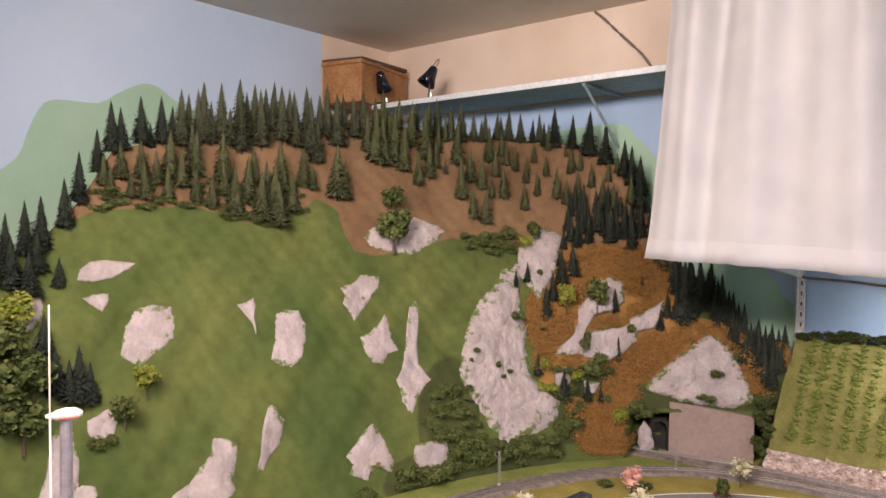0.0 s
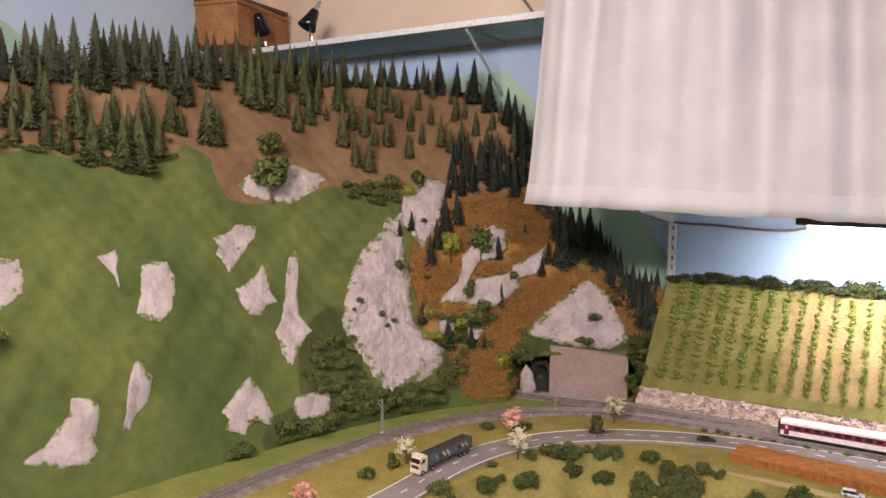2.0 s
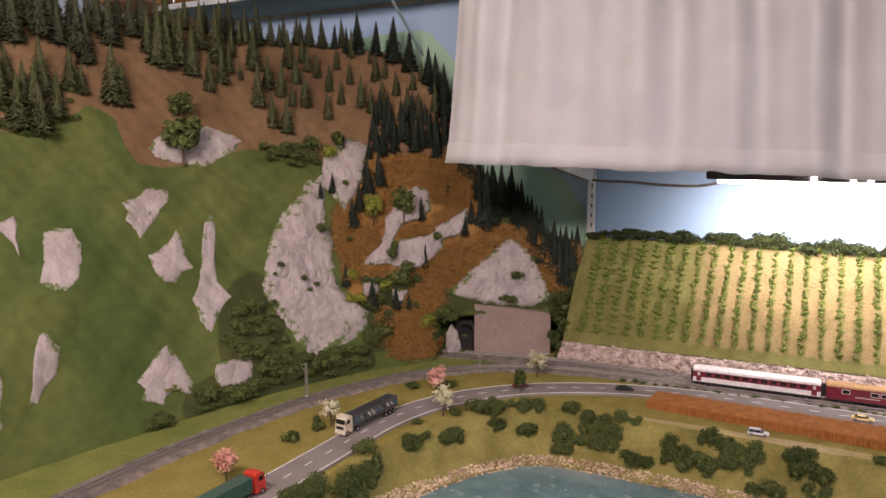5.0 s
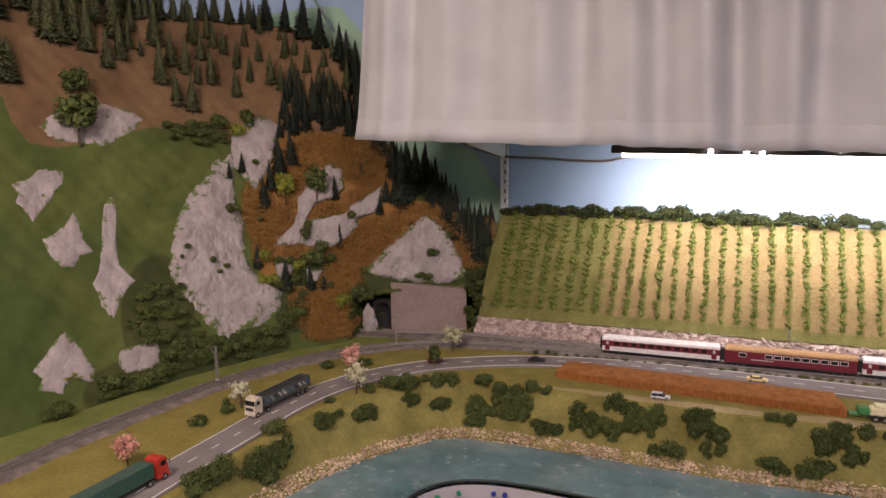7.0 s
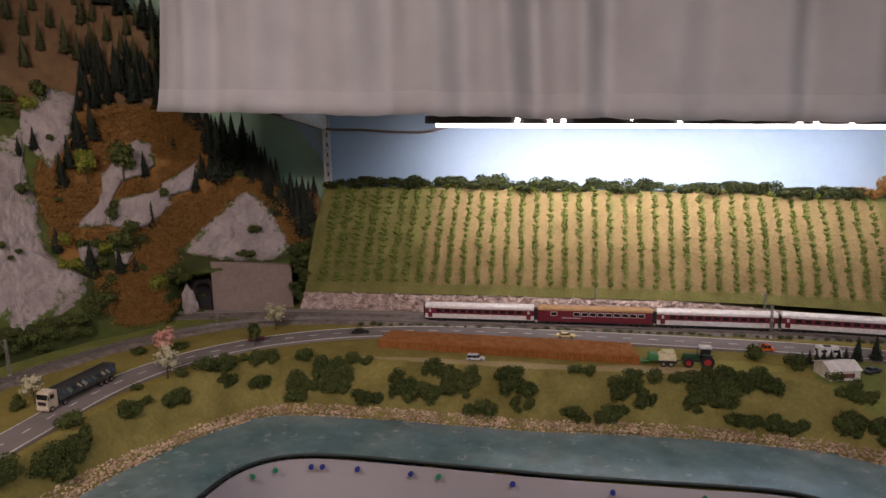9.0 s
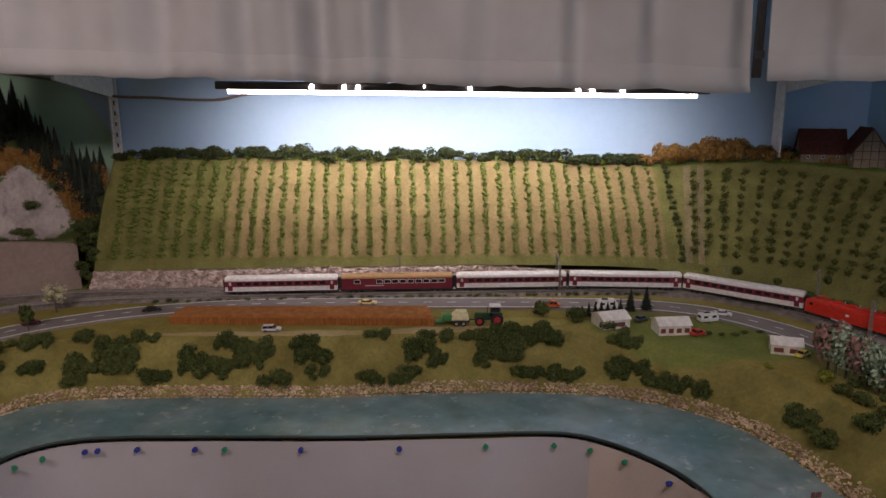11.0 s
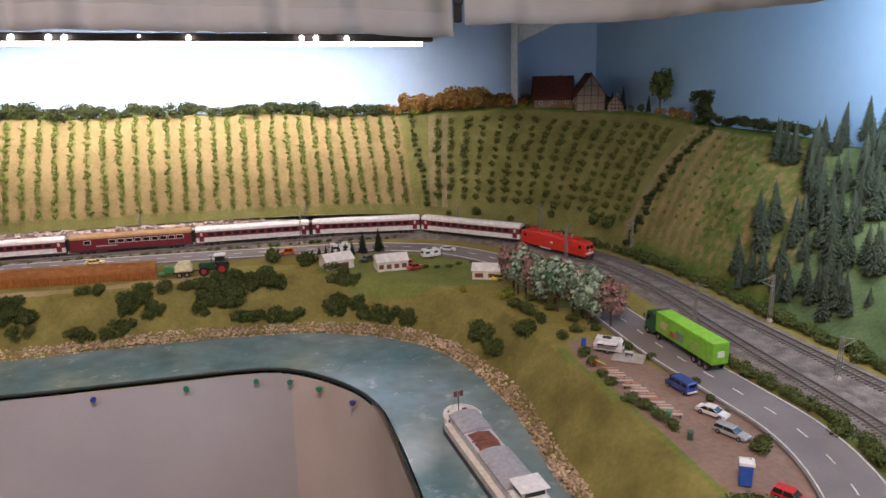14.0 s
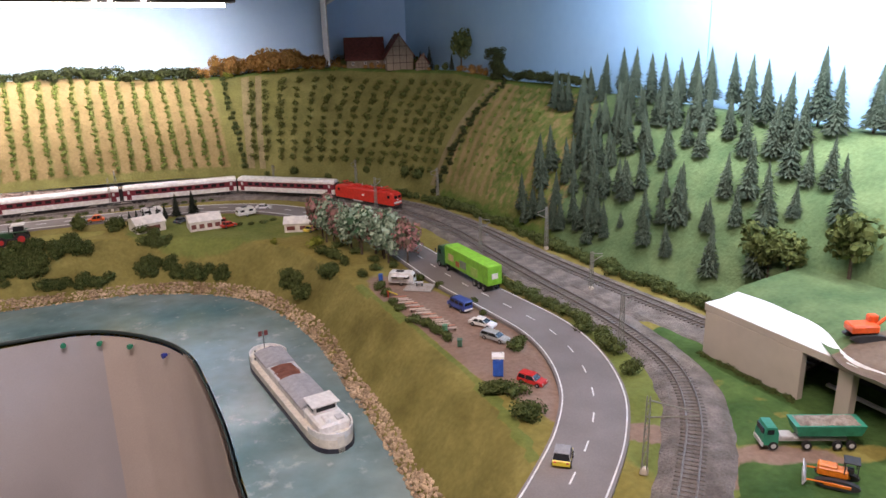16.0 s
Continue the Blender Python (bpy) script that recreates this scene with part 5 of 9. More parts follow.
stand([(136.6, 0.834, 0.154), (136.5, 0.92, 0.162), (136.1, 0.885, 0.127), (135.7, 0.846, 0.172), (135.3, 0.962, 0.104), (134.9, 0.82, 0.147), (134.3, 0.903, 0.149), (133.7, 0.778, 0.114), (133.1, 0.861, 0.177), (132.9, 0.933, 0.124), (132.8, 0.803, 0.119), (132.3, 0.839, 0.096), (132.1, 0.891, 0.094), (131.5, 0.932, 0.086), (130.5, 0.851, 0.146), (130.2, 0.739, 0.134), (129.5, 0.795, 0.111), (129.2, 0.678, 0.116), (128.5, 0.773, 0.116), (128.2, 0.661, 0.117), (127.9, 0.866, 0.123), (127.7, 0.746, 0.081), (127.4, 0.818, 0.104), (126.9, 0.888, 0.091), (126.7, 0.744, 0.112), (126.5, 0.858, 0.087), (125.8, 0.84, 0.096), (125, 0.709, 0.095), (124.9, 0.798, 0.093), (124.3, 0.872, 0.075)], "light", 1)
stand([(124, 0.757, 0.087), (123.3, 0.824, 0.079), (123.1, 0.912, 0.098), (122.4, 0.747, 0.114), (121.7, 0.893, 0.051), (121.7, 0.729, 0.092), (121.3, 0.834, 0.097), (120.8, 0.748, 0.096), (120.6, 0.843, 0.069), (119.7, 0.785, 0.087), (119, 0.863, 0.069), (118.8, 0.748, 0.076), (118.4, 0.804, 0.077), (117.9, 0.711, 0.094), (117.7, 0.833, 0.068), (116.7, 0.729, 0.103)], "light", 1)
stand([(157.9, 0.775, 0.112), (156.9, 0.827, 0.131), (156.3, 0.835, 0.114), (154.9, 0.854, 0.125), (154.3, 0.85, 0.067), (153.5, 0.86, 0.13), (152.8, 0.882, 0.088), (125.7, 0.468, 0.06), (124.8, 0.484, 0.066), (123.9, 0.223, 0.073), (123.2, 0.381, 0.106), (122.7, 0.429, 0.094), (122.6, 0.937, 0.122), (122.2, 0.534, 0.053), (122, 0.474, 0.117), (121.9, 0.586, 0.072), (121.8, 0.157, 0.093), (121.5, 0.64, 0.091), (121.2, 0.917, 0.118), (121.1, 0.5, 0.114), (120.8, 0.59, 0.095), (120.3, 0.677, 0.127), (119.9, 0.891, 0.161), (119.9, 0.601, 0.111), (119.9, 0.15, 0.082), (119.2, 0.641, 0.108), (118.8, 0.144, 0.059), (118.6, 0.862, 0.147), (118.3, 0.605, 0.108), (117.8, 0.397, 0.078)], "black", 1)
stand([(117.5, 0.258, 0.079), (117.2, 0.818, 0.125), (117.2, 0.62, 0.111), (116.6, 0.789, 0.137), (116.5, 0.585, 0.11), (116, 0.754, 0.133), (115.9, 0.711, 0.13), (115.9, 0.624, 0.107), (115.7, 0.464, 0.056), (114.3, 0.346, 0.073), (107.2, 0.332, 0.072), (106.3, 0.311, 0.078), (105.4, 0.32, 0.067)], "black", 1)
for az in [163.9, 162.7, 161.7, 160.2, 159.2, 165.2, 166.5]:
    conifer(on_mountain(az, ridge(az) - tr.uniform(0.01, 0.03)), tr.uniform(0.11, 0.14), "black", 1.15)
stand([(161.1, 0.315, 0.10), (160.3, 0.30, 0.09), (159.7, 0.295, 0.12), (158.9, 0.29, 0.09), (161.9, 0.38, 0.10), (160.7, 0.52, 0.07), (162.6, 0.50, 0.10), (163.6, 0.52, 0.11), (162.0, 0.55, 0.09)], "black", 1.2)
for az, z, r in [(137.75, 0.066, 0.014), (137.35, 0.070, 0.014), (137.1, 0.062, 0.012), (138.35, 0.455, 0.010)]:
    bush(on_mountain(az, z, 0.004), r, "yellow", 0.6, "grassy tufts on the bare rock")
# the close dark wood of the flank
FLANK = [(on_mountain(az, z), h) for az, z, h in [(105.6, 0.25, 0.069), (105.8, 0.292, 0.075), (106.1, 0.276, 0.074), (106.2, 0.2, 0.102), (106.7, 0.231, 0.086), (106.7, 0.298, 0.075), (107.1, 0.262, 0.087), (107.5, 0.287, 0.076), (107.7, 0.312, 0.067), (108.2, 0.349, 0.083), (108.3, 0.265, 0.079), (108.6, 0.363, 0.073), (109, 0.371, 0.092), (109.3, 0.384, 0.084), (109.5, 0.372, 0.071), (109.8, 0.408, 0.104), (110.1, 0.409, 0.091), (110.3, 0.386, 0.089), (110.6, 0.444, 0.111), (110.8, 0.418, 0.107), (111.2, 0.4, 0.09), (111.4, 0.434, 0.124), (111.6, 0.411, 0.095), (111.8, 0.382, 0.09), (112.1, 0.402, 0.104), (112.1, 0.436, 0.13), (112.5, 0.357, 0.081), (112.5, 0.368, 0.173), (112.7, 0.41, 0.113), (113.1, 0.373, 0.09), (113.2, 0.451, 0.105), (113.8, 0.38, 0.073)]]
for k in range(44):
    az = tr.uniform(108.6, 115.5)
    FLANK.append((on_mountain(az, float(ridge(az)) - tr.uniform(0.01, 0.085)), tr.uniform(0.055, 0.085)))
for k in range(40):
    az = tr.uniform(116.0, 121.5)
    FLANK.append((on_mountain(az, tr.uniform(0.60, 0.72)), tr.uniform(0.06, 0.09)))
for k in range(14):
    az = tr.uniform(105.2, 108.4)
    FLANK.append((on_mountain(az, tr.uniform(0.19, 0.30)), tr.uniform(0.05, 0.075)))
hedge_spots = [(on_mountain(az, float(np.interp(az, [142.5, 145.3, 147.4, 149, 151.2, 158.4], [0.70, 0.652, 0.655, 0.672, 0.70, 0.688])) + 0.008 * math.sin(az * 2.1)), tr.uniform(0.016, 0.026), 0.8) for az in np.arange(142.8, 158.4, 0.55)]
hedge_low = [(on_mountain(az, 0.69 + tr.uniform(0.0, 0.075) - (0.03 if 143.5 < az < 149.5 else 0.0)), tr.uniform(0.014, 0.026), 0.8) for az in [tr.uniform(143.0, 158.2) for _ in range(58)]]
for az in np.arange(122.5, 134.0, 0.95):
    conifer(on_mountain(az, float(ridge(az)) - tr.uniform(0.004, 0.03)), tr.uniform(0.085, 0.115), "dark" if az > 125 else "black", 1.0, 1.5)
for az, z, h, kind in [(135.8, 0.685, 0.085, "green"), (135.8, 0.575, 0.13, "green"), (119.2, 0.388, 0.116, "green"), (121.6, 0.392, 0.092, "yellow"), (155.1, 0.289, 0.07, "yellow"), (156.7, 0.237, 0.072, "green"), (163.5, 0.29, 0.12, "green"), (163.7, 0.42, 0.10, "yellow"), (163.3, 0.22, 0.11, "green"), (164.6, 0.35, 0.13, "green"), (162.6, 0.30, 0.10, "green")]:
    broadleaf(on_mountain(az, z, 0.012), h, kind, 0.86 if az < 122 else 1.15, "broadleaf trees of the mountain")
for az, z, r in [(115.7, 0.098, 0.026), (115.2, 0.118, 0.024), (114.7, 0.128, 0.018), (114.5, 0.036, 0.020)]:
    bush(on_mountain(az, z, 0.045 if z > 0.05 else 0.02), r, "dark", 1.0, "bushes of the tunnel mouth")
# bushes in the joints of the rocks, then those of the autumn slope
for az, z, r in [(128.95, 0.298, 0.013), (129.4, 0.277, 0.009), (127.1, 0.255, 0.015), (126.3, 0.238, 0.010), (126.7, 0.225, 0.010), (129.6, 0.205, 0.013), (123.7, 0.507, 0.013), (125.7, 0.380, 0.022), (123.5, 0.349, 0.011), (110.1, 0.221, 0.022), (110.9, 0.160, 0.016), (110.4, 0.158, 0.016), (111.3, 0.162, 0.012)]:
    bush(on_mountain(az, z, 0.020), r * 1.3, "dark", 1.0, "bushes on the bare rock")
for az, z, r, kind in [(126.4, 0.612, 0.037, "dark"), (124.3, 0.622, 0.040, "dark"), (125.0, 0.588, 0.032, "yellow"), (120.2, 0.293, 0.028, "dark"), (120.0, 0.318, 0.022, "dark"), (120.7, 0.206, 0.031, "yellow"), (119.3, 0.222, 0.040, "dark"), (119.0, 0.25, 0.032, "dark"), (121.4, 0.222, 0.022, "dark"), (122.4, 0.228, 0.020, "dark"), (123.3, 0.240, 0.027, "yellow"), (123.4, 0.181, 0.027, "yellow"), (122.7, 0.178, 0.024, "yellow"), (116.6, 0.339, 0.022, "dark"), (117.2, 0.097, 0.034, "yellow"), (118.2, 0.222, 0.022, "dark"), (118.3, 0.148, 0.018, "dark")]:
    bush(on_mountain(az, z, r * 0.5), r * 1.12, kind, 1.1, "bushes of the autumn slope")
for az, z, r in [(134.4, 0.018, 0.045), (132.9, 0.01, 0.045), (131.3, 0.015, 0.045), (129.6, 0.03, 0.045), (127.8, 0.03, 0.042), (126.3, 0.03, 0.040), (124.8, 0.03, 0.040), (123.3, 0.04, 0.042), (122.0, 0.06, 0.040), (120.9, 0.08, 0.042), (130.3, 0.06, 0.042), (128.7, 0.055, 0.036), (135.4, 0.02, 0.036), (106.0, 0.12, 0.045), (106.6, 0.07, 0.05), (105.7, 0.05, 0.045), (106.3, 0.155, 0.04), (115.8, 0.125, 0.035), (115.3, 0.105, 0.03), (114.9, 0.02, 0.03), (138.5, 0.0, 0.04), (139.2, 0.0, 0.03), (158.6, 0.205, 0.03), (157.6, 0.21, 0.025)]:
    bush(on_mountain(az, z), r, "dark", 0.95, "bushes of the mountain foot")


def fir_wood(spots):
    """The close dark wood of the flank, too dense to tell its trees apart."""
    verts, faces, mats = [], [], []
    for i, (p, h) in enumerate(spots):
        for k, me in enumerate((CONIFER["black"][i % 3], TRUNK)):
            m = np.array(Matrix.Translation(p) @ pose(0, 0, 0, 0, 0, (i * 53) % 360) @ Matrix.Diagonal((h * 1.15, h * 1.15, h * 1.12, 1)))
            v = np.empty(len(me.vertices) * 3)
            me.vertices.foreach_get("co", v)
            n0 = len(verts)
            verts.extend((v.reshape(-1, 3) @ m[:3, :3].T + m[:3, 3]).tolist())
            faces.extend([tuple(a + n0 for a in q.vertices) for q in me.polygons])
            mats.extend([k] * len(me.polygons))
    me = bpy.data.meshes.new("fir_wood")
    me.from_pydata(verts, [], faces)
    me.materials.append(M_CONIFER_B)
    me.materials.append(M_TRUNK)
    me.polygons.foreach_set("material_index", mats)
    return tagged(new("fir_wood", me), "dense nearly black fir wood covering the mountain flank", "woodland", kind="stuff")


fir_wood(FLANK)


def scrub():
    """Ragged autumn-coloured ground scrub of countless small tufts."""
    rng.seed(3)
    bm = bmnew()
    r = random.Random(8)
    for az0, z0, ra, rz in SCRUB:
        for _ in range(int(520 * ra * rz / 0.1)):
            k, a = math.sqrt(r.random()) * r.choice((1, 1, 1, 1.2)), r.uniform(0, 6.28)
            az, z = az0 + ra * k * math.cos(a), z0 + rz * k * math.sin(a)
            if z > 0.005 and not bare(az, z):
                p = on_mountain(az, z, 0.004 + 0.010 * max(0.0, noise.noise((az * 1.3, z * 42, 4))))
                leaves(bm, p, (0.011, 0.011, 0.007), 13, 0.0044)
    return single("autumn_scrub", bm, M_SCRUB, "low orange brown scrub covering the rocky slope", "scrub", kind="stuff")


scrub()


# arch stone coloured nearly black for the shade in the tunnel mouth
M_TUNNEL = mat("shaded_tunnel_stone", (0.03, 0.026, 0.024), (0.055, 0.047, 0.042), 40, 0.95, 0.5)


def portal():
    root = thing("tunnel_portal", Matrix.Identity(4), "brown grey masonry retaining wall beside a dark tunnel mouth", "tunnel portal")
    a, b = Vector((-0.912, 2.095)), Vector((-0.700, 2.178))
    d = (b - a).normalized()
    ang = math.degrees(math.atan2(d.y, d.x))
    L = (b - a).length
    c = (a + b) / 2
    m = at(c.x, c.y, 0, ang)
    b = box(bmnew(), (0, 0.01, 0.0735), (L, 0.02, 0.157), 0.001, m)
    for v in b.verts:
        if v.co.z > 0.1 and (v.co - Vector((c.x, c.y, 0))).to_2d().dot(d) > 0:
            v.co.z -= 0.024
    part("retaining_wall", b, M_PORTAL, root)
    arch = bmnew()
    m2 = at(-0.945, 2.100, 0, 40)
    outer = [(-0.030, 0.0), (-0.030, 0.078), (-0.022, 0.092), (0.0, 0.098), (0.022, 0.092), (0.030, 0.078), (0.030, 0.0)]
    inner = [(-0.024, 0.0), (-0.024, 0.062), (-0.017, 0.082), (0.0, 0.090), (0.017, 0.082), (0.024, 0.062), (0.024, 0.0)]
    loft(arch, [[m2 @ Vector((x, y, z)) for x, z in pts] for y, pts in ((0.0, outer), (-0.012, outer), (-0.012, inner), (0.10, inner))], caps=False, closed=False)
    part("tunnel_mouth", arch, M_TUNNEL, root, "dark stone tunnel arch")
    # black slab just behind the arch stands in for the dark inside
    part("tunnel_end", box(bmnew(), (0, 0.02, 0.045), (0.056, 0.01, 0.10), 0, m2), M_BLACK, root, "black sheet standing in for the darkness inside the tunnel")


portal()


for x, y, z, r in [(-0.950, 2.080, 0, 0.018), (-0.936, 2.090, 0, 0.013), (-1.000, 2.040, 0, 0.014), (-0.985, 2.085, 0.112, 0.030), (-0.955, 2.100, 0.120, 0.026), (-0.938, 2.112, 0.108, 0.020)]:
    bush(Vector((x, y, z)), r, "dark", 0.9, "bushes round the tunnel portal")


# ---- vineyards ----
M_LEAF_D = foliage("dark_vine_leaves", (0.040, 0.052, 0.012), (0.100, 0.116, 0.032))

def vine_mesh(material, seed):
    """One low vine stock with its leaves, about one unit across."""
    rng.seed(seed)
    bm = bmnew()
    for i in range(2):
        c = (rng.uniform(-0.3, 0.3), rng.uniform(-0.1, 0.1), 0.40 + 0.35 * i)
        blob(bm, c, (0.48, 0.36, 0.34), seed + i, 1)
        leaves(bm, c, (0.66, 0.5, 0.42), 26, 0.27)
    rod(bm, (0, 0, -0.2), (0, 0, 0.6), 0.05, 4)
    return finish("vine", bm, material)


VINES = {}


def vine_row(s0, s1, vs, size, material, label, seed):
    """One planted row of vines running up the slope."""
    r = random.Random(seed)
    if material.name not in VINES:
        VINES[material.name] = [vine_mesh(material, 400 + k) for k in range(9)]
    root = thing("vine_row", Matrix.Identity(4), label, "vine row", "rows of vines")
    for v in vs:
        p = on_hill(s0 + (s1 - s0) * v + r.uniform(-0.003, 0.003), v + r.uniform(-0.008, 0.008), 0.001)
        k = size * r.uniform(0.75, 1.25)
        shared("vine", VINES[material.name][r.randrange(9)], root, Matrix.Translation(p) @ pose(0, 0, 0, 0, 0, r.uniform(-25, 25)) @ Matrix.Diagonal((k * (1.0 + 1.1 * max(0.0, 1 - s0 / 0.45)), k, k, 1)))
    return root


VS = [0.10 + 0.0515 * i for i in range(18)]
for i in range(38):
    s = 0.055 + 0.0412 * i
    vine_row(s, s, VS, 0.0128, M_LEAF_V, "row of green vines planted up the sandy slope", 100 + i)
VS2 = [0.16 + 0.068 * i for i in range(11)]
for i in range(16):
    s = 1.668 + 0.0375 * i
    vine_row(s, s + 0.05 + 0.006 * i, VS2, 0.0178, M_LEAF_D, "row of dark vines planted up the green slope", 200 + i)
for i in range(7):
    s = S_DITCH + 0.03 + 0.042 * i
    vine_row(s, s + 0.10, [0.30 + 0.075 * k for k in range(9)], 0.0085, M_LEAF_V, "sparse row of small vines on the upper field", 300 + i)


M_LANE = mat("bare_earth_lane", (0.18, 0.15, 0.075), (0.235, 0.195, 0.10), 30, 0.95, 0.5)


def vine_lanes():
    """Bare strips of earth between the vine rows."""
    for s0, s1, w in [(1.655, 1.700, 0.011), (1.688, 1.738, 0.009), (2.248, 2.445, 0.009)]:
        bm = bmnew()
        loft(bm, [[on_hill(s0 + (s1 - s0) * v + o, v, 0.0016) for o in (-w, -w / 2, 0, w / 2, w)] for v in np.linspace(0.08, 0.95, 30)], caps=False, closed=False)
        single("earth_lane", bm, M_LANE, "bare brown strip of earth between vine rows", "earth strip", kind="structure")


vine_lanes()
hr = random.Random(31)


def hedge(spots, kind, label, name="hedge"):
    """A continuous hedge: many clumps grown together into one."""
    verts, faces = [], []
    for i, (p, r, h) in enumerate(spots):
        me = BUSH[kind][i % len(BUSH[kind])]
        m = np.array(Matrix.Translation(p) @ pose(0, 0, 0, 0, 0, (i * 77) % 360) @ Matrix.Diagonal((r, r * 0.85, r * h, 1)))
        v = np.empty(len(me.vertices) * 3)
        me.vertices.foreach_get("co", v)
        n0 = len(verts)
        verts.extend((v.reshape(-1, 3) @ m[:3, :3].T + m[:3, 3]).tolist())
        faces.extend([tuple(a + n0 for a in q.vertices) for q in me.polygons])
    me2 = bpy.data.meshes.new(name)
    me2.from_pydata(verts, [], faces)
    me2.materials.append(BUSH[kind][0].materials[0])
    return tagged(new(name, me2), label, "hedge")


mr = random.Random(12)
hedge(hedge_spots, "dark", "low green undergrowth at the lower edge of the mountain wood")
hedge(hedge_low, "dark", "patchy green undergrowth between the firs of the mountain wood")
hedge([(on_mountain(az + mr.uniform(-0.5, 0.5), z + mr.uniform(-0.012, 0.012)), mr.uniform(0.024, 0.036), 0.9) for z, a0, a1 in [(0.05, 128.6, 131.4), (0.08, 128.9, 132.6), (0.11, 129.2, 133.3), (0.14, 129.6, 133.6), (0.17, 130.0, 133.4), (0.195, 130.6, 132.8)] for az in np.arange(a0, a1, 0.72)], "dark", "large dense dark green bush between the rocks", "bush")
hedge([(on_mountain(az + mr.uniform(-0.2, 0.2), z + mr.uniform(-0.012, 0.012), 0.010), mr.uniform(0.020, 0.032), 0.85) for z, a0, a1 in [(0.607, 127.2, 130.4), (0.588, 126.2, 129.6), (0.567, 125.9, 128.4)] for az in np.arange(a0, a1, 0.42)], "dark", "low olive green shrubs at the upper edge of the meadow")
hedge([(on_mountain(az, mr.uniform(0.005, 0.06) if az < 131.2 else 0.004), mr.uniform(0.022, 0.036) if az < 131.2 else 0.022, 0.9) for az in np.arange(122.2, 136.0, 0.42)], "dark", "dense dark green bushes along the mountain foot")
hedge([(on_mountain(121.2 + mr.uniform(-1.0, 1.0), z), mr.uniform(0.020, 0.034), 0.9) for z in np.arange(0.06, 0.17, 0.010)], "dark", "dark green bush beside the bare rock", "bush")
hedge([(Vector((-0.680 + mr.uniform(-0.016, 0.02), 2.16 + mr.uniform(-0.01, 0.03), z)), mr.uniform(0.018, 0.028), 0.9) for z in np.arange(0.0, 0.19, 0.013)], "dark", "tall dark green bush between portal and vineyard", "bush")
bm = blob(bmnew(), (-0.972, 2.071, 0.034), (0.027, 0.020, 0.058), 3, 3)
single("boulder", bm, M_ROCK, "pale grey boulder beside the tunnel mouth", "rock")
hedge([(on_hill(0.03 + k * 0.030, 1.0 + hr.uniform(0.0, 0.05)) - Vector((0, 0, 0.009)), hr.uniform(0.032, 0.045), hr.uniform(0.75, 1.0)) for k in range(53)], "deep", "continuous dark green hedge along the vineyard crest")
hedge([(on_hill(0.05 + hr.uniform(0, 1.5), 1.0) - Vector((0, 0, 0.004)), hr.uniform(0.014, 0.022), 1.0) for k in range(18)], "yellow", "lighter green shrubs growing in the crest hedge")
hedge([(on_hill(1.632 + hr.uniform(-0.006, 0.006) + 0.01 * (1 - v), v), hr.uniform(0.011, 0.018), 1.0) for v in np.arange(0.08, 0.98, 0.05)], "dark", "dark hedge running up between the two vineyards")
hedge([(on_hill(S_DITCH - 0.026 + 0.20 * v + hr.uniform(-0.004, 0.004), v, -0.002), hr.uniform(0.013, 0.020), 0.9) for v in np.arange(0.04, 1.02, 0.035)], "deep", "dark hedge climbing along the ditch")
hedge([(on_hill(1.558 + 0.0115 * k, 1.0 + hr.uniform(0.0, 0.05)) - Vector((0, 0, 0.004)), (hr.uniform(0.034, 0.048) * (1.25 if 16 < k < 25 else 1.0) if k > 6 else 0.022), hr.uniform(1.0, 1.3)) for k in range(30)], "orange", "autumn orange hedge on the hill crest")
hedge([(on_hill(s, 0.965), r, 1.1) for s, r in [(1.645, 0.018), (1.66, 0.014), (1.80, 0.014), (1.85, 0.014), (1.93, 0.014)]], "yellow", "yellow shrubs before the autumn hedge")
for s, v, r in [(1.783, 0.05, 0.022), (2.008, 0.09, 0.020), (2.15, 0.10, 0.030), (1.88, 0.03, 0.016), (2.20, 0.10, 0.030), (1.70, 0.02, 0.014)]:
    bush(on_hill(s, v), r, "dark", 1.1)
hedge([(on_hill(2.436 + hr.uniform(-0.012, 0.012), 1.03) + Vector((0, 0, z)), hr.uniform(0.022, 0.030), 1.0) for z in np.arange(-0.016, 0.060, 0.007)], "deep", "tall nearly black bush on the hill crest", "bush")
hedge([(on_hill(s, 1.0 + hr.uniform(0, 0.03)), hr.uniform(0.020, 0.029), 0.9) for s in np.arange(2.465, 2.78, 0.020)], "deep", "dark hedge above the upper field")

# ---- the fir wood on the right ----
STAND_A = [(2.72, 0.11, 0.077), (2.73, 0.29, 0.105), (2.75, 0.41, 0.106), (2.79, 0.13, 0.062), (2.79, 0.79, 0.116), (2.79, 0.95, 0.074), (2.82, 0.99, 0.094), (2.83, 0.57, 0.115), (2.85, 0.17, 0.079), (2.86, 1.05, 0.094), (2.87, 0.45, 0.111), (2.89, 0.25, 0.074), (2.89, 0.79, 0.103), (2.89, 1.01, 0.117), (2.9, 0.09, 0.076), (2.9, 0.53, 0.085), (2.91, 0.35, 0.08), (2.93, 0.21, 0.052), (2.93, 0.63, 0.1), (2.93, 0.85, 0.079), (2.93, 0.99, 0.108), (2.94, 0.15, 0.058), (2.96, 0.37, 0.09)]
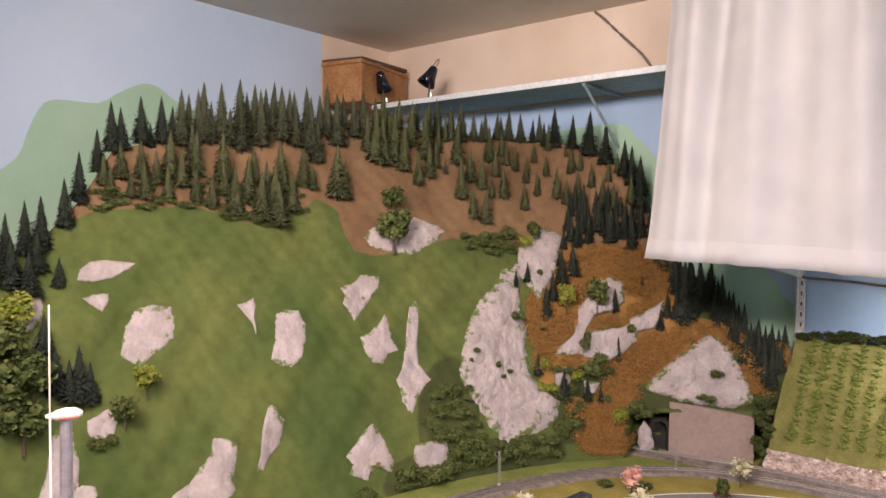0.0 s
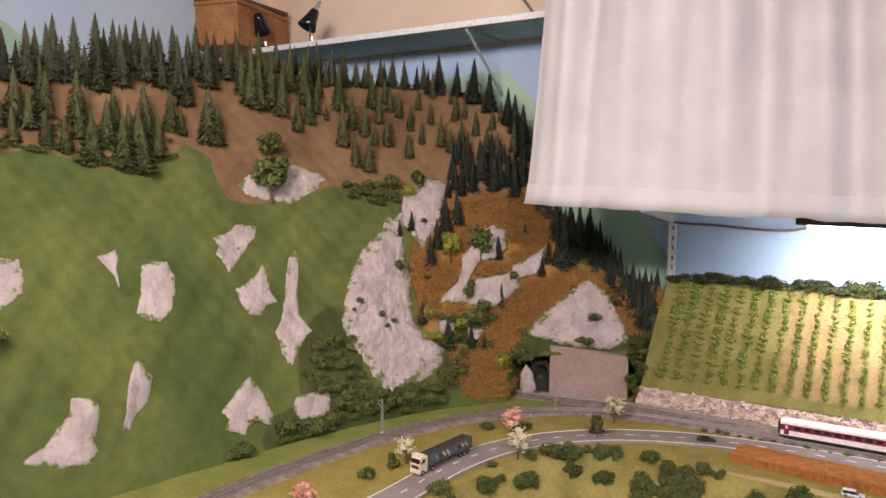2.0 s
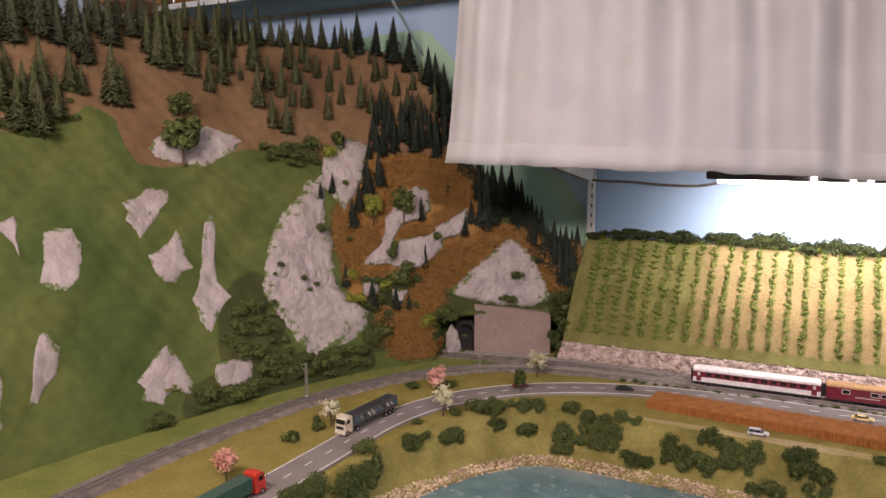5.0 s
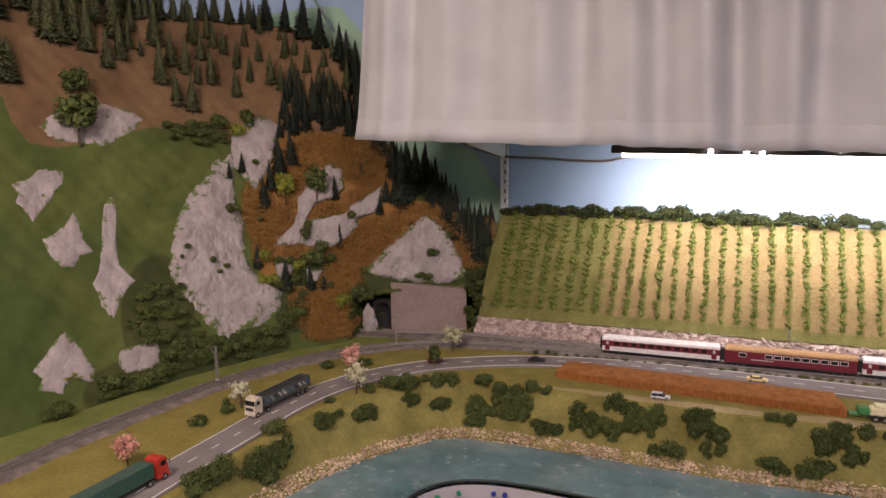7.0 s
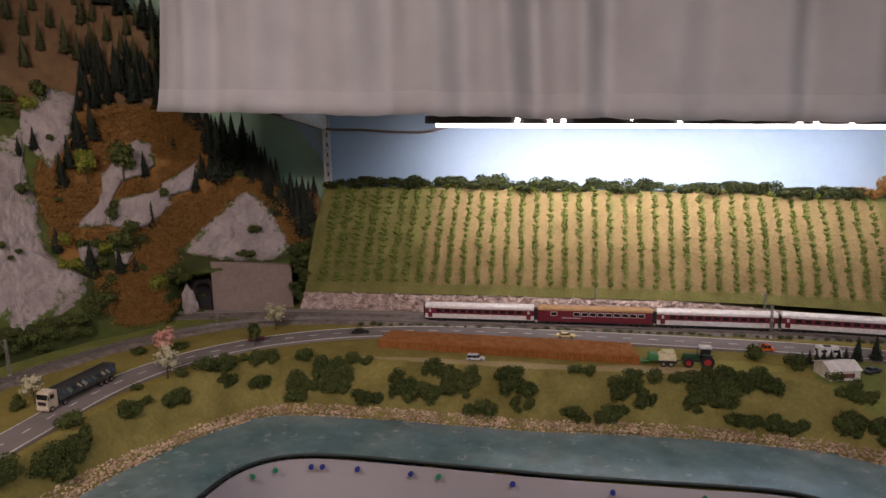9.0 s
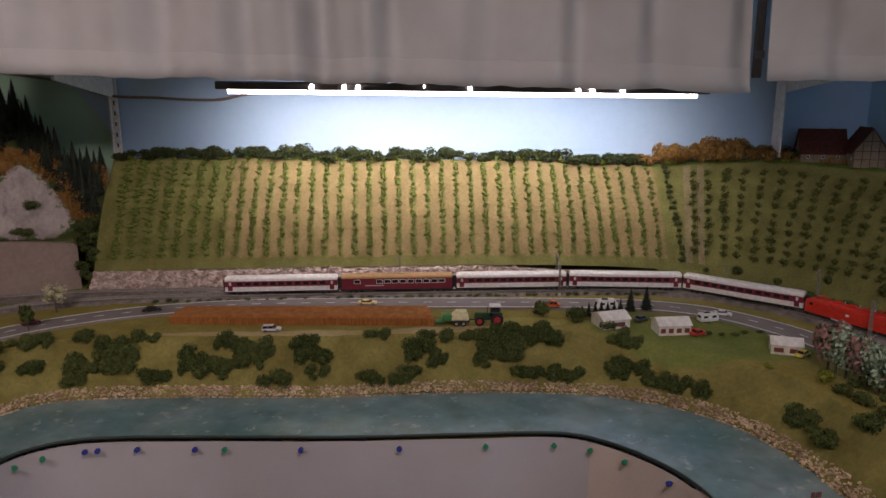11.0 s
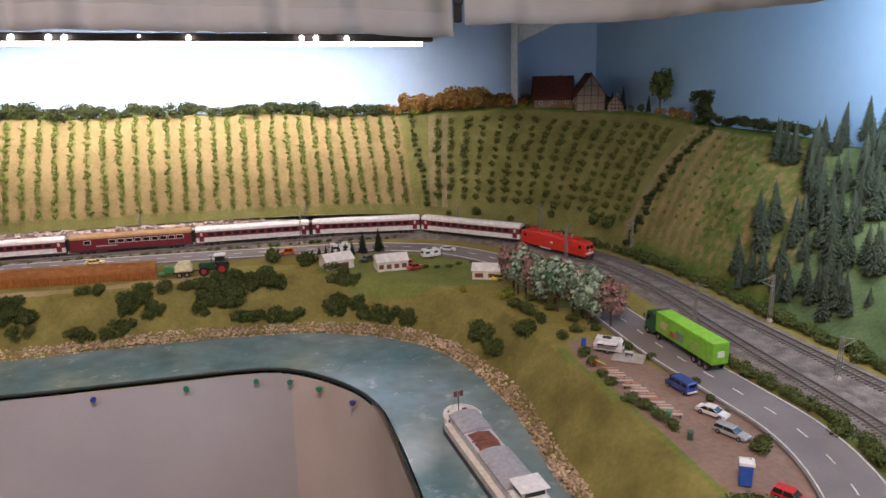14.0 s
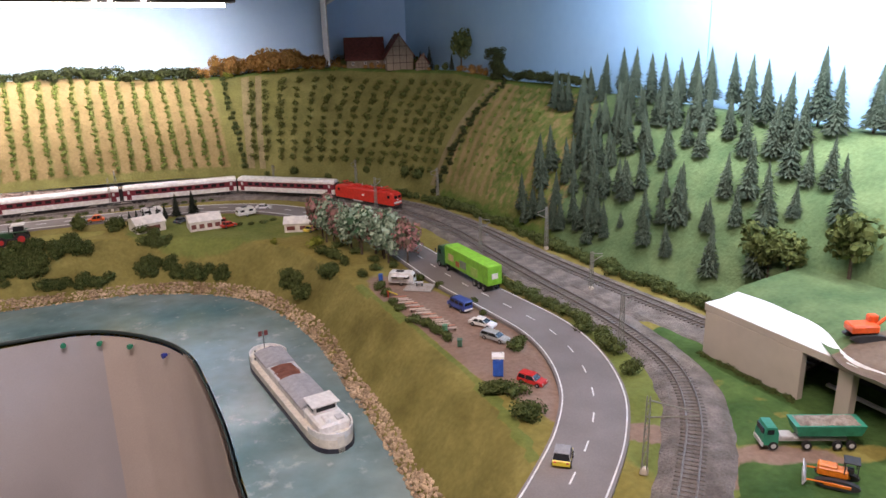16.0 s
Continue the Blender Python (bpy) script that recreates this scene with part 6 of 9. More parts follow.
STAND_B = [(2.96, 0.85, 0.074), (2.96, 0.99, 0.109), (2.97, 0.23, 0.034), (2.98, 0.61, 0.082), (2.99, 0.45, 0.086), (2.99, 1.01, 0.095), (3.0, 0.85, 0.121), (3.01, 1.05, 0.099), (3.02, 0.27, 0.077), (3.03, 0.17, 0.088), (3.04, 0.43, 0.058), (3.04, 0.75, 0.069), (3.04, 0.87, 0.124), (3.04, 1.05, 0.109), (3.05, 0.29, 0.071), (3.06, 0.87, 0.093), (3.07, 0.43, 0.074), (3.07, 0.69, 0.085), (3.08, 0.13, 0.064), (3.08, 0.29, 0.119), (3.08, 1.05, 0.099), (3.09, 0.31, 0.078), (3.1, 0.83, 0.082)]
STAND_C = [(3.11, 0.99, 0.128), (3.13, 0.29, 0.05), (3.14, 0.27, 0.063), (3.14, 0.47, 0.082), (3.14, 0.73, 0.098), (3.14, 0.97, 0.127), (3.17, -0.05, 0.092), (3.18, 0.31, 0.072), (3.18, 0.47, 0.112), (3.18, 0.75, 0.115), (3.18, 0.87, 0.136), (3.21, 0.85, 0.097), (3.21, 1.03, 0.159), (3.22, 0.63, 0.109), (3.23, 0.31, 0.118), (3.24, 0.95, 0.126), (3.25, 0.03, 0.139), (3.25, 0.59, 0.071), (3.26, 0.39, 0.057), (3.28, 0.59, 0.085), (3.28, 1.01, 0.121), (3.33, 0.37, 0.11)]
for s, v, h in STAND_A + STAND_B + STAND_C:
    conifer(on_hill(s, max(v, 0.03)) - Vector((0, 0, 0.003)), min(h, 0.105 + 0.4 * max(0.0, h - 0.105)), "right", 1.0 if h > 0.07 else 1.15, 2.5)
wr = random.Random(77)
for k in range(46):
    s, v = wr.uniform(2.68, 2.92), wr.uniform(0.05, 0.95)
    if s - 0.113 * v > S_DITCH + 0.27:
        conifer(on_hill(s, v), wr.uniform(0.055, 0.09), "right", 1.0, 2.5)
for k in range(24):
    conifer(on_hill(wr.uniform(2.78, 3.02), wr.uniform(0.35, 0.95)), wr.uniform(0.06, 0.085), "right", 1.0, 2.5)
for s, v, h in [(3.30, 1.0, 0.085), (3.34, 1.05, 0.09), (3.38, 1.0, 0.10), (3.44, 0.98, 0.11)]:
    conifer(on_hill(s, v), h, "right", 1.0, 2.5)
for s, v, h in [(3.30, 0.02, 0.075), (3.25, 0.05, 0.085), (3.385, 0.06, 0.105), (3.27, 0.03, 0.07)]:
    broadleaf(on_hill(s, v), h, "green", 1.0, "broadleaf trees by the hall")

# ---- train ----


def profile(w, z0, z1, rise, n=7):
    """Half-round-roofed body section from z0 up to z1, roof rising above it."""
    return [(-w, z0), (-w, z1)] + [(-w * math.cos(a), z1 + rise * math.sin(a)) for a in np.linspace(0, math.pi, n)[1:-1]] + [(w, z1), (w, z0)]


def band(bm, l, w, z0, z1, skin=0.0):
    return box(bm, (0, 0, (z0 + z1) / 2), (l, 2 * (w + skin), z1 - z0), 0.0006)


WHEEL = finish("wheel", rod(bmnew(), (0, -0.0014, 0), (0, 0.0014, 0), 0.0053, 14), M_DGREY)


def bogie(root, x, label="dark grey bogie"):
    b = bmnew()
    for y in (-0.0115, 0.0115):
        box(b, (x, y, 0.0155), (0.036, 0.0025, 0.005), 0.0008)
        box(b, (x, y, 0.0125), (0.010, 0.004, 0.006), 0.0008)
        for dx in (-0.0145, 0.0145):
            box(b, (x + dx, y, 0.0140), (0.007, 0.0035, 0.006), 0.0008)
    bg = part("bogie", b, M_DGREY, root, label)
    for dx in (-0.0145, 0.0145):
        for y in (-0.00825, 0.00825):
            shared("wheel", WHEEL, bg, at(x + dx, y, 0.0142))


PANE_C = finish("window_pane", box(bmnew(), (0, 0, 0), (0.0135, 0.0010, 0.0080), 0.0004), M_GLASS)
PANE_D = finish("window_pane", box(bmnew(), (0, 0, 0), (0.0150, 0.0010, 0.0085), 0.0004), M_GLASS)
FRAME_D = finish("window_frame", box(bmnew(), (0, 0, 0), (0.0175, 0.0008, 0.0110), 0.0004), M_WHITE)


def roof_mesh(l, w, z1, rise, material, root, label):
    b = bmnew()
    sec = [(-w * math.cos(a), z1 + rise * math.sin(a) ** 0.8) for a in np.linspace(0, math.pi, 13)]
    rings = []
    for x, k in ((-l / 2, 0.80), (-l / 2 + 0.004, 0.97), (-l / 2 + 0.012, 1), (l / 2 - 0.012, 1), (l / 2 - 0.004, 0.97), (l / 2, 0.80)):
        rings.append([(x, y, z1 + (z - z1) * k) for y, z in sec])
    loft(b, rings)
    return part("roof", b, material, root, label, smooth=False)


def coach(m, dining=False):
    L, w = 0.292, 0.0163
    lab = "wine red dining coach with tan roof and white-framed windows" if dining else "white coach with wine red window band and white roof"
    root = thing("dining_coach" if dining else "passenger_coach", m, lab, "train car", "coaches of the train")
    if dining:
        part("body", band(bmnew(), L, w, 0.0185, 0.0480), M_TRAINRED, root)
    else:
        part("lower_body", band(bmnew(), L, w, 0.0185, 0.0310), M_WHITE, root, "white lower side panels")
        part("window_band", band(bmnew(), L - 0.0004, w, 0.0310, 0.0455), M_TRAINRED, root, "wine red window band")
        part("cant_rail", band(bmnew(), L, w, 0.0455, 0.0485), M_WHITE, root, "white cant rail")
    roof_mesh(L, w + 0.0002, 0.0482, 0.0098, M_TAN if dining else M_WHITE, root, "tan roof" if dining else "white rounded roof")
    part("underframe", box(bmnew(), (0, 0, 0.0155), (0.12, 0.020, 0.007), 0.001), M_DGREY, root, "dark underframe boxes")
    part("buffer_beam", box(bmnew(), (0, 0, 0.0175), (L + 0.004, 0.028, 0.004), 0.0006), M_DGREY, root)
    for x in (-0.108, 0.108):
        bogie(root, x)
    for side in (-1, 1):
        y = side * (w + 0.0002)
        if dining:
            for k in range(9):
                x = 0.118 - 0.0205 * k
                f = shared("window_frame", FRAME_D, root, at(x, y, 0.0395), "white window frame")
                shared("window_pane", PANE_D, f, at(0, side * 0.0004, 0))
            f = shared("window_frame", FRAME_D, root, at(-0.105, y, 0.0395), "white window frame")
            shared("window_pane", PANE_D, f, at(0, side * 0.0004, 0))
            part("lettering_bar", box(bmnew(), (-0.06, y, 0.029), (0.05, 0.0006, 0.0022)), M_LGREY, root, "row of pale unreadable lettering")
        else:
            for k in range(11):
                shared("window_pane", PANE_C, root, at(-0.1075 + 0.0215 * k, y, 0.0392))
            for x in (-0.132, 0.132):
                d = part("door", box(bmnew(), (x, y, 0.0335), (0.012, 0.0008, 0.026), 0.0003), M_TRAINRED, root, "wine red entrance door")
                part("door_window", box(bmnew(), (x, y + side * 0.0005, 0.0400), (0.006, 0.0006, 0.009), 0.0002), M_LGREY, d, "pale door window")
    for x in (-1, 1):
        part("gangway", box(bmnew(), (x * (L / 2 + 0.003), 0, 0.034), (0.006, 0.014, 0.030), 0.001), M_BLACK, root, "black rubber gangway")
    return root


def locomotive(m):
    L, w = 0.212, 0.0165
    root = thing("electric_locomotive", m, "bright red electric locomotive with roof gear and folded pantographs", "locomotive")
    b = bmnew()
    sec = lambda k, drop: [(-w * k, 0.0165), (-w * k, 0.036), (-w * k * 0.93, 0.0455 - drop), (-w * k * 0.70, 0.0495 - drop), (w * k * 0.70, 0.0495 - drop), (w * k * 0.93, 0.0455 - drop), (w * k, 0.036), (w * k, 0.0165)]
    loft(b, [[(x, y, z) for y, z in sec(k, dr)] for x, k, dr in ((-L / 2, 0.90, 0.004), (-L / 2 + 0.007, 1.0, 0.0012), (-L / 2 + 0.014, 1, 0), (L / 2 - 0.014, 1, 0), (L / 2 - 0.007, 1.0, 0.0012), (L / 2, 0.90, 0.004))])
    part("body", b, M_LOCO, root)
    part("frame", box(bmnew(), (0, 0, 0.0150), (L - 0.004, 0.031, 0.005), 0.001), M_DGREY, root, "dark grey frame")
    for x in (-0.058, 0.058):
        bogie(root, x)
    for e in (-1, 1):
        x = e * L / 2
        for y in (-0.0068, 0.0068):
            part("cab_window", box(bmnew(), (x - e * 0.0035, y, 0.0375), (0.0075, 0.0110, 0.0080), 0.0006), M_GLASS, root, "dark cab windscreen")
            part("window_surround", box(bmnew(), (x - e * 0.0042, y, 0.0375), (0.0075, 0.0128, 0.0096), 0.0006), M_WHITE, root, "white windscreen surround")
            part("buffer", rod(bmnew(), (x, y * 1.35, 0.0165), (x + e * 0.006, y * 1.35, 0.0165), 0.0028, 10), M_DGREY, root, "round buffer")
            part("headlight", rod(bmnew(), (x - e * 0.001, y * 1.25, 0.0245), (x + e * 0.0012, y * 1.25, 0.0245), 0.0016, 8), M_WHITE, root, "small round headlight")
        part("front_band", box(bmnew(), (x, 0, 0.0235), (0.0016, 0.026, 0.0050), 0.0003), M_WHITE, root, "white band across the front")
        part("emblem", box(bmnew(), (x + e * 0.0002, 0, 0.0305), (0.0014, 0.0045, 0.0030), 0.0002), M_WHITE, root, "small white emblem")
        part("plough", box(bmnew(), (x - e * 0.002, 0, 0.0110), (0.006, 0.024, 0.005), 0.001), M_DGREY, root)
        for y in (-1, 1):
            part("side_window", box(bmnew(), (x - e * 0.016, y * w, 0.0375), (0.008, 0.0012, 0.007), 0.0004), M_GLASS, root)
    part("roof_walk", box(bmnew(), (0, 0, 0.0505), (0.13, 0.016, 0.0030), 0.0006), M_LOCO, root)
    for x in (-0.035, 0.0, 0.035):
        part("roof_box", box(bmnew(), (x, 0, 0.0530), (0.020, 0.013, 0.0036), 0.0008), M_LOCO, root, "red roof equipment box")
        part("insulator", rod(bmnew(), (x + 0.014, 0.004, 0.051), (x + 0.014, 0.004, 0.0575), 0.0011, 7), M_LGREY, root, "grey insulator")
    for e in (-1, 1):
        p = bmnew()
        x = e * 0.072
        for y in (-0.007, 0.007):
            rod(p, (x - 0.012, y, 0.0515), (x + 0.013, y * 0.7, 0.0545), 0.0006, 5)
            rod(p, (x + 0.013, y * 0.7, 0.0545), (x - 0.010, y, 0.0575), 0.0006, 5)
        rod(p, (x - 0.010, -0.010, 0.0578), (x - 0.010, 0.010, 0.0578), 0.0007, 5)
        rod(p, (x - 0.006, -0.010, 0.0578), (x - 0.006, 0.010, 0.0578), 0.0007, 5)
        part("pantograph", p, M_LOCO, root, "folded red pantograph")
    for y in (-1, 1):
        part("side_emblem", box(bmnew(), (0.0, y * w, 0.0325), (0.008, 0.0010, 0.0050), 0.0002), M_WHITE, root, "small white emblem")
        part("number_bar", box(bmnew(), (-0.02, y * (w - 0.0006), 0.0150), (0.035, 0.0030, 0.0030), 0.0002), M_LGREY, root, "row of pale unreadable lettering")
        for k in range(5):
            part("side_grille", box(bmnew(), (-0.05 + 0.025 * k, y * (w - 0.0012), 0.0425), (0.016, 0.002, 0.0050), 0.0003), M_LOCO, root, "red side grille")
    return root


def on_track(way, s, base):
    """Pose of a vehicle whose bogies stand base apart, its middle at length s of the track."""
    a, b = way.at(s - base / 2), way.at(s + base / 2)
    c = (a + b) / 2
    return at(c[0], c[1], 0.0, math.degrees(math.atan2(*(b - a)[::-1])))


s_head = 4.17
locomotive(on_track(TRACK, s_head - 0.108, 0.116))
s_next = s_head - 0.222
for k in range(5):
    coach(on_track(TRACK, s_next - 0.150, 0.216), dining=(k == 3))
    s_next -= 0.3035


# ---- road vehicles ----
def paint(name, c, rough=0.3):
    return plain(name, c, rough)


def wheel_at(root, x, y, r, w=0.0022, rim=None):
    t = part("wheel", rod(bmnew(), (x, y - w / 2, r), (x, y + w / 2, r), r, 16), M_TYRE, root)
    part("rim", rod(bmnew(), (x, y - w / 2 - 0.0002, r), (x, y + w / 2 + 0.0002, r), r * 0.55, 10), rim or M_CHROME, t, "metal rim")
    return t


def car(m, colour, label, length=0.050, height=0.0165, estate=False, roof=None, name="car"):
    root = thing(name, m @ Matrix.Scale(0.84 if length > 0.04 else 1.0, 4), label, "car", "model cars")
    w = 0.0098
    pm = paint(name + "_paint", colour)
    L = length / 2
    b = bmnew()
    side = [(-L, 0.0035), (-L, 0.0085), (-L * 0.92, 0.0098), (L * 0.40, 0.0100), (L * 0.93, 0.0085), (L, 0.0070), (L, 0.0035)]
    loft(b, [[(x, y * k, z) for x, z in side] for y, k in ((-w, 0.93), (-w * 0.93, 1.0), (w * 0.93, 1.0), (w, 0.93))])
    part("body", b, pm, root)
    rear = -L * (0.95 if estate else 0.70)
    rtop = -L * (0.85 if estate else 0.45)
    b = bmnew()
    cab = [(rear, 0.0096), (rtop, height - 0.001), (L * 0.18, height - 0.001), (L * 0.50, 0.0096)]
    loft(b, [[(x, y * (0.95 if z < 0.012 else 0.80), z) for x, z in cab] for y in (-w, w)])
    part("glazing", b, M_GLASS, root, "dark window glass")
    mid = (rtop + L * 0.18) / 2
    part("roof", box(bmnew(), (mid, 0, height - 0.0004), (L * 0.18 - rtop + 0.0015, w * 1.62, 0.0013), 0.0004), roof or pm, root)
    for y in (-1, 1):
        for top, foot in ((L * 0.18, L * 0.50), (mid, mid), (rtop, rear)):
            part("roof_pillar", rod(bmnew(), (top, y * w * 0.80, height - 0.001), (foot, y * w * 0.945, 0.0098), 0.0005, 5), roof or pm, root)
    for x in (-L * 0.62, L * 0.62):
        for y in (-w * 0.92, w * 0.92):
            wheel_at(root, x, y, 0.0036)
    for y in (-0.0065, 0.0065):
        part("headlight", box(bmnew(), (L - 0.0002, y, 0.0068), (0.0012, 0.0030, 0.0016), 0.0003), M_WHITE, root, "pale headlight")
        part("tail_light", box(bmnew(), (-L + 0.0001, y, 0.0075), (0.0010, 0.0026, 0.0016), 0.0002), M_LOCO, root, "red tail light")
    return root


def van(m, colour, label, name="van"):
    root = thing(name, m @ Matrix.Scale(0.84, 4), label, "van", "model cars")
    pm = paint("van_paint", colour)
    b = bmnew()
    side = [(-0.027, 0.004), (-0.027, 0.0205), (-0.025, 0.0225), (0.014, 0.0225), (0.0215, 0.0130), (0.0275, 0.0110), (0.028, 0.004)]
    loft(b, [[(x, y * k, z) for x, z in side] for y, k in ((-0.0112, 0.92), (-0.0105, 1.0), (0.0105, 1.0), (0.0112, 0.92))])
    part("body", b, pm, root)
    for y in (-0.0112, 0.0112):
        for x in (-0.018, -0.004, 0.010):
            part("side_window", box(bmnew(), (x, y * 0.995, 0.0172), (0.0115, 0.0012, 0.0058), 0.0004), M_GLASS, root)
    part("windscreen", box(bmnew(), (0.0182, 0, 0.0175), (0.002, 0.018, 0.008), 0.0004, None), M_GLASS, root)
    part("rear_window", box(bmnew(), (-0.0270, 0, 0.0172), (0.001, 0.016, 0.006), 0.0003), M_GLASS, root)
    part("bumper", box(bmnew(), (-0.0275, 0, 0.0058), (0.002, 0.021, 0.0030), 0.0004), M_WHITE, root, "white bumper")
    for x in (-0.017, 0.018):
        for y in (-0.0105, 0.0105):
            wheel_at(root, x, y, 0.0038)
    return root


def truck(m, cab_colour, box_colour, label, open_top=False, name="articulated_truck", decals=(), roof_colour=None, box_h=0.031, slant=0):
    """Tractor unit at the +x end with its trailer behind."""
    root = thing(name, m, label, "truck", "model trucks")
    cabm, boxm = paint("truck_cab_paint", cab_colour), paint("truck_trailer_paint", box_colour)
    b = bmnew()
    side = [(0.062, 0.006), (0.062, 0.040), (0.068, 0.0425), (0.082, 0.0405), (0.0865, 0.026), (0.0875, 0.006)]
    loft(b, [[(x, y * k, z) for x, z in side] for y, k in ((-0.0145, 0.95), (-0.0135, 1.0), (0.0135, 1.0), (0.0145, 0.95))])
    part("cab", b, cabm, root)
    part("windscreen", box(bmnew(), (0.0850, 0, 0.0310), (0.0036, 0.0245, 0.0100), 0.0005), M_GLASS, root)
    for y in (-0.0143, 0.0143):
        part("cab_side_window", box(bmnew(), (0.0755, y, 0.0310), (0.0100, 0.0012, 0.0085), 0.0004), M_GLASS, root)
        part("mirror", box(bmnew(), (0.0870, y * 1.18, 0.0310), (0.0015, 0.0025, 0.0070), 0.0003), M_DGREY, root)
        part("headlight", box(bmnew(), (0.0878, y * 0.72, 0.0110), (0.001, 0.005, 0.0028), 0.0003), M_WHITE, root, "pale headlight")
    part("bumper", box(bmnew(), (0.0872, 0, 0.0070), (0.003, 0.029, 0.0055), 0.0006), cabm, root)
    part("grille", box(bmnew(), (0.0875, 0, 0.0185), (0.0012, 0.020, 0.0070), 0.0003), M_DGREY, root, "dark grille")
    part("chassis", box(bmnew(), (0.025, 0, 0.0095), (0.085, 0.012, 0.0035), 0.0005), M_DGREY, root)
    part("trailer_chassis", box(bmnew(), (-0.03, 0, 0.0115), (0.125, 0.012, 0.0030), 0.0005), M_DGREY, root)
    x0, x1 = -0.100, 0.055
    if open_top:
        b = bmnew()
        c = (x0 + x1) / 2
        box(b, (c, 0, 0.0150), (x1 - x0, 0.028, 0.0025), 0.0004)
        for y in (-0.0136, 0.0136):
            box(b, (c, y, 0.0270), (x1 - x0, 0.0012, 0.022), 0.0003)
        for x in (x0, x1):
            box(b, (x, 0, 0.0270), (0.0012, 0.028, 0.022), 0.0003)
        for k in range(7):
            for y in (-0.0146, 0.0146):
                box(b, (x0 + 0.012 + k * 0.0218, y, 0.0270), (0.0020, 0.0010, 0.022))
        part("trailer_body", b, boxm, root, "open trailer box")
        part("load", box(bmnew(), (c, 0, 0.031), (x1 - x0 - 0.006, 0.0255, 0.006), 0.002), M_DGREY, root, "dark load")
    else:
        part("trailer_body", box(bmnew(), ((x0 + x1) / 2, 0, 0.0135 + box_h / 2), (x1 - x0, 0.0288, box_h), 0.0008), boxm, root, "closed trailer box")
        if roof_colour:
            part("trailer_roof", box(bmnew(), ((x0 + x1) / 2, 0, 0.0138 + box_h), (x1 - x0 - 0.001, 0.0280, 0.0010), 0.0003), paint("trailer_roof_paint", roof_colour), root)
    for x, z, sx, sz, col in decals:
        for y in (-0.0147, 0.0147):
            part("decal", box(bmnew(), (0, 0, 0), (sx, 0.0008, sz), 0.0003, pose(x, y, z, 0, slant, 0)), paint("decal_paint", col, 0.5), root, "printed picture on the trailer side")
    part("tail_plate", box(bmnew(), (x0 - 0.0004, 0, 0.030), (0.0008, 0.012, 0.010), 0.0002), M_WHITE, root, "white panel on the rear") if not open_top else None
    for x in (0.078, 0.045, -0.055, -0.070, -0.085):
        for y in (-0.0128, 0.0128):
            wheel_at(root, x, y, 0.0058, 0.0035)
    return root


def on_road(s, side=0.0, back=False):
    p = ROAD.off(s, side)
    return at(p[0], p[1], 0.0042, ROAD.turn(s) + (180 if back else 0))


truck(on_road(ROAD.near((-0.905, 1.468)), 0.024, True), (0.62, 0.55, 0.42), (0.07, 0.08, 0.08), "cream articulated truck with a painted blue and grey trailer", True, decals=[(-0.090 + 0.0135 * k, 0.0270, 0.0165 - 0.002 * (k % 3), 0.0068 - 0.0012 * ((k * 5) % 3), [(0.05, 0.14, 0.26), (0.55, 0.52, 0.40), (0.16, 0.24, 0.20), (0.42, 0.42, 0.35), (0.03, 0.04, 0.06)][(k * 3) % 5]) for k in range(11)], slant=-42)
truck(at(-0.905, 1.025, 0.0042, 86), (0.55, 0.05, 0.03), (0.03, 0.09, 0.065), "red articulated truck with a dark green trailer", False, box_h=0.026, roof_colour=(0.05, 0.10, 0.08))
truck(at(1.162, 1.093, 0.0042, 92), (0.03, 0.11, 0.05), (0.20, 0.52, 0.04), "lime green articulated truck with printed sides", False, box_h=0.034, roof_colour=(0.30, 0.72, 0.06), decals=[(0.030, 0.030, 0.020, 0.013, (0.55, 0.45, 0.22)), (-0.015, 0.028, 0.022, 0.014, (0.20, 0.25, 0.20)), (0.005, 0.024, 0.014, 0.010, (0.45, 0.12, 0.06)), (-0.055, 0.026, 0.024, 0.016, (0.30, 0.46, 0.10))])
car(on_road(ROAD.near((-0.43, 1.945)), -0.012), (0.015, 0.02, 0.018), "black model car driving on the road", 0.052, 0.0155)
car(on_road(ROAD.near((-0.66, 1.84)), 0.016), (0.16, 0.02, 0.03), "dark red model car driving on the road", 0.048, 0.0165)
car(at(-0.107, 1.781, 0.001, 2), (0.62, 0.66, 0.72), "silver blue estate car parked beside the crop field", 0.050, 0.017, True)
car(on_road(ROAD.near((0.10, 1.96)), -0.018), (0.80, 0.66, 0.30), "cream yellow saloon car driving on the road", 0.055, 0.0150)
car(at(0.560, 1.913, 0.004, 175), (0.75, 0.13, 0.02), "bright orange pickup on the road", 0.046, 0.0190, False, name="pickup")
car(at(0.842, 1.694, 0.001, 20), (0.62, 0.05, 0.03), "red car parked beside the awning tent", 0.044, 0.0165)
car(at(0.835, 1.735, 0.001, 80), (0.55, 0.09, 0.05), "red car parked behind the awning tent", 0.042, 0.0165)
car(at(0.748, 1.800, 0.001, 35), (0.06, 0.08, 0.10), "dark car parked behind the tent", 0.048, 0.0160)
car(at(0.953, 1.822, 0.003, -28), (0.75, 0.76, 0.78), "white car driving behind the campsite", 0.048, 0.0150)
car(at(1.003, 1.556, 0.001, 35), (0.78, 0.66, 0.10), "yellow car parked beside the tent", 0.046, 0.0165)
car(at(1.082, 0.886, 0.001, -62), (0.78, 0.78, 0.76), "white saloon car on the parking place", 0.052, 0.0155)
car(at(1.073, 0.832, 0.001, -66), (0.38, 0.40, 0.40), "grey estate car on the parking place", 0.054, 0.0155, True)
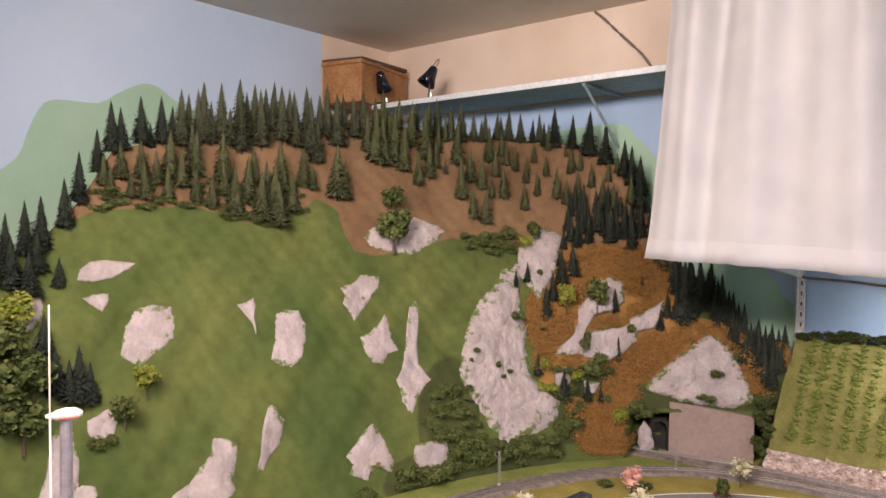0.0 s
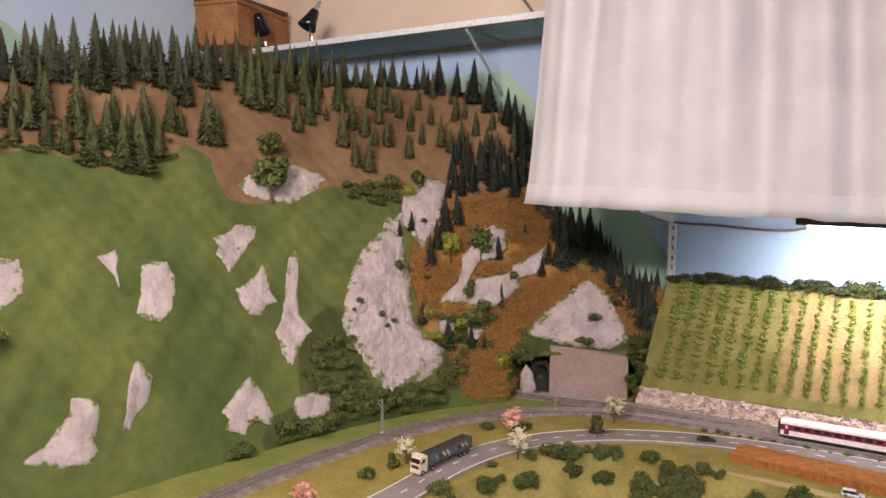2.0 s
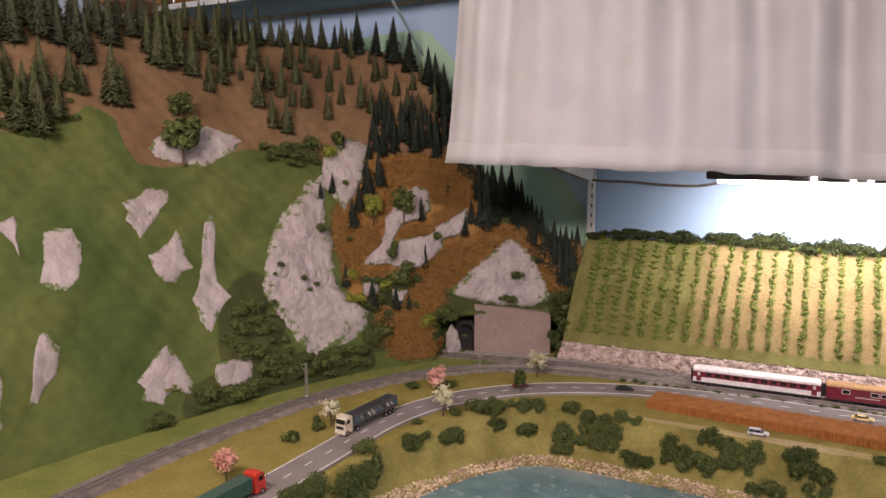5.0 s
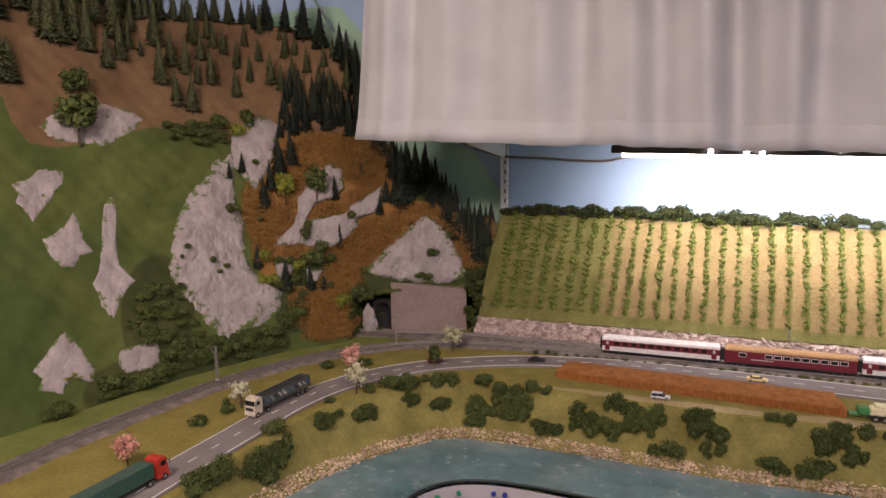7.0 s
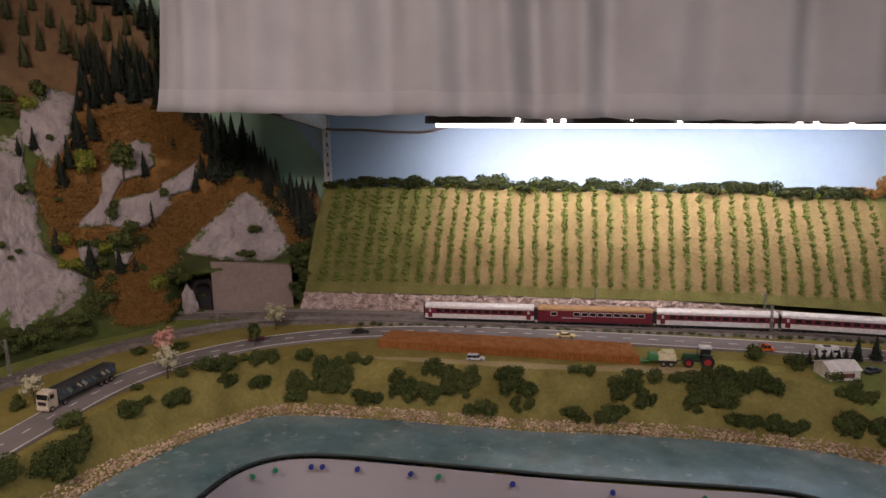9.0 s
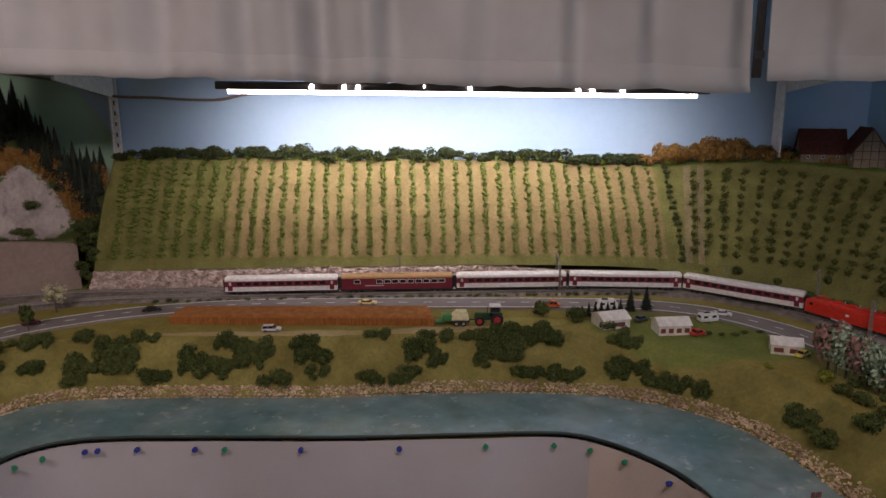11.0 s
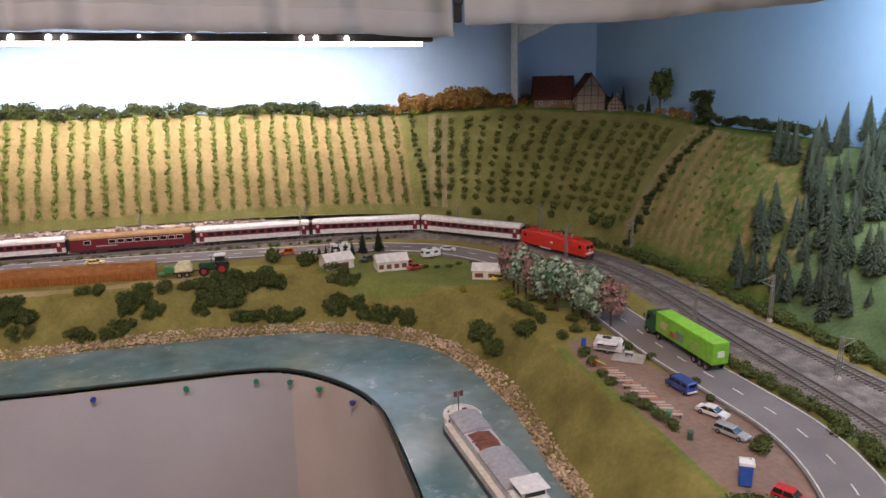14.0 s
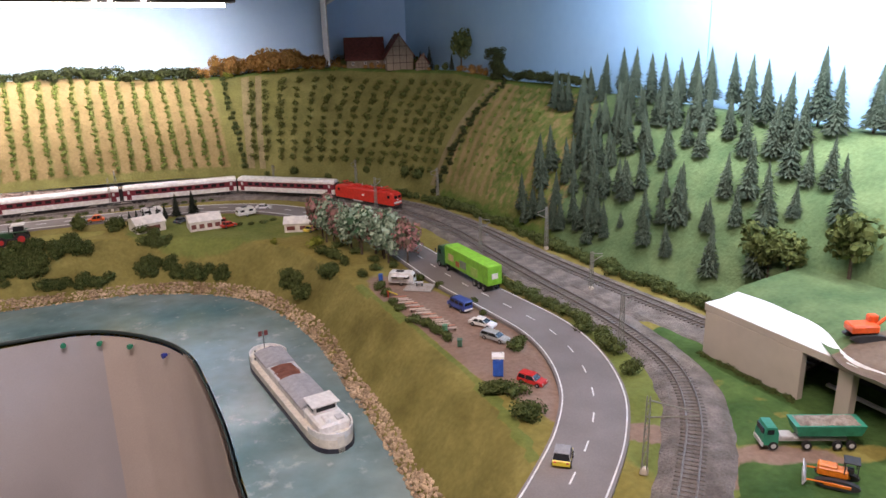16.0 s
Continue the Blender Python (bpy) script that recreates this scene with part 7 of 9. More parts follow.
car(at(1.048, 0.693, 0.001, -62), (0.60, 0.03, 0.025), "red hatchback on the parking place", 0.044, 0.0165, True)
car(at(0.980, 0.528, 0.0042, 48), (0.75, 0.62, 0.05), "small yellow city car with a silver roof on the road", 0.030, 0.0180, True, paint("silver_roof", (0.30, 0.30, 0.31)))
van(at(1.084, 0.966, 0.001, 100), (0.05, 0.09, 0.34), "blue minibus with white bumper on the parking place")


def tractor(m):
    root = thing("tractor", m, "dark green farm tractor with red wheels and white roof", "tractor")
    g, r = paint("tractor_green", (0.02, 0.07, 0.03)), paint("wheel_red", (0.40, 0.03, 0.03))
    part("bonnet", box(bmnew(), (0.014, 0, 0.0165), (0.028, 0.011, 0.011), 0.002), g, root)
    part("cab_frame", box(bmnew(), (-0.009, 0, 0.0250), (0.017, 0.0155, 0.016), 0.0015, None, 0.92), M_GLASS, root, "glazed cab")
    part("cab_roof", box(bmnew(), (-0.009, 0, 0.0345), (0.020, 0.018, 0.0030), 0.001), M_WHITE, root, "white cab roof")
    part("chassis", box(bmnew(), (0, 0, 0.0110), (0.045, 0.008, 0.006), 0.001), M_DGREY, root)
    for y in (-0.0110, 0.0110):
        wheel_at(root, -0.012, y, 0.0112, 0.0060, r)
        wheel_at(root, 0.019, y, 0.0085, 0.0050, r)
        part("mudguard", box(bmnew(), (-0.012, y, 0.0235), (0.020, 0.0065, 0.0014), 0.0005), g, root)
    part("exhaust", rod(bmnew(), (0.005, 0.0065, 0.02), (0.005, 0.0065, 0.034), 0.0009, 6), M_DGREY, root)
    return root


tractor(at(0.392, 1.803, 0.0, 178) @ Matrix.Scale(1.3, 4))


def baler(m):
    root = thing("hay_baler", m, "cream and green hay baler trailer behind the tractor", "farm machine")
    c, g = paint("cream_body", (0.70, 0.66, 0.42)), paint("green_body", (0.05, 0.22, 0.08))
    part("body", box(bmnew(), (0, 0, 0.0165), (0.034, 0.024, 0.014), 0.003, None, 0.86), c, root)
    part("hood", box(bmnew(), (0.002, 0, 0.0250), (0.022, 0.018, 0.005), 0.0015), c, root)
    part("tail", box(bmnew(), (-0.024, 0, 0.0155), (0.018, 0.022, 0.012), 0.002), g, root, "green rear chute")
    part("ramp", box(bmnew(), (-0.037, 0, 0.0080), (0.014, 0.018, 0.0020), 0.0005), g, root)
    part("drawbar", rod(bmnew(), (0.015, 0, 0.009), (0.036, 0, 0.009), 0.0012, 6), M_DGREY, root)
    part("belt", box(bmnew(), (0, 0, 0.0085), (0.036, 0.020, 0.004), 0.001), M_DGREY, root)
    for x in (-0.007, 0.006):
        for y in (-0.0115, 0.0115):
            wheel_at(root, x, y, 0.0052, 0.0040)


baler(at(0.322, 1.803, 0.0, 0) @ Matrix.Scale(1.25, 4))


def crop_field():
    bm = bmnew()
    r = random.Random(12)
    P = [(-0.355, 1.845), (-0.340, 1.930), (0.250, 1.895), (0.262, 1.795)]
    rng.seed(41)

    def q(u, v):
        a = Vector(P[0]).lerp(Vector(P[3]), u)
        b = Vector(P[1]).lerp(Vector(P[2]), u)
        return a.lerp(b, v)

    rings = []
    for u in np.linspace(0, 1, 90):
        row = []
        for v, h in ((0, 0.0), (0, 0.017), (0.12, 0.020), (0.35, 0.021), (0.65, 0.021), (0.9, 0.020), (1, 0.018), (1, 0.0)):
            p = q(u, v)
            row.append((p.x + r.uniform(-1, 1) * 0.001, p.y + r.uniform(-1, 1) * 0.001, h + (r.uniform(-1, 1) * 0.0012 if h else 0)))
        rings.append(row)
    loft(bm, rings)
    body = part("crop_body", bm, mat("crop_mass", (0.34, 0.13, 0.035), (0.46, 0.20, 0.06), 60, 0.95, 1.0, fine=8, dist=0.003), None)
    bm = bmnew()
    for _ in range(9000):
        u, v = r.random(), r.random()
        if r.random() < 0.25:
            v = 0.0
        p = q(u, v)
        h = 0.020 + r.uniform(0, 0.004)
        z0 = 0.012 if v else r.uniform(0.0, 0.010)
        a = r.uniform(0, 3.14)
        d = Vector((math.cos(a), math.sin(a), 0)) * 0.0008
        t = Vector((p.x + r.uniform(-1, 1) * 0.002, p.y + r.uniform(-1, 1) * 0.002 - (0.002 if v == 0 else 0), h))
        b0 = Vector((p.x, p.y - (0.0015 if v == 0 else 0), z0))
        bm.faces.new([bm.verts.new(k) for k in (b0 - d, b0 + d, t)])
    root = thing("crop_field", Matrix.Identity(4), "ripe orange brown crop field beside the road", "crop field")
    body.parent = root
    ob = part("stalks", bm, M_WHEAT, root, "ragged orange stalks")
    tagged(ob, kind="stuff")


crop_field()


# ---- campsite ----
def awning_tent(m, l, d, h, windows, label):
    root = thing("camping_tent", m, label, "tent", "camping tents")
    b = bmnew()
    sec = [(-d / 2, 0.0), (-d / 2, h * 0.62), (-d * 0.05, h), (d / 2, h * 0.70), (d / 2, 0.0)]
    loft(b, [[(x, y, z) for y, z in sec] for x in (-l / 2, -l * 0.17, l * 0.17, l / 2)])
    part("canvas", b, plain("tent_canvas", (0.66, 0.62, 0.54), 0.8), root)
    b = bmnew()
    loft(b, [[(x, y, z + 0.0008) for y, z in ((-d / 2 - 0.002, h * 0.60), (-d * 0.05, h), (d / 2 + 0.001, h * 0.68))] + [(x, y, z + 0.0020) for y, z in ((d / 2 + 0.001, h * 0.68), (-d * 0.05, h), (-d / 2 - 0.002, h * 0.60))] for x in (-l / 2 - 0.002, l / 2 + 0.002)])
    part("roof", b, plain("tent_roof_white", (0.75, 0.72, 0.66), 0.75), root)
    for k in range(windows):
        x = -l / 2 + l * (k + 0.5) / windows
        part("window", box(bmnew(), (x, -d / 2, h * 0.32), (l / windows * 0.62, 0.0012, h * 0.30), 0.0004), plain("tent_window", (0.16, 0.05, 0.04), 0.4), root, "dark red tent window")
    return root


awning_tent(at(0.668, 1.775, 0.0, 14) @ Matrix.Scale(1.28, 4), 0.052, 0.046, 0.026, 1, "white tent with a dark entrance on the campsite")
awning_tent(at(0.790, 1.722, 0.0, 2) @ Matrix.Scale(1.28, 4), 0.056, 0.040, 0.027, 4, "white awning tent with a row of dark windows")
awning_tent(at(0.983, 1.588, 0.0, -22) @ Matrix.Scale(1.28, 4), 0.046, 0.038, 0.024, 2, "cream tent with netted sides on the grass")


def caravan(m, label, open_side=False):
    root = thing("caravan", m, label, "caravan", "caravans")
    b = bmnew()
    side = [(-0.026, 0.006), (-0.027, 0.018), (-0.024, 0.027), (0.020, 0.027), (0.026, 0.020), (0.0265, 0.006)]
    loft(b, [[(x, y * k, z) for x, z in side] for y, k in ((-0.0118, 0.95), (-0.0108, 1.0), (0.0108, 1.0), (0.0118, 0.95))])
    part("body", b, M_WHITE, root)
    part("stripe", box(bmnew(), (0, 0, 0.0095), (0.0525, 0.0240, 0.0018), 0.0002), M_LGREY, root, "grey stripe")
    for y in (-0.0117, 0.0117):
        for x in (-0.014, 0.012):
            part("window", box(bmnew(), (x, y, 0.0185), (0.012, 0.0012, 0.0060), 0.0004), M_GLASS, root)
        wheel_at(root, 0.0, y * 0.85, 0.0042)
    part("end_window", box(bmnew(), (0.0260, 0, 0.0190), (0.0012, 0.016, 0.0070), 0.0004), M_GLASS, root)
    part("rear_window", box(bmnew(), (-0.0268, 0, 0.0190), (0.0012, 0.016, 0.0065), 0.0004), M_GLASS, root)
    part("drawbar", rod(bmnew(), (0.026, 0, 0.006), (0.040, 0, 0.006), 0.0010, 6), M_DGREY, root)
    part("roof_vent", box(bmnew(), (-0.004, 0, 0.0280), (0.016, 0.010, 0.0020), 0.0005), M_DGREY, root, "dark roof rail")
    if open_side:
        part("awning", box(bmnew(), (0.0, -0.0185, 0.0235), (0.036, 0.014, 0.0012), 0.0003), M_WHITE, root, "white fold-out awning")
    return root


caravan(at(0.900, 1.783, 0.0, 12) @ Matrix.Scale(0.86, 4), "white caravan parked on the campsite")
caravan(at(0.690, 1.892, 0.0, 4), "white caravan behind the row of small firs")
caravan(at(1.048, 1.122, 0.001, -38) @ Matrix.Scale(0.88, 4), "white snack caravan with an open counter on the parking place", True)
for x, y, h in [(0.617, 1.838, 0.032), (0.634, 1.842, 0.036), (0.650, 1.845, 0.036), (0.666, 1.848, 0.037), (0.682, 1.85, 0.036), (0.699, 1.853, 0.037), (0.716, 1.86, 0.038), (0.745, 1.874, 0.060), (0.786, 1.882, 0.062)]:
    conifer(Vector((x, y, 0)), h, "black", 1.3)
for x, y, r in [(0.602, 1.825, 0.022), (0.595, 1.80, 0.018), (0.655, 1.742, 0.026)]:
    bush(Vector((x, y, land_z(x, y))), r, "dark", 0.9)


def lounger(m, colour):
    root = thing("picnic_bench", m, "pale wooden picnic bench with a coloured cloth", "bench", "picnic benches")
    part("seat", box(bmnew(), (0, 0, 0.0045), (0.026, 0.006, 0.0012), 0.0003), plain("pale_bench_wood", (0.52, 0.40, 0.32), 0.8), root)
    part("back", box(bmnew(), (0, 0.0042, 0.0070), (0.022, 0.0030, 0.0010), 0.0003), plain("bench_cloth", colour, 0.8), root, "coloured cloth")
    for x in (-0.010, 0.010):
        part("leg", box(bmnew(), (x, 0, 0.0022), (0.0014, 0.006, 0.0044)), M_TRUNK, root)


for k in range(9):
    f = k / 8
    lounger(at(1.012 + 0.016 * f, 1.045 - 0.150 * f, 0.001, -18), [(0.55, 0.22, 0.14), (0.60, 0.48, 0.38), (0.62, 0.30, 0.20)][k % 3])


def snack_clutter():
    for i, (x, y, c, lab) in enumerate([(1.010, 1.075, (0.70, 0.52, 0.03), "small yellow plastic slide beside the benches"), (1.020, 1.158, (0.03, 0.10, 0.40), "small blue barrel beside the caravan"), (1.022, 0.895, (0.10, 0.30, 0.16), "small green bin beside the benches"), (1.018, 0.838, (0.05, 0.12, 0.07), "dark green waste container on the parking place")]):
        root = thing("barrel" if i == 1 else "waste_bin" if i > 1 else "play_slide", at(x, y, 0.001, 20 * i), lab, "barrel" if i == 1 else "bin" if i > 1 else "slide")
        pm = paint("plastic", c, 0.5)
        if i == 0:
            b = bmnew()
            loft(b, [[(-0.008, -0.003, 0.011), (-0.008, 0.003, 0.011), (-0.008, 0.003, 0.0095), (-0.008, -0.003, 0.0095)], [(0.008, -0.003, 0.0018), (0.008, 0.003, 0.0018), (0.008, 0.003, 0.0003), (0.008, -0.003, 0.0003)]])
            part("chute", b, pm, root)
            part("ladder", box(bmnew(), (-0.009, 0, 0.005), (0.001, 0.006, 0.010)), M_LOCO, root, "red ladder")
        else:
            part("body", box(bmnew(), (0, 0, 0.0050), (0.008, 0.007, 0.010), 0.001, None, 0.9) if i > 1 else rod(bmnew(), (0, 0, 0), (0, 0, 0.012), 0.0040, 12), pm, root)
            part("lid", box(bmnew(), (0, 0, 0.0106), (0.009, 0.008, 0.0012), 0.0004) if i > 1 else rod(bmnew(), (0, 0, 0.012), (0, 0, 0.0128), 0.0042, 12), pm, root)
    tab = thing("snack_table", at(1.068, 1.092, 0.001, -30), "small grey table before the snack caravan", "table")
    part("top", box(bmnew(), (0, 0, 0.009), (0.014, 0.008, 0.0008)), M_LGREY, tab)
    for x in (-0.005, 0.005):
        part("leg", box(bmnew(), (x, 0, 0.0045), (0.001, 0.004, 0.009)), M_DGREY, tab)
    single("paved_patch", box(bmnew(), (0, 0, 0), (0.050, 0.040, 0.0016), 0.0004, at(1.066, 1.088, 0.0022, -38)), mat("pale_paving", (0.36, 0.32, 0.28), (0.44, 0.40, 0.36), 60, 0.9), "pale paved patch before the snack caravan", "paving", kind="structure")


snack_clutter()


def toilet_cabin(m):
    root = thing("portable_toilet", m, "blue portable toilet cabin with a white roof", "toilet cabin")
    blue = paint("cabin_blue", (0.03, 0.12, 0.50), 0.4)
    part("body", box(bmnew(), (0, 0, 0.013), (0.0135, 0.0135, 0.026), 0.0006), blue, root)
    b = bmnew()
    loft(b, [[(x, y * 1.0, z) for y, z in ((-0.0082, 0.026), (-0.0075, 0.029), (0.0, 0.0315), (0.0075, 0.029), (0.0082, 0.026))] for x in (-0.0082, 0.0082)])
    part("roof", b, M_WHITE, root, "white arched roof")
    part("door", box(bmnew(), (0, -0.0070, 0.0125), (0.0095, 0.0010, 0.022), 0.0003), blue, root)
    part("vent", box(bmnew(), (0.004, 0, 0.0315), (0.0014, 0.0014, 0.003)), M_LGREY, root)


toilet_cabin(at(1.022, 0.735, 0.001, -30))


# ---- barge on the river ----
def barge(m):
    root = thing("river_barge", m, "white cargo barge with grey hatch covers and a wheelhouse", "ship")
    hull = plain("cream_hull", (0.70, 0.66, 0.58), 0.5)

    def half(x):
        return 0.031 * (1 - max(0, (abs(x + 0.0) - 0.125) / 0.045) ** 2.2) ** 0.5 if abs(x) < 0.17 else 0.0

    xs = np.r_[np.linspace(-0.1695, -0.12, 9), np.linspace(-0.11, 0.11, 6), np.linspace(0.12, 0.1695, 9)]
    b = bmnew()
    loft(b, [[(x, -half(x), 0.016 + 0.006 * max(0, abs(x) - 0.1) / 0.07), (x, -half(x) * 0.96, -0.004), (x, half(x) * 0.96, -0.004), (x, half(x), 0.016 + 0.006 * max(0, abs(x) - 0.1) / 0.07)] for x in xs])
    part("hull", b, hull, root)
    b = bmnew()
    loft(b, [[(x, -half(x) - 0.0008, 0.004), (x, -half(x) - 0.0008, -0.0045), (x, half(x) + 0.0008, -0.0045), (x, half(x) + 0.0008, 0.004)] for x in xs], caps=True)
    part("waterline", b, plain("dark_waterline", (0.03, 0.03, 0.045), 0.5), root, "dark waterline band")
    for e, name in ((-1, "bow_bulwark"), (1, "stern_bulwark")):
        b = bmnew()
        ends = np.linspace(0.128, 0.1693, 14)
        rim = [(e * x, -half(x)) for x in ends] + [(e * x, half(x)) for x in ends[::-1]]
        loft(b, [[(x, y, 0.017), (x, y, 0.0265), (x * 0.992, y * 0.93, 0.0265), (x * 0.992, y * 0.93, 0.017)] for x, y in rim])
        part(name, b, M_WHITE, root, "white bulwark round the deck end")
    part("coaming", box(bmnew(), (-0.022, 0, 0.0225), (0.222, 0.044, 0.014), 0.0010), M_LGREY, root, "grey hold coaming")
    cover = plain("grey_hatch_cover", (0.36, 0.36, 0.38), 0.6)
    for x, l in ((-0.100, 0.062), (0.018, 0.058), (0.066, 0.040)):
        b = bmnew()
        loft(b, [[(x + e, y, z) for y, z in ((-0.024, 0.0285), (-0.0235, 0.0312), (-0.014, 0.0345), (0.0, 0.0360), (0.014, 0.0345), (0.0235, 0.0312), (0.024, 0.0285))] for e in (-l / 2, l / 2)])
        part("hatch_cover", b, cover, root, "grey ridged hatch cover")
    for x in (-0.053, -0.027):
        b = bmnew()
        loft(b, [[(x + e, y, z + 0.0006 * noise.noise((e * 200, y * 200, x * 50))) for y, z in ((-0.021, 0.0290), (-0.010, 0.0305), (0.0, 0.0315), (0.010, 0.0305), (0.021, 0.0290))] for e in np.linspace(-0.0125, 0.0125, 9)])
        part("cargo", b, mat("rust_brown_cargo", (0.17, 0.065, 0.045), (0.25, 0.10, 0.07), 90, 0.95, 0.8), root, "rust brown loose cargo")
    part("deckhouse", box(bmnew(), (0.122, 0, 0.0255), (0.062, 0.045, 0.016), 0.003), M_WHITE, root, "white deckhouse")
    part("wheelhouse", box(bmnew(), (0.106, 0, 0.0390), (0.030, 0.034, 0.014), 0.002), M_WHITE, root, "white wheelhouse")
    part("wheelhouse_roof", box(bmnew(), (0.106, 0, 0.0470), (0.037, 0.041, 0.0022), 0.0008), M_WHITE, root, "white overhanging roof")
    for y in (-0.0172, 0.0172):
        part("side_window", box(bmnew(), (0.106, y, 0.0412), (0.022, 0.0010, 0.0060), 0.0003), M_GLASS, root)
    for x in (0.0905, 0.1215):
        part("front_window", box(bmnew(), (x, 0, 0.0412), (0.0010, 0.028, 0.0060), 0.0003), M_GLASS, root)
    part("emblem", box(bmnew(), (0.1655, 0, 0.0215), (0.0040, 0.018, 0.0050), 0.0005), paint("blue_emblem", (0.08, 0.10, 0.55)), root, "blue emblem on the stern")
    part("deck_crate", box(bmnew(), (0.142, 0.010, 0.0350), (0.012, 0.010, 0.0030), 0.0005), M_LGREY, root)
    part("dinghy", box(bmnew(), (0.138, -0.008, 0.0350), (0.020, 0.008, 0.0035), 0.0012, None, 0.8), M_WHITE, root, "small white boat on deck")
    part("mast", rod(bmnew(), (-0.150, 0, 0.018), (-0.150, 0, 0.058), 0.0008, 6), M_DGREY, root)
    for y in (-0.005, 0.005):
        part("signal_flag", box(bmnew(), (-0.150, y, 0.0540), (0.0012, 0.0060, 0.0090), 0.0002), plain("dark_red_flag", (0.16, 0.04, 0.04), 0.7), root, "dark red signal board")
    part("winch", box(bmnew(), (-0.153, 0.012, 0.0225), (0.008, 0.008, 0.005), 0.001), M_DGREY, root, "dark winch")
    for x in (-0.158, -0.13, 0.15):
        for y in (-0.018, 0.018):
            part("bollard", rod(bmnew(), (x, y * (0.8 if x < -0.14 else 1.25), 0.017), (x, y * (0.8 if x < -0.14 else 1.25), 0.0225), 0.0016, 8), M_DGREY, root)
    return root


barge(at(0.808, 0.980, Z_WATER + 0.003, -84.5))


# ---- railway masts ----
def lattice_mast(p, h, arm_turn, arm=0.045):
    root = thing("catenary_mast", at(*p, 0.0, arm_turn), "slim grey green lattice mast beside the track", "mast", "catenary masts")
    b = bmnew()
    for x in (-1, 1):
        for y in (-1, 1):
            rod(b, (x * 0.0027, y * 0.0027, 0.006), (x * 0.0016, y * 0.0016, h), 0.0007, 4)
    n = 11
    for k in range(n):
        z0, z1 = 0.008 + (h - 0.012) * k / n, 0.008 + (h - 0.012) * (k + 1) / n
        s = 1 if k % 2 else -1
        for w in (-0.0019, 0.0019):
            rod(b, (s * 0.0019, w, z0), (-s * 0.0019, w, z1), 0.0003, 4)
            rod(b, (w, s * 0.0019, z0), (w, -s * 0.0019, z1), 0.0003, 4)
    part("lattice", b, M_MASTGREY, root)
    part("base", box(bmnew(), (0, 0, 0.0035), (0.009, 0.009, 0.007), 0.001, None, 0.8), M_CONCRETE, root, "concrete base")
    b = bmnew()
    rod(b, (0, 0, h * 0.96), (arm, 0, h * 0.90), max(0.0008, arm * 0.019), 5)
    rod(b, (0, 0, h * 0.74), (arm, 0, h * 0.86), max(0.0008, arm * 0.019), 5)
    part("bracket_arm", b, M_MASTGREY, root, "thin bracket arm")
    return root


for p, h, t in [((1.044, 0.476), 0.088, -48), ((1.206, 0.712), 0.09, 5), ((1.232, 1.165), 0.09, 0), ((1.385, 1.165), 0.09, 180), ((1.378, 1.665), 0.09, 190), ((1.195, 1.640), 0.09, 30), ((1.015, 1.955), 0.09, 60), ((0.60, 2.020), 0.09, 90), ((0.18, 2.158), 0.085, -90), ((0.62, 2.158), 0.085, -90), ((-1.128, 1.553), 0.09, 160), ((-0.838, 1.967), 0.096, 110), ((-0.905, 2.145), 0.09, -60), ((1.245, 1.93), 0.085, 215), ((1.32, 0.93), 0.07, 0)]:
    lattice_mast(p, h, t, 0.048 if p[1] < 0.6 else 0.022)


# ---- wind turbine ----
def wind_turbine():
    root = thing("wind_turbine", at(-0.9145, 0.4235, -0.018, -21), "white model wind turbine with a red-striped nacelle", "wind turbine")
    part("tower", rod(bmnew(), (0, 0, 0), (0, 0, 0.462), 0.0090, 14, 0.0062), plain("grey_tower", (0.30, 0.28, 0.30), 0.5), root, "grey tower")
    n = bmnew()
    prof = [(-0.012, 0.0030), (-0.010, 0.0060), (0.0, 0.0080), (0.010, 0.0070), (0.017, 0.0030)]
    loft(n, [[(r * math.cos(a), x, 0.466 + r * math.sin(a)) for a in np.linspace(0, 2 * math.pi, 13)[:-1]] for x, r in prof])
    part("nacelle", n, M_WHITE, root, smooth=True)
    part("stripe", box(bmnew(), (0, 0.003, 0.4635), (0.0162, 0.020, 0.0026), 0.0006), plain("pale_red_stripe", (0.50, 0.16, 0.12), 0.5), root, "red stripe")
    part("hub", rod(bmnew(), (0, -0.011, 0.466), (0, -0.020, 0.466), 0.0048, 12, 0.0020), M_WHITE, root)
    for k in range(3):
        a = radians(93 + 120 * k)
        b = bmnew()
        c, s = math.cos(a), math.sin(a)
        rings = []
        for t, w in ((0.0, 0.0022), (0.15, 0.0046), (0.5, 0.0034), (1.0, 0.0012)):
            r = 0.004 + 0.118 * t
            q = Vector((r * c, -0.0155, 0.466 + r * s))
            d = Vector((-s, 0, c)) * w
            e = Vector((0, 0.0009, 0))
            rings.append([q - d - e, q + d - e, q + d + e, q - d + e])
        loft(b, rings)
        part("blade", b, plain("cream_blade", (0.72, 0.68, 0.55), 0.5), root)
    return root


wind_turbine()


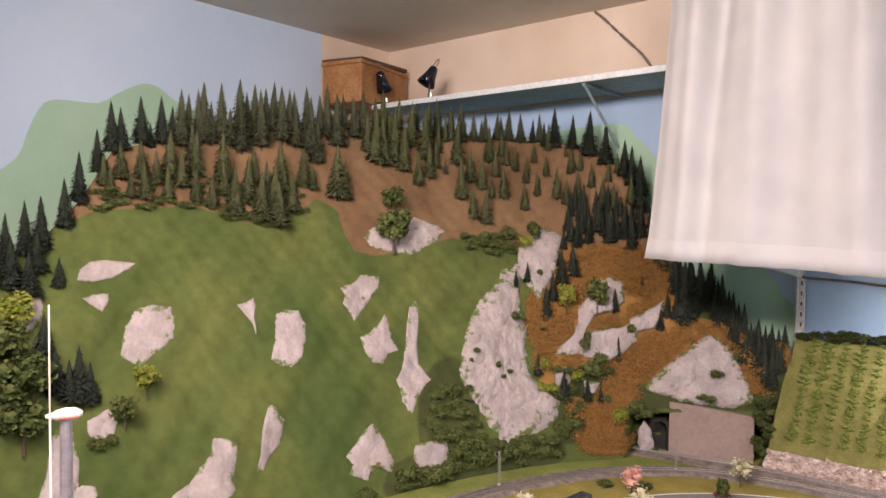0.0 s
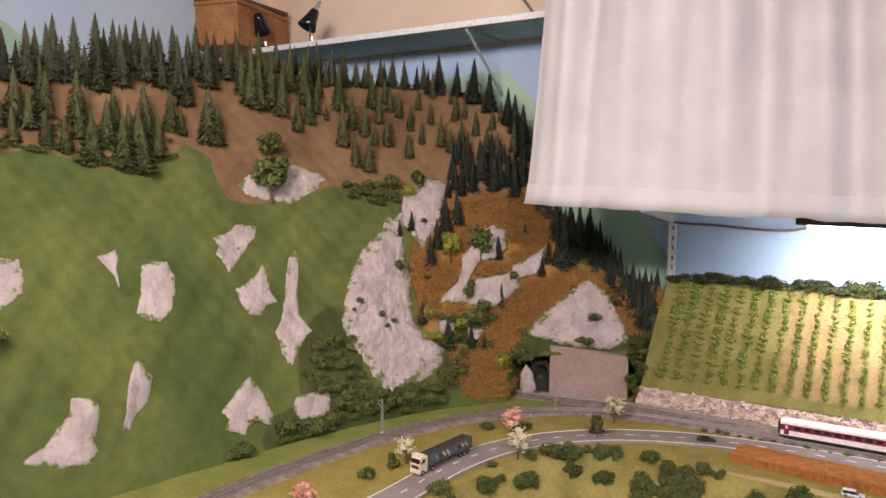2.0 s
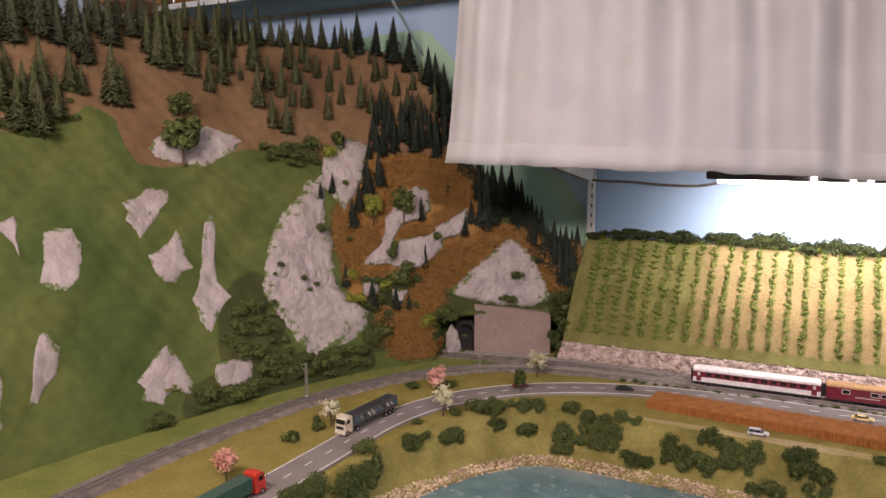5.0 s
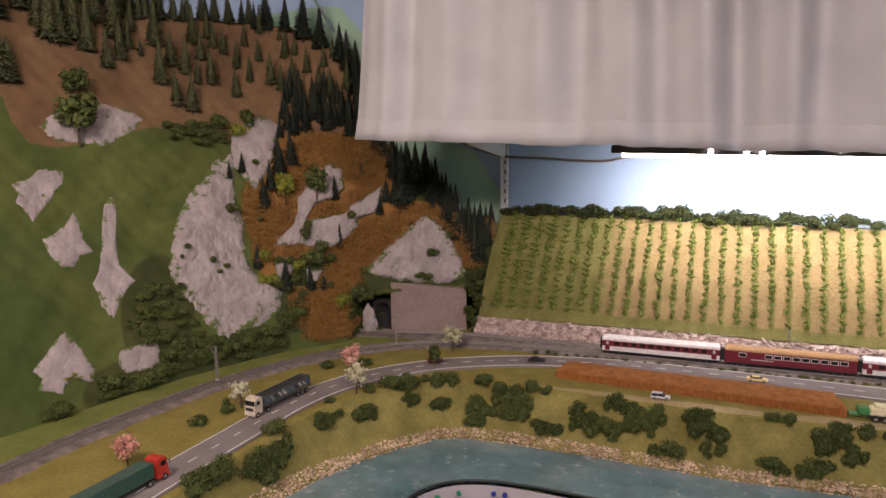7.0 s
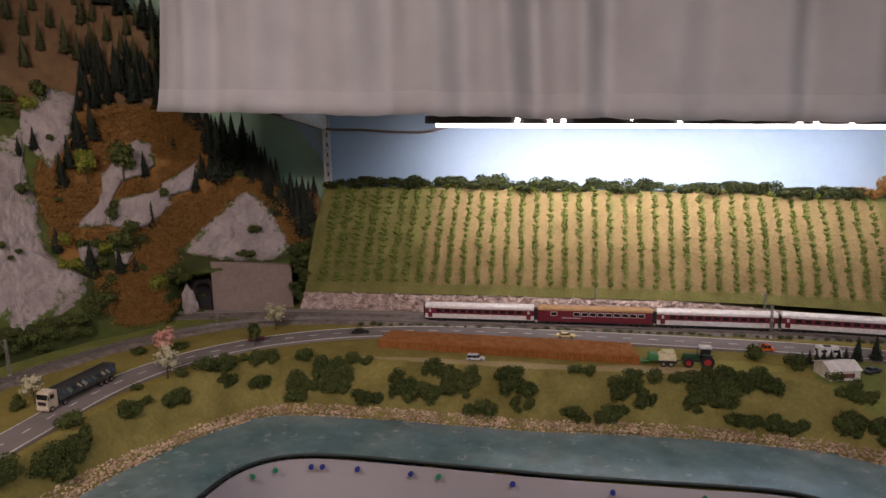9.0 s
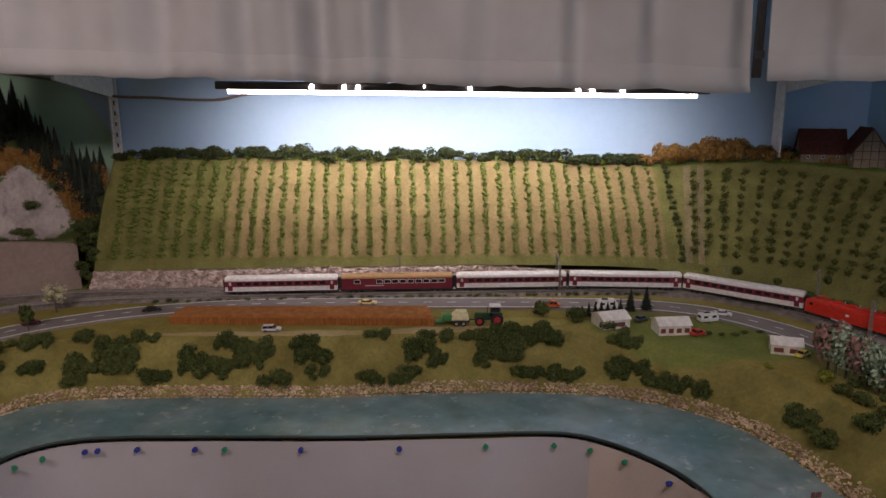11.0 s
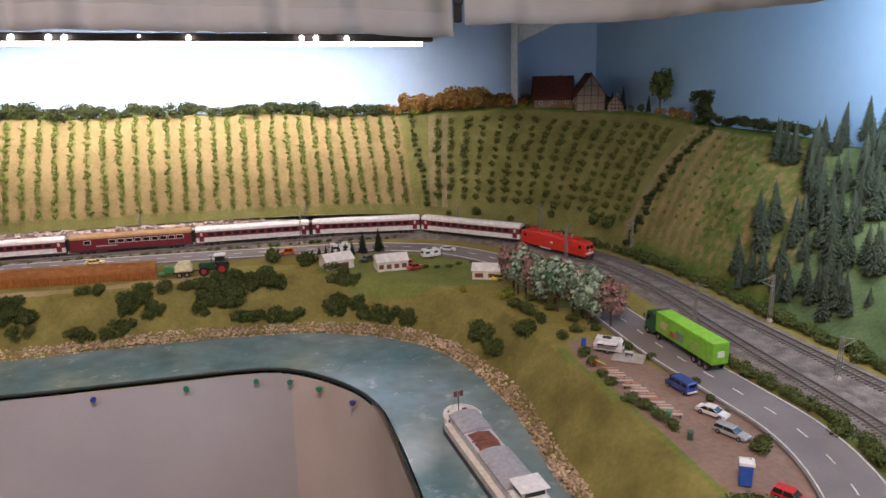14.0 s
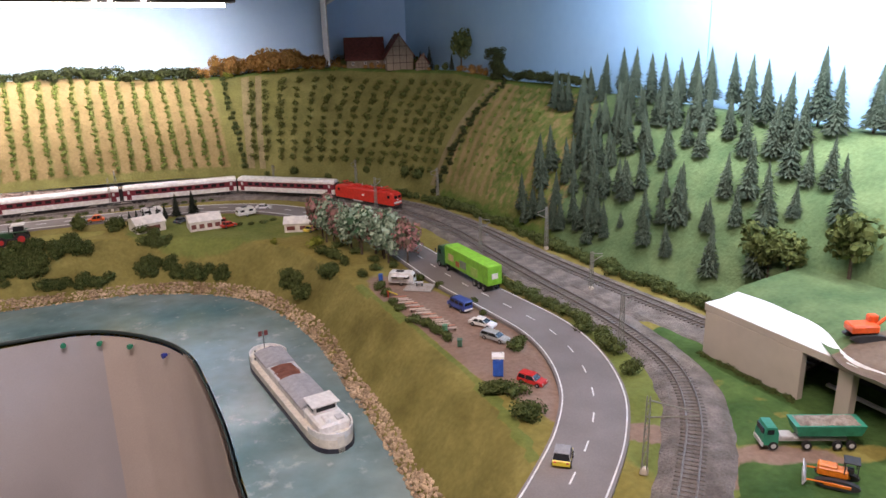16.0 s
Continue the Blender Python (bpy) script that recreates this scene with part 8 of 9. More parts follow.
# ---- hall, building machines ----
def hall():
    root = thing("concrete_hall", Matrix.Identity(4), "beige concrete railway hall with open bays and a white flat roof", "hall")
    a, b = Vector((1.304, 0.657)), Vector((1.304, 0.505))
    d = (b - a).normalized()
    nrm = Vector((-d.y, d.x))
    if nrm.x < 0:
        nrm = -nrm
    top = 0.071

    def slab_at(p0, p1, z0, z1, t, name, material, label=""):
        c = (p0 + p1) / 2 + nrm * t / 2
        m = at(c.x, c.y, (z0 + z1) / 2, math.degrees(math.atan2(d.y, d.x)))
        return part(name, box(bmnew(), (0, 0, 0), ((p1 - p0).length, t, z1 - z0), 0.0008, m), material, root, label)

    far = a + d * 0.62
    slab_at(a, b, -0.004, top - 0.008, 0.010, "front_wall", M_CONCRETE)
    slab_at(a - d * 0.003, far, top - 0.008, top + 0.002, 0.012, "fascia_beam", M_CONCRETE, "concrete beam under the roof edge")
    for k in range(5):
        p = b + d * (0.047 + 0.105 * k)
        slab_at(p, p + d * 0.018, -0.004, top - 0.008, 0.012, "pillar", M_CONCRETE)
    back = nrm * 0.105
    slab_at(a + back, far + back, -0.004, 0.070, 0.006, "back_wall", M_DGREY, "dark inner wall")
    slab_at(b + nrm * 0.05, far + nrm * 0.05, 0.006, 0.010, 0.006, "inner_rail", M_LGREY, "pale rail inside the bay")
    bm = bmnew()
    rings = []
    for t in np.linspace(-0.003, 0.62, 50):
        w = 0.062 + 0.014 * noise.noise((t * 12, 0, 5)) - 0.056 * smooth(t, 0.09, 0.24)
        p = a + d * t
        rings.append([(*(p + nrm * w * f), top + 0.0024 + (0.004 * f * f if f > 0.5 else 0)) for f in (0.0, 0.25, 0.5, 0.75, 1.0)])
    loft(bm, rings, caps=False, closed=False)
    part("roof", bm, mat("white_plaster_roof", (0.72, 0.72, 0.70), (0.80, 0.80, 0.78), 20, 0.9, 0.3), root, "white plastered roof")
    bm = bmnew()
    rings = []
    for t in np.linspace(-0.01, 0.62, 60):
        w = 0.056 + 0.014 * noise.noise((t * 12, 0, 5)) - 0.056 * smooth(t, 0.09, 0.24)
        p = a + d * t
        rings.append([(*(p + nrm * (w + g)), top + 0.0030 + 0.010 * (g > 0.0) * min(1, g / 0.03) + 0.05 * max(0, g - 0.05) + 0.003 * noise.noise((t * 30, g * 30, 1))) for g in (-0.012, 0.0, 0.02, 0.06, 0.12, 0.24)])
    loft(bm, rings, caps=False, closed=False)
    hill = single("slope_edge", bm, M_VINE, "grassy slope running onto the hall roof", "slope", kind="structure", smooth=True)
    at_l = hill.data.attributes.new("light", "FLOAT", "POINT")
    at_l.data.foreach_set("value", [1.0 if v.co.y > 0.47 else 0.0 for v in hill.data.vertices])
    at_e = hill.data.attributes.new("earth", "FLOAT", "POINT")
    at_e.data.foreach_set("value", [1.0 if v.co.y <= 0.47 else 0.0 for v in hill.data.vertices])
    return root


hall()
mo = random.Random(9)
hedge([(Vector((1.300 - mo.uniform(0.0, 0.006), y, -0.002)), mo.uniform(0.005, 0.010), 0.8) for y in np.arange(0.505, 0.66, 0.006)], "dark", "dark moss and weeds along the foot of the hall")


def dump_truck(m):
    root = thing("dump_truck", m, "green dump truck with grey chassis and a load of rubble", "truck")
    g = paint("dump_green", (0.02, 0.25, 0.15), 0.4)
    b = bmnew()
    side = [(0.052, 0.007), (0.052, 0.024), (0.055, 0.0330), (0.068, 0.0335), (0.072, 0.020), (0.073, 0.007)]
    loft(b, [[(x, y, z) for x, z in side] for y in (-0.0135, 0.0135)])
    part("cab", b, g, root)
    part("windscreen", box(bmnew(), (0.0712, 0, 0.0265), (0.002, 0.022, 0.0080), 0.0004), M_GLASS, root)
    for y in (-0.0136, 0.0136):
        part("cab_side_window", box(bmnew(), (0.063, y, 0.0265), (0.009, 0.0010, 0.0070), 0.0003), M_GLASS, root)
    part("bumper", box(bmnew(), (0.0725, 0, 0.0085), (0.003, 0.029, 0.0060), 0.0006), M_LGREY, root)
    part("chassis", box(bmnew(), (0.01, 0, 0.0110), (0.105, 0.013, 0.0045), 0.0006), M_LGREY, root, "grey chassis")
    part("engine", box(bmnew(), (0.038, 0, 0.0150), (0.018, 0.016, 0.0050), 0.001), M_LGREY, root)
    b = bmnew()
    loft(b, [[(-0.056 - e * 0.004, -0.013 - e * 0.003, 0.020 + e * 0.016), (0.026 + e * 0.006, -0.013 - e * 0.003, 0.020 + e * 0.016), (0.026 + e * 0.006, 0.013 + e * 0.003, 0.020 + e * 0.016), (-0.056 - e * 0.004, 0.013 + e * 0.003, 0.020 + e * 0.016)] for e in (0, 1)])
    part("tipper", b, g, root, "green tipper body")
    b = bmnew()
    loft(b, [[(x, y, 0.0362 + 0.004 * (1 - (y / 0.014) ** 2) * (1 - ((x + 0.013) / 0.04) ** 2) + 0.0016 * noise.noise((x * 300, y * 300, 0))) for y in np.linspace(-0.0135, 0.0135, 8)] for x in np.linspace(-0.053, 0.026, 22)], caps=False, closed=False)
    part("rubble", b, mat("grey_rubble", (0.26, 0.20, 0.16), (0.42, 0.35, 0.29), 120, 0.95, 0.9), root, "brown grey rubble load")
    for x in (0.058, 0.014, -0.026, -0.044):
        for y in (-0.0125, 0.0125):
            wheel_at(root, x, y, 0.0062, 0.0045, M_LGREY)
    return root


dump_truck(at(1.236, 0.430, 0.002, 152) @ Matrix.Scale(0.80, 4))


def bulldozer(m):
    root = thing("bulldozer", m, "orange crawler bulldozer with a raised blade", "construction machine")
    o = paint("machine_orange", (0.75, 0.20, 0.01), 0.4)
    part("body", box(bmnew(), (0.006, 0, 0.0170), (0.034, 0.014, 0.012), 0.002), o, root)
    part("engine_hood", box(bmnew(), (0.012, 0, 0.0240), (0.022, 0.012, 0.005), 0.0015), o, root)
    b = bmnew()
    for x in (-0.020, -0.006):
        for y in (-0.008, 0.008):
            rod(b, (x, y, 0.020), (x, y, 0.036), 0.0007, 5)
    box(b, (-0.013, 0, 0.0365), (0.018, 0.019, 0.0014), 0.0004)
    part("cab", b, M_DGREY, root, "dark open cab frame")
    part("seat", box(bmnew(), (-0.013, 0, 0.0225), (0.007, 0.008, 0.007), 0.001), M_BLACK, root)
    for y in (-0.0115, 0.0115):
        b = bmnew()
        loft(b, [[(0.025 * math.cos(a) * (1 if abs(math.cos(a)) > 0.3 else 1), y + e, 0.0065 + 0.0062 * math.sin(a)) for a in np.linspace(0, 2 * math.pi, 17)[:-1]] for e in (-0.0035, 0.0035)])
        part("crawler", b, M_DGREY, root, "dark crawler track")
        part("track_frame", box(bmnew(), (0, y, 0.0065), (0.030, 0.0085, 0.005), 0.001), o, root)
        part("push_arm", rod(bmnew(), (0.0, y * 1.3, 0.008), (0.034, y * 1.3, 0.007), 0.0012, 6), o, root)
    b = bmnew()
    loft(b, [[(0.034 + x, y, z) for x, z in ((0.003, 0.001), (0.0, 0.007), (0.003, 0.0145), (0.0045, 0.0145), (0.0018, 0.007), (0.0045, 0.001))] for y in (-0.020, 0.020)])
    part("blade", b, M_LGREY, root, "grey steel blade")


bulldozer(at(1.196, 0.372, 0.002, 128) @ Matrix.Scale(0.80, 4))


def excavator(m):
    root = thing("excavator", m, "orange crawler excavator standing on the earth bank", "construction machine")
    o = paint("excavator_orange", (0.72, 0.10, 0.015), 0.4)
    for y in (-0.011, 0.011):
        b = bmnew()
        loft(b, [[(0.026 * math.cos(a), y + e, 0.0060 + 0.0058 * math.sin(a)) for a in np.linspace(0, 2 * math.pi, 17)[:-1]] for e in (-0.0038, 0.0038)])
        part("crawler", b, M_DGREY, root, "dark crawler track")
    part("turntable", rod(bmnew(), (0, 0, 0.009), (0, 0, 0.0135), 0.010, 14), M_DGREY, root)
    part("upper_body", box(bmnew(), (-0.006, 0, 0.0195), (0.040, 0.026, 0.012), 0.002), o, root)
    part("cab", box(bmnew(), (0.012, 0.0075, 0.0275), (0.014, 0.011, 0.016), 0.0015), o, root)
    part("cab_window", box(bmnew(), (0.0193, 0.0075, 0.0295), (0.0010, 0.009, 0.009), 0.0003), M_GLASS, root)
    b = bmnew()
    rod(b, (0.012, -0.003, 0.022), (0.045, -0.003, 0.052), 0.0026, 6)
    rod(b, (0.045, -0.003, 0.052), (0.068, -0.003, 0.030), 0.0020, 6)
    part("boom", b, o, root, "orange boom")
    part("bucket", box(bmnew(), (0.068, -0.003, 0.025), (0.010, 0.010, 0.010), 0.002, None, 0.7), M_DGREY, root, "dark steel bucket")
    return root


excavator(at(1.360, 0.470, 0.082, -25) @ Matrix.Scale(0.8, 4))

# ---- bushes and trees of the flat land ----
for x, y, h, k in [(-0.985, 1.118, 0.066, "pink"), (-0.968, 1.430, 0.064, "cream"), (-0.855, 1.730, 0.070, "pink"), (-0.768, 1.590, 0.076, "cream"), (-0.665, 1.955, 0.074, "cream")]:
    broadleaf(Vector((x, y, 0)), h, k, 1.1, "blossoming trees by the road")
broadleaf(Vector((-0.660, 1.812, 0)), 0.066, "green", 0.75, "broadleaf trees of the river bank")
for x, y, r in [(-1.007, 1.34, 0.016), (-1.01, 1.43, 0.018), (-0.935, 1.74, 0.018), (0.975, 1.37, 0.024), (0.985, 1.33, 0.028), (0.99, 1.28, 0.022), (-0.987, 1.319, 0.027), (-0.981, 1.396, 0.024), (-0.823, 1.343, 0.036), (-0.923, 1.727, 0.024), (-0.837, 1.773, 0.025), (-0.799, 1.52, 0.018), (-0.709, 1.652, 0.038), (-0.696, 1.714, 0.024), (-0.65, 1.717, 0.02), (-0.745, 1.61, 0.023), (0.603, 1.824, 0.036), (0.524, 1.867, 0.04)]:
    z = land_z(x, y)
    bush(Vector((x, y, z - 0.002)), r, "dark", 0.95)
for x, y, r in [(0.978, 1.425, 0.026), (0.905, 1.50, 0.014)]:
    bush(Vector((x, y, land_z(x, y))), r, "yellow", 0.9)
for x, y, r in [(1.118, 0.978, 0.010), (1.106, 0.925, 0.010), (1.095, 0.885, 0.009), (1.086, 0.790, 0.018), (1.098, 0.803, 0.014), (1.002, 0.690, 0.020), (1.016, 0.684, 0.018), (0.990, 0.698, 0.016), (1.000, 0.628, 0.022), (0.994, 0.616, 0.020), (1.000, 0.955, 0.014), (1.006, 0.925, 0.015), (1.008, 0.895, 0.015), (1.010, 0.865, 0.014), (1.0, 1.01, 0.012), (0.995, 1.04, 0.012), (1.0, 1.085, 0.014), (1.0, 1.12, 0.016), (1.085, 1.125, 0.012), (1.10, 1.08, 0.010)]:
    bush(Vector((x, y, 0)), r * 1.3, "dark", 0.75, "shrubs of the parking place")
vr = random.Random(6)


def thicket(x, y, along, lo=0.1, hi=1.0, n=10, r0=0.014, r1=0.027):
    """A climbing bush that covers a stretch of the river bank from shore (0) to edge (1)."""
    s0, spots = BANK.near((x, y)), []
    for _ in range(int(n * 1.35) + 1):
        b = BANK.at(s0 + vr.uniform(-along, along))
        a = SHORE.at(SHORE.near(tuple(b)))
        q = a + (b - a) * vr.uniform(lo, hi)
        spots.append((Vector((q[0], q[1], land_z(q[0], q[1]) - 0.003)), vr.uniform(r0, r1), 1.15))
    return hedge(spots, "dark", "dark green climbing bush clinging to the river bank", "bush")




def verge(way, s0, s1, off, lo, hi, lift, step):
    out = []
    s = s0
    while s < s1:
        p = way.off(s, off + vr.uniform(-0.004, 0.006))
        out.append((Vector((p[0], p[1], 0)), vr.uniform(lo, hi), lift))
        s += vr.uniform(step * 0.75, step * 1.25)
    return out


# bushes climbing the bank: along the left arm and the far side, then round the bend
for q in [(-0.804, 1.285, 0.064, 0.47, 0.74, 27), (-0.789, 1.27, 0.02, 0.29, 0.41, 3), (-0.83, 1.146, 0.05, 0.72, 0.99, 16), (-0.771, 1.476, 0.03, 0.66, 0.79, 6), (-0.721, 1.561, 0.034, 0.53, 0.69, 9), (-0.611, 1.745, 0.025, 0.89, 1.04, 5), (-0.676, 1.673, 0.023, 0.84, 1, 4), (-0.655, 1.654, 0.019, 0.61, 0.73, 3), (-0.598, 1.678, 0.021, 0.42, 0.58, 5), (-0.524, 1.765, 0.016, 0.98, 1.02, 3), (-0.515, 1.695, 0.025, 0.22, 0.58, 12), (-0.431, 1.713, 0.044, 0.41, 0.7, 17), (-0.345, 1.687, 0.028, 0.23, 0.39, 6), (-0.455, 1.739, 0.038, 0.73, 0.9, 6), (-0.374, 1.757, 0.025, 0.9, 1.01, 4), (-0.26, 1.708, 0.031, 0.38, 0.7, 13)]:
    thicket(*q)
for q in [(-0.219, 1.694, 0.037, 0.3, 0.54, 12), (-0.135, 1.712, 0.036, 0.45, 0.82, 18), (-0.191, 1.733, 0.031, 0.72, 0.91, 6), (-0.014, 1.713, 0.033, 0.51, 0.87, 15), (0.01, 1.674, 0.018, 0.26, 0.39, 3), (-0.082, 1.67, 0.027, 0.18, 0.33, 5), (0.129, 1.746, 0.021, 0.95, 1.02, 3), (0.118, 1.664, 0.024, 0.18, 0.28, 3), (0.182, 1.667, 0.027, 0.18, 0.33, 5), (0.231, 1.707, 0.03, 0.54, 0.83, 11), (0.26, 1.69, 0.015, 0.42, 0.57, 3), (0.4, 1.71, 0.046, 0.48, 0.91, 27), (0.429, 1.747, 0.038, 0.89, 1.02, 8), (0.502, 1.726, 0.038, 0.71, 0.96, 11), (0.482, 1.754, 0.032, 0.94, 1.02, 5), (0.507, 1.66, 0.062, 0.2, 0.32, 11)]:
    thicket(*q)
for q in [(0.536, 1.655, 0.037, 0.2, 0.3, 5), (0.293, 1.727, 0.055, 0.86, 0.97, 6), (0.368, 1.689, 0.018, 0.38, 0.6, 6), (0.678, 1.68, 0.031, 0.8, 1, 6), (0.663, 1.637, 0.041, 0.31, 0.56, 14), (0.771, 1.556, 0.045, 0.26, 0.38, 7), (0.708, 1.601, 0.027, 0.27, 0.39, 4), (0.903, 1.375, 0.034, 0.38, 0.55, 9), (0.914, 1.306, 0.016, 0.39, 0.51, 3), (0.959, 1.258, 0.013, 0.84, 1.01, 3)]:
    thicket(*q)
for k in range(3):
    a0, a1 = ROAD.near((1.137, 1.22)), ROAD.near((1.135, 0.70))
    hedge(verge(ROAD, a0 + (a1 - a0) * k / 3 + 0.006, a0 + (a1 - a0) * (k + 1) / 3 - 0.012, 0.057, 0.015, 0.025, 0.85, 0.018), "dark", "dark shrubs growing between road and track")
bush(Vector((1.178, 0.655, 0)), 0.022, "dark", 1.0, "shrubs between road and track")
for k in range(4):
    a0, a1 = TRACK_FAR.near((1.06, 2.02)), TRACK_FAR.length - 0.15
    hedge(verge(TRACK_FAR, a0 + (a1 - a0) * k / 4, a0 + (a1 - a0) * (k + 1) / 4 - 0.01, 0.058, 0.016, 0.030, 0.9, 0.021), "dark", "dark shrubs growing along the far track")
for k in range(4):
    a0, a1 = TRACK.near((-0.45, 2.06)), TRACK.near((0.86, 2.03))
    hedge(verge(TRACK, a0 + (a1 - a0) * k / 4, a0 + (a1 - a0) * (k + 1) / 4 - 0.01, -0.037, 0.008, 0.015, 0.6, 0.026), "dark", "low green shrubs between road and railway")
for k in range(13):
    f = k / 12
    x, y = 1.005 + 0.085 * f + vr.uniform(-0.012, 0.012), 1.475 - 0.245 * f + vr.uniform(-0.012, 0.012)
    broadleaf(Vector((x, y, -0.006)), vr.uniform(0.092, 0.112), "lilac" if k % 3 else "rose", 0.88, "blossoming trees by the campsite")
for x, y in [(0.99, 1.46), (1.015, 1.40), (1.035, 1.34), (1.05, 1.27), (1.07, 1.22), (1.03, 1.22), (1.0, 1.20)]:
    bush(Vector((x, y, 0)), 0.018, "dark", 0.8)
for x, y in [(0.87, 1.70), (0.895, 1.69), (0.92, 1.69), (0.95, 1.70), (0.985, 1.70), (1.01, 1.67), (1.03, 1.62)]:
    bush(Vector((x, y, 0)), 0.014, "dark", 0.5, "low hedge of the campsite")


# ---- pins along the fascia ----
def pins():
    cols = [("blue", (0.03, 0.05, 0.32)), ("green", (0.02, 0.25, 0.14))]
    pin_parts = {}
    for k, c in cols:
        pin_parts[k] = (finish("head", rod(rod(bmnew(), (0, -0.0006, 0), (0, -0.004, 0), 0.0026, 10), (0, -0.004, 0), (0, -0.008, 0), 0.0042, 12), plain(k + "_pin", c, 0.35)), finish("needle", rod(bmnew(), (0, 0.006, 0), (0, -0.001, 0), 0.0005, 5), M_CHROME))
    seq = [("green", (-0.515, 1.42)), ("green", (-0.47, 1.46)), ("blue", (-0.40, 1.483)), ("blue", (-0.305, 1.485)), ("green", (-0.145, 1.477)), ("blue", (0.0, 1.47)), ("blue", (0.18, 1.463)), ("green", (0.345, 1.462)), ("green", (0.475, 1.457)), ("green", (0.545, 1.435)), ("blue", (0.655, 1.31)), ("green", (0.60, 1.39)), ("blue", (-0.20, 1.48)), ("blue", (-0.38, 1.485))]
    for k, q in seq:
        s = INNER.near(q)
        p = INNER.off(s, -0.011)
        root = thing("push_pin", at(p[0], p[1], -0.120, INNER.turn(s)) @ Matrix.Scale(1.2, 4), k + " push pin holding the grey cloth to the rim", "push pin", "push pins of the fascia")
        shared("head", pin_parts[k][0], root)
        shared("needle", pin_parts[k][1], root)


pins()


# ---- houses on the hill ----
def half_timbered_house(m, l, d, h, roof_h, label):
    root = thing("half_timbered_house", m, label, "house", "houses on the hill")
    # plaster and roof tiles are toned down: their colours carry the hilltop shade
    wall = plain("shaded_house_plaster", (0.21, 0.165, 0.118), 0.85)
    b = bmnew()
    loft(b, [[(x, y, z) for y, z in ((-d / 2, 0), (-d / 2, h), (0, h + roof_h), (d / 2, h), (d / 2, 0))] for x in (-l / 2, l / 2)])
    part("wall", b, wall, root)
    b = bmnew()
    for s in (-1, 1):
        loft(b, [[(x, s * d * 0.56, h - roof_h * 0.12), (x, 0, h + roof_h), (x, 0, h + roof_h + 0.003), (x, s * d * 0.57, h - roof_h * 0.10 + 0.002)] for x in (-l * 0.54, l * 0.54)])
    part("roof", b, mat("shaded_red_tiles", (0.075, 0.020, 0.016), (0.12, 0.033, 0.025), 150, 0.85, 0.6), root, "dark red tiled roof")
    beam = plain("dark_beam", (0.05, 0.03, 0.02), 0.8)
    for x in (-l / 2, l / 2):
        for k in range(5):
            y = -d / 2 + d * k / 4
            hh = h + roof_h * (1 - abs(y) / (d / 2)) * 0.95
            part("timber", box(bmnew(), (x, y * 0.97, hh / 2), (0.0014, 0.0018, hh)), beam, root)
        for z in (h * 0.5, h, h + roof_h * 0.45):
            w = d if z <= h else d * (1 - (z - h) / roof_h)
            part("timber", box(bmnew(), (x, 0, z), (0.0014, w, 0.0018)), beam, root)
    for k in range(3):
        for y in (-d / 2, d / 2):
            win = part("window", box(bmnew(), (-l / 2 + l * (k + 0.5) / 3, y, h * 0.55), (0.008, 0.0016, 0.009), 0.0003), M_WHITE, root, "small white-framed window")
            part("pane", box(bmnew(), (-l / 2 + l * (k + 0.5) / 3, y * 1.008, h * 0.55), (0.006, 0.0016, 0.007), 0.0002), M_GLASS, win)
    part("chimney", box(bmnew(), (l * 0.2, 0.004, h + roof_h), (0.006, 0.006, 0.012), 0.0005), M_PORTAL, root)


def crest(px, py, proud=0.0):
    s = HILL.near((px, py))
    p = on_hill(s, 1.0)
    return p.z


def on_crest(s, out, turn=0.0, sink=0.004):
    p, d = on_hill(s, 1.0), HILL.dir(s)
    k = Vector(HILL.at(s)[3:5] - HILL.at(s)[:2]).normalized()
    return at(p.x + k.x * out, p.y + k.y * out, p.z - sink, math.degrees(math.atan2(d[1], d[0])) + turn)


half_timbered_house(on_crest(2.004, 0.045, 34), 0.120, 0.074, 0.034, 0.062, "old half-timbered farmhouse with a dark red roof")
half_timbered_house(on_crest(2.088, 0.045, -42), 0.098, 0.088, 0.046, 0.062, "tall half-timbered house with a red roof")
half_timbered_house(on_crest(2.158, 0.03, -50), 0.045, 0.042, 0.022, 0.026, "small half-timbered cottage with a red roof")
for q, out, h in [(2.175, 0.05, 0.075), (2.145, 0.08, 0.06), (2.255, 0.03, 0.052)]:
    conifer(on_crest(q, out).translation, h, "black", 1.0)
broadleaf(on_crest(2.29, 0.035).translation, 0.125, "green", 0.8)
for q, out, r, k in [(2.03, 0.01, 0.020, "orange"), (2.055, 0.015, 0.016, "orange"), (1.93, 0.02, 0.030, "orange"), (1.905, 0.03, 0.036, "orange"), (1.95, 0.03, 0.026, "dark"), (2.29, 0.02, 0.020, "orange"), (2.32, 0.02, 0.022, "orange"), (2.35, 0.02, 0.024, "orange"), (2.38, 0.02, 0.024, "orange"), (2.23, 0.03, 0.020, "dark"), (2.20, 0.02, 0.016, "dark"), (2.04, 0.075, 0.040, "orange"), (2.065, 0.085, 0.042, "dark"), (1.95, 0.075, 0.036, "orange"), (2.13, 0.075, 0.034, "dark"), (2.005, 0.0, 0.013, "orange"), (1.96, 0.004, 0.015, "orange"), (2.18, 0.005, 0.012, "orange")]:
    bush(on_crest(q, out).translation, r, k, 1.2, "shrubs on the hill top")


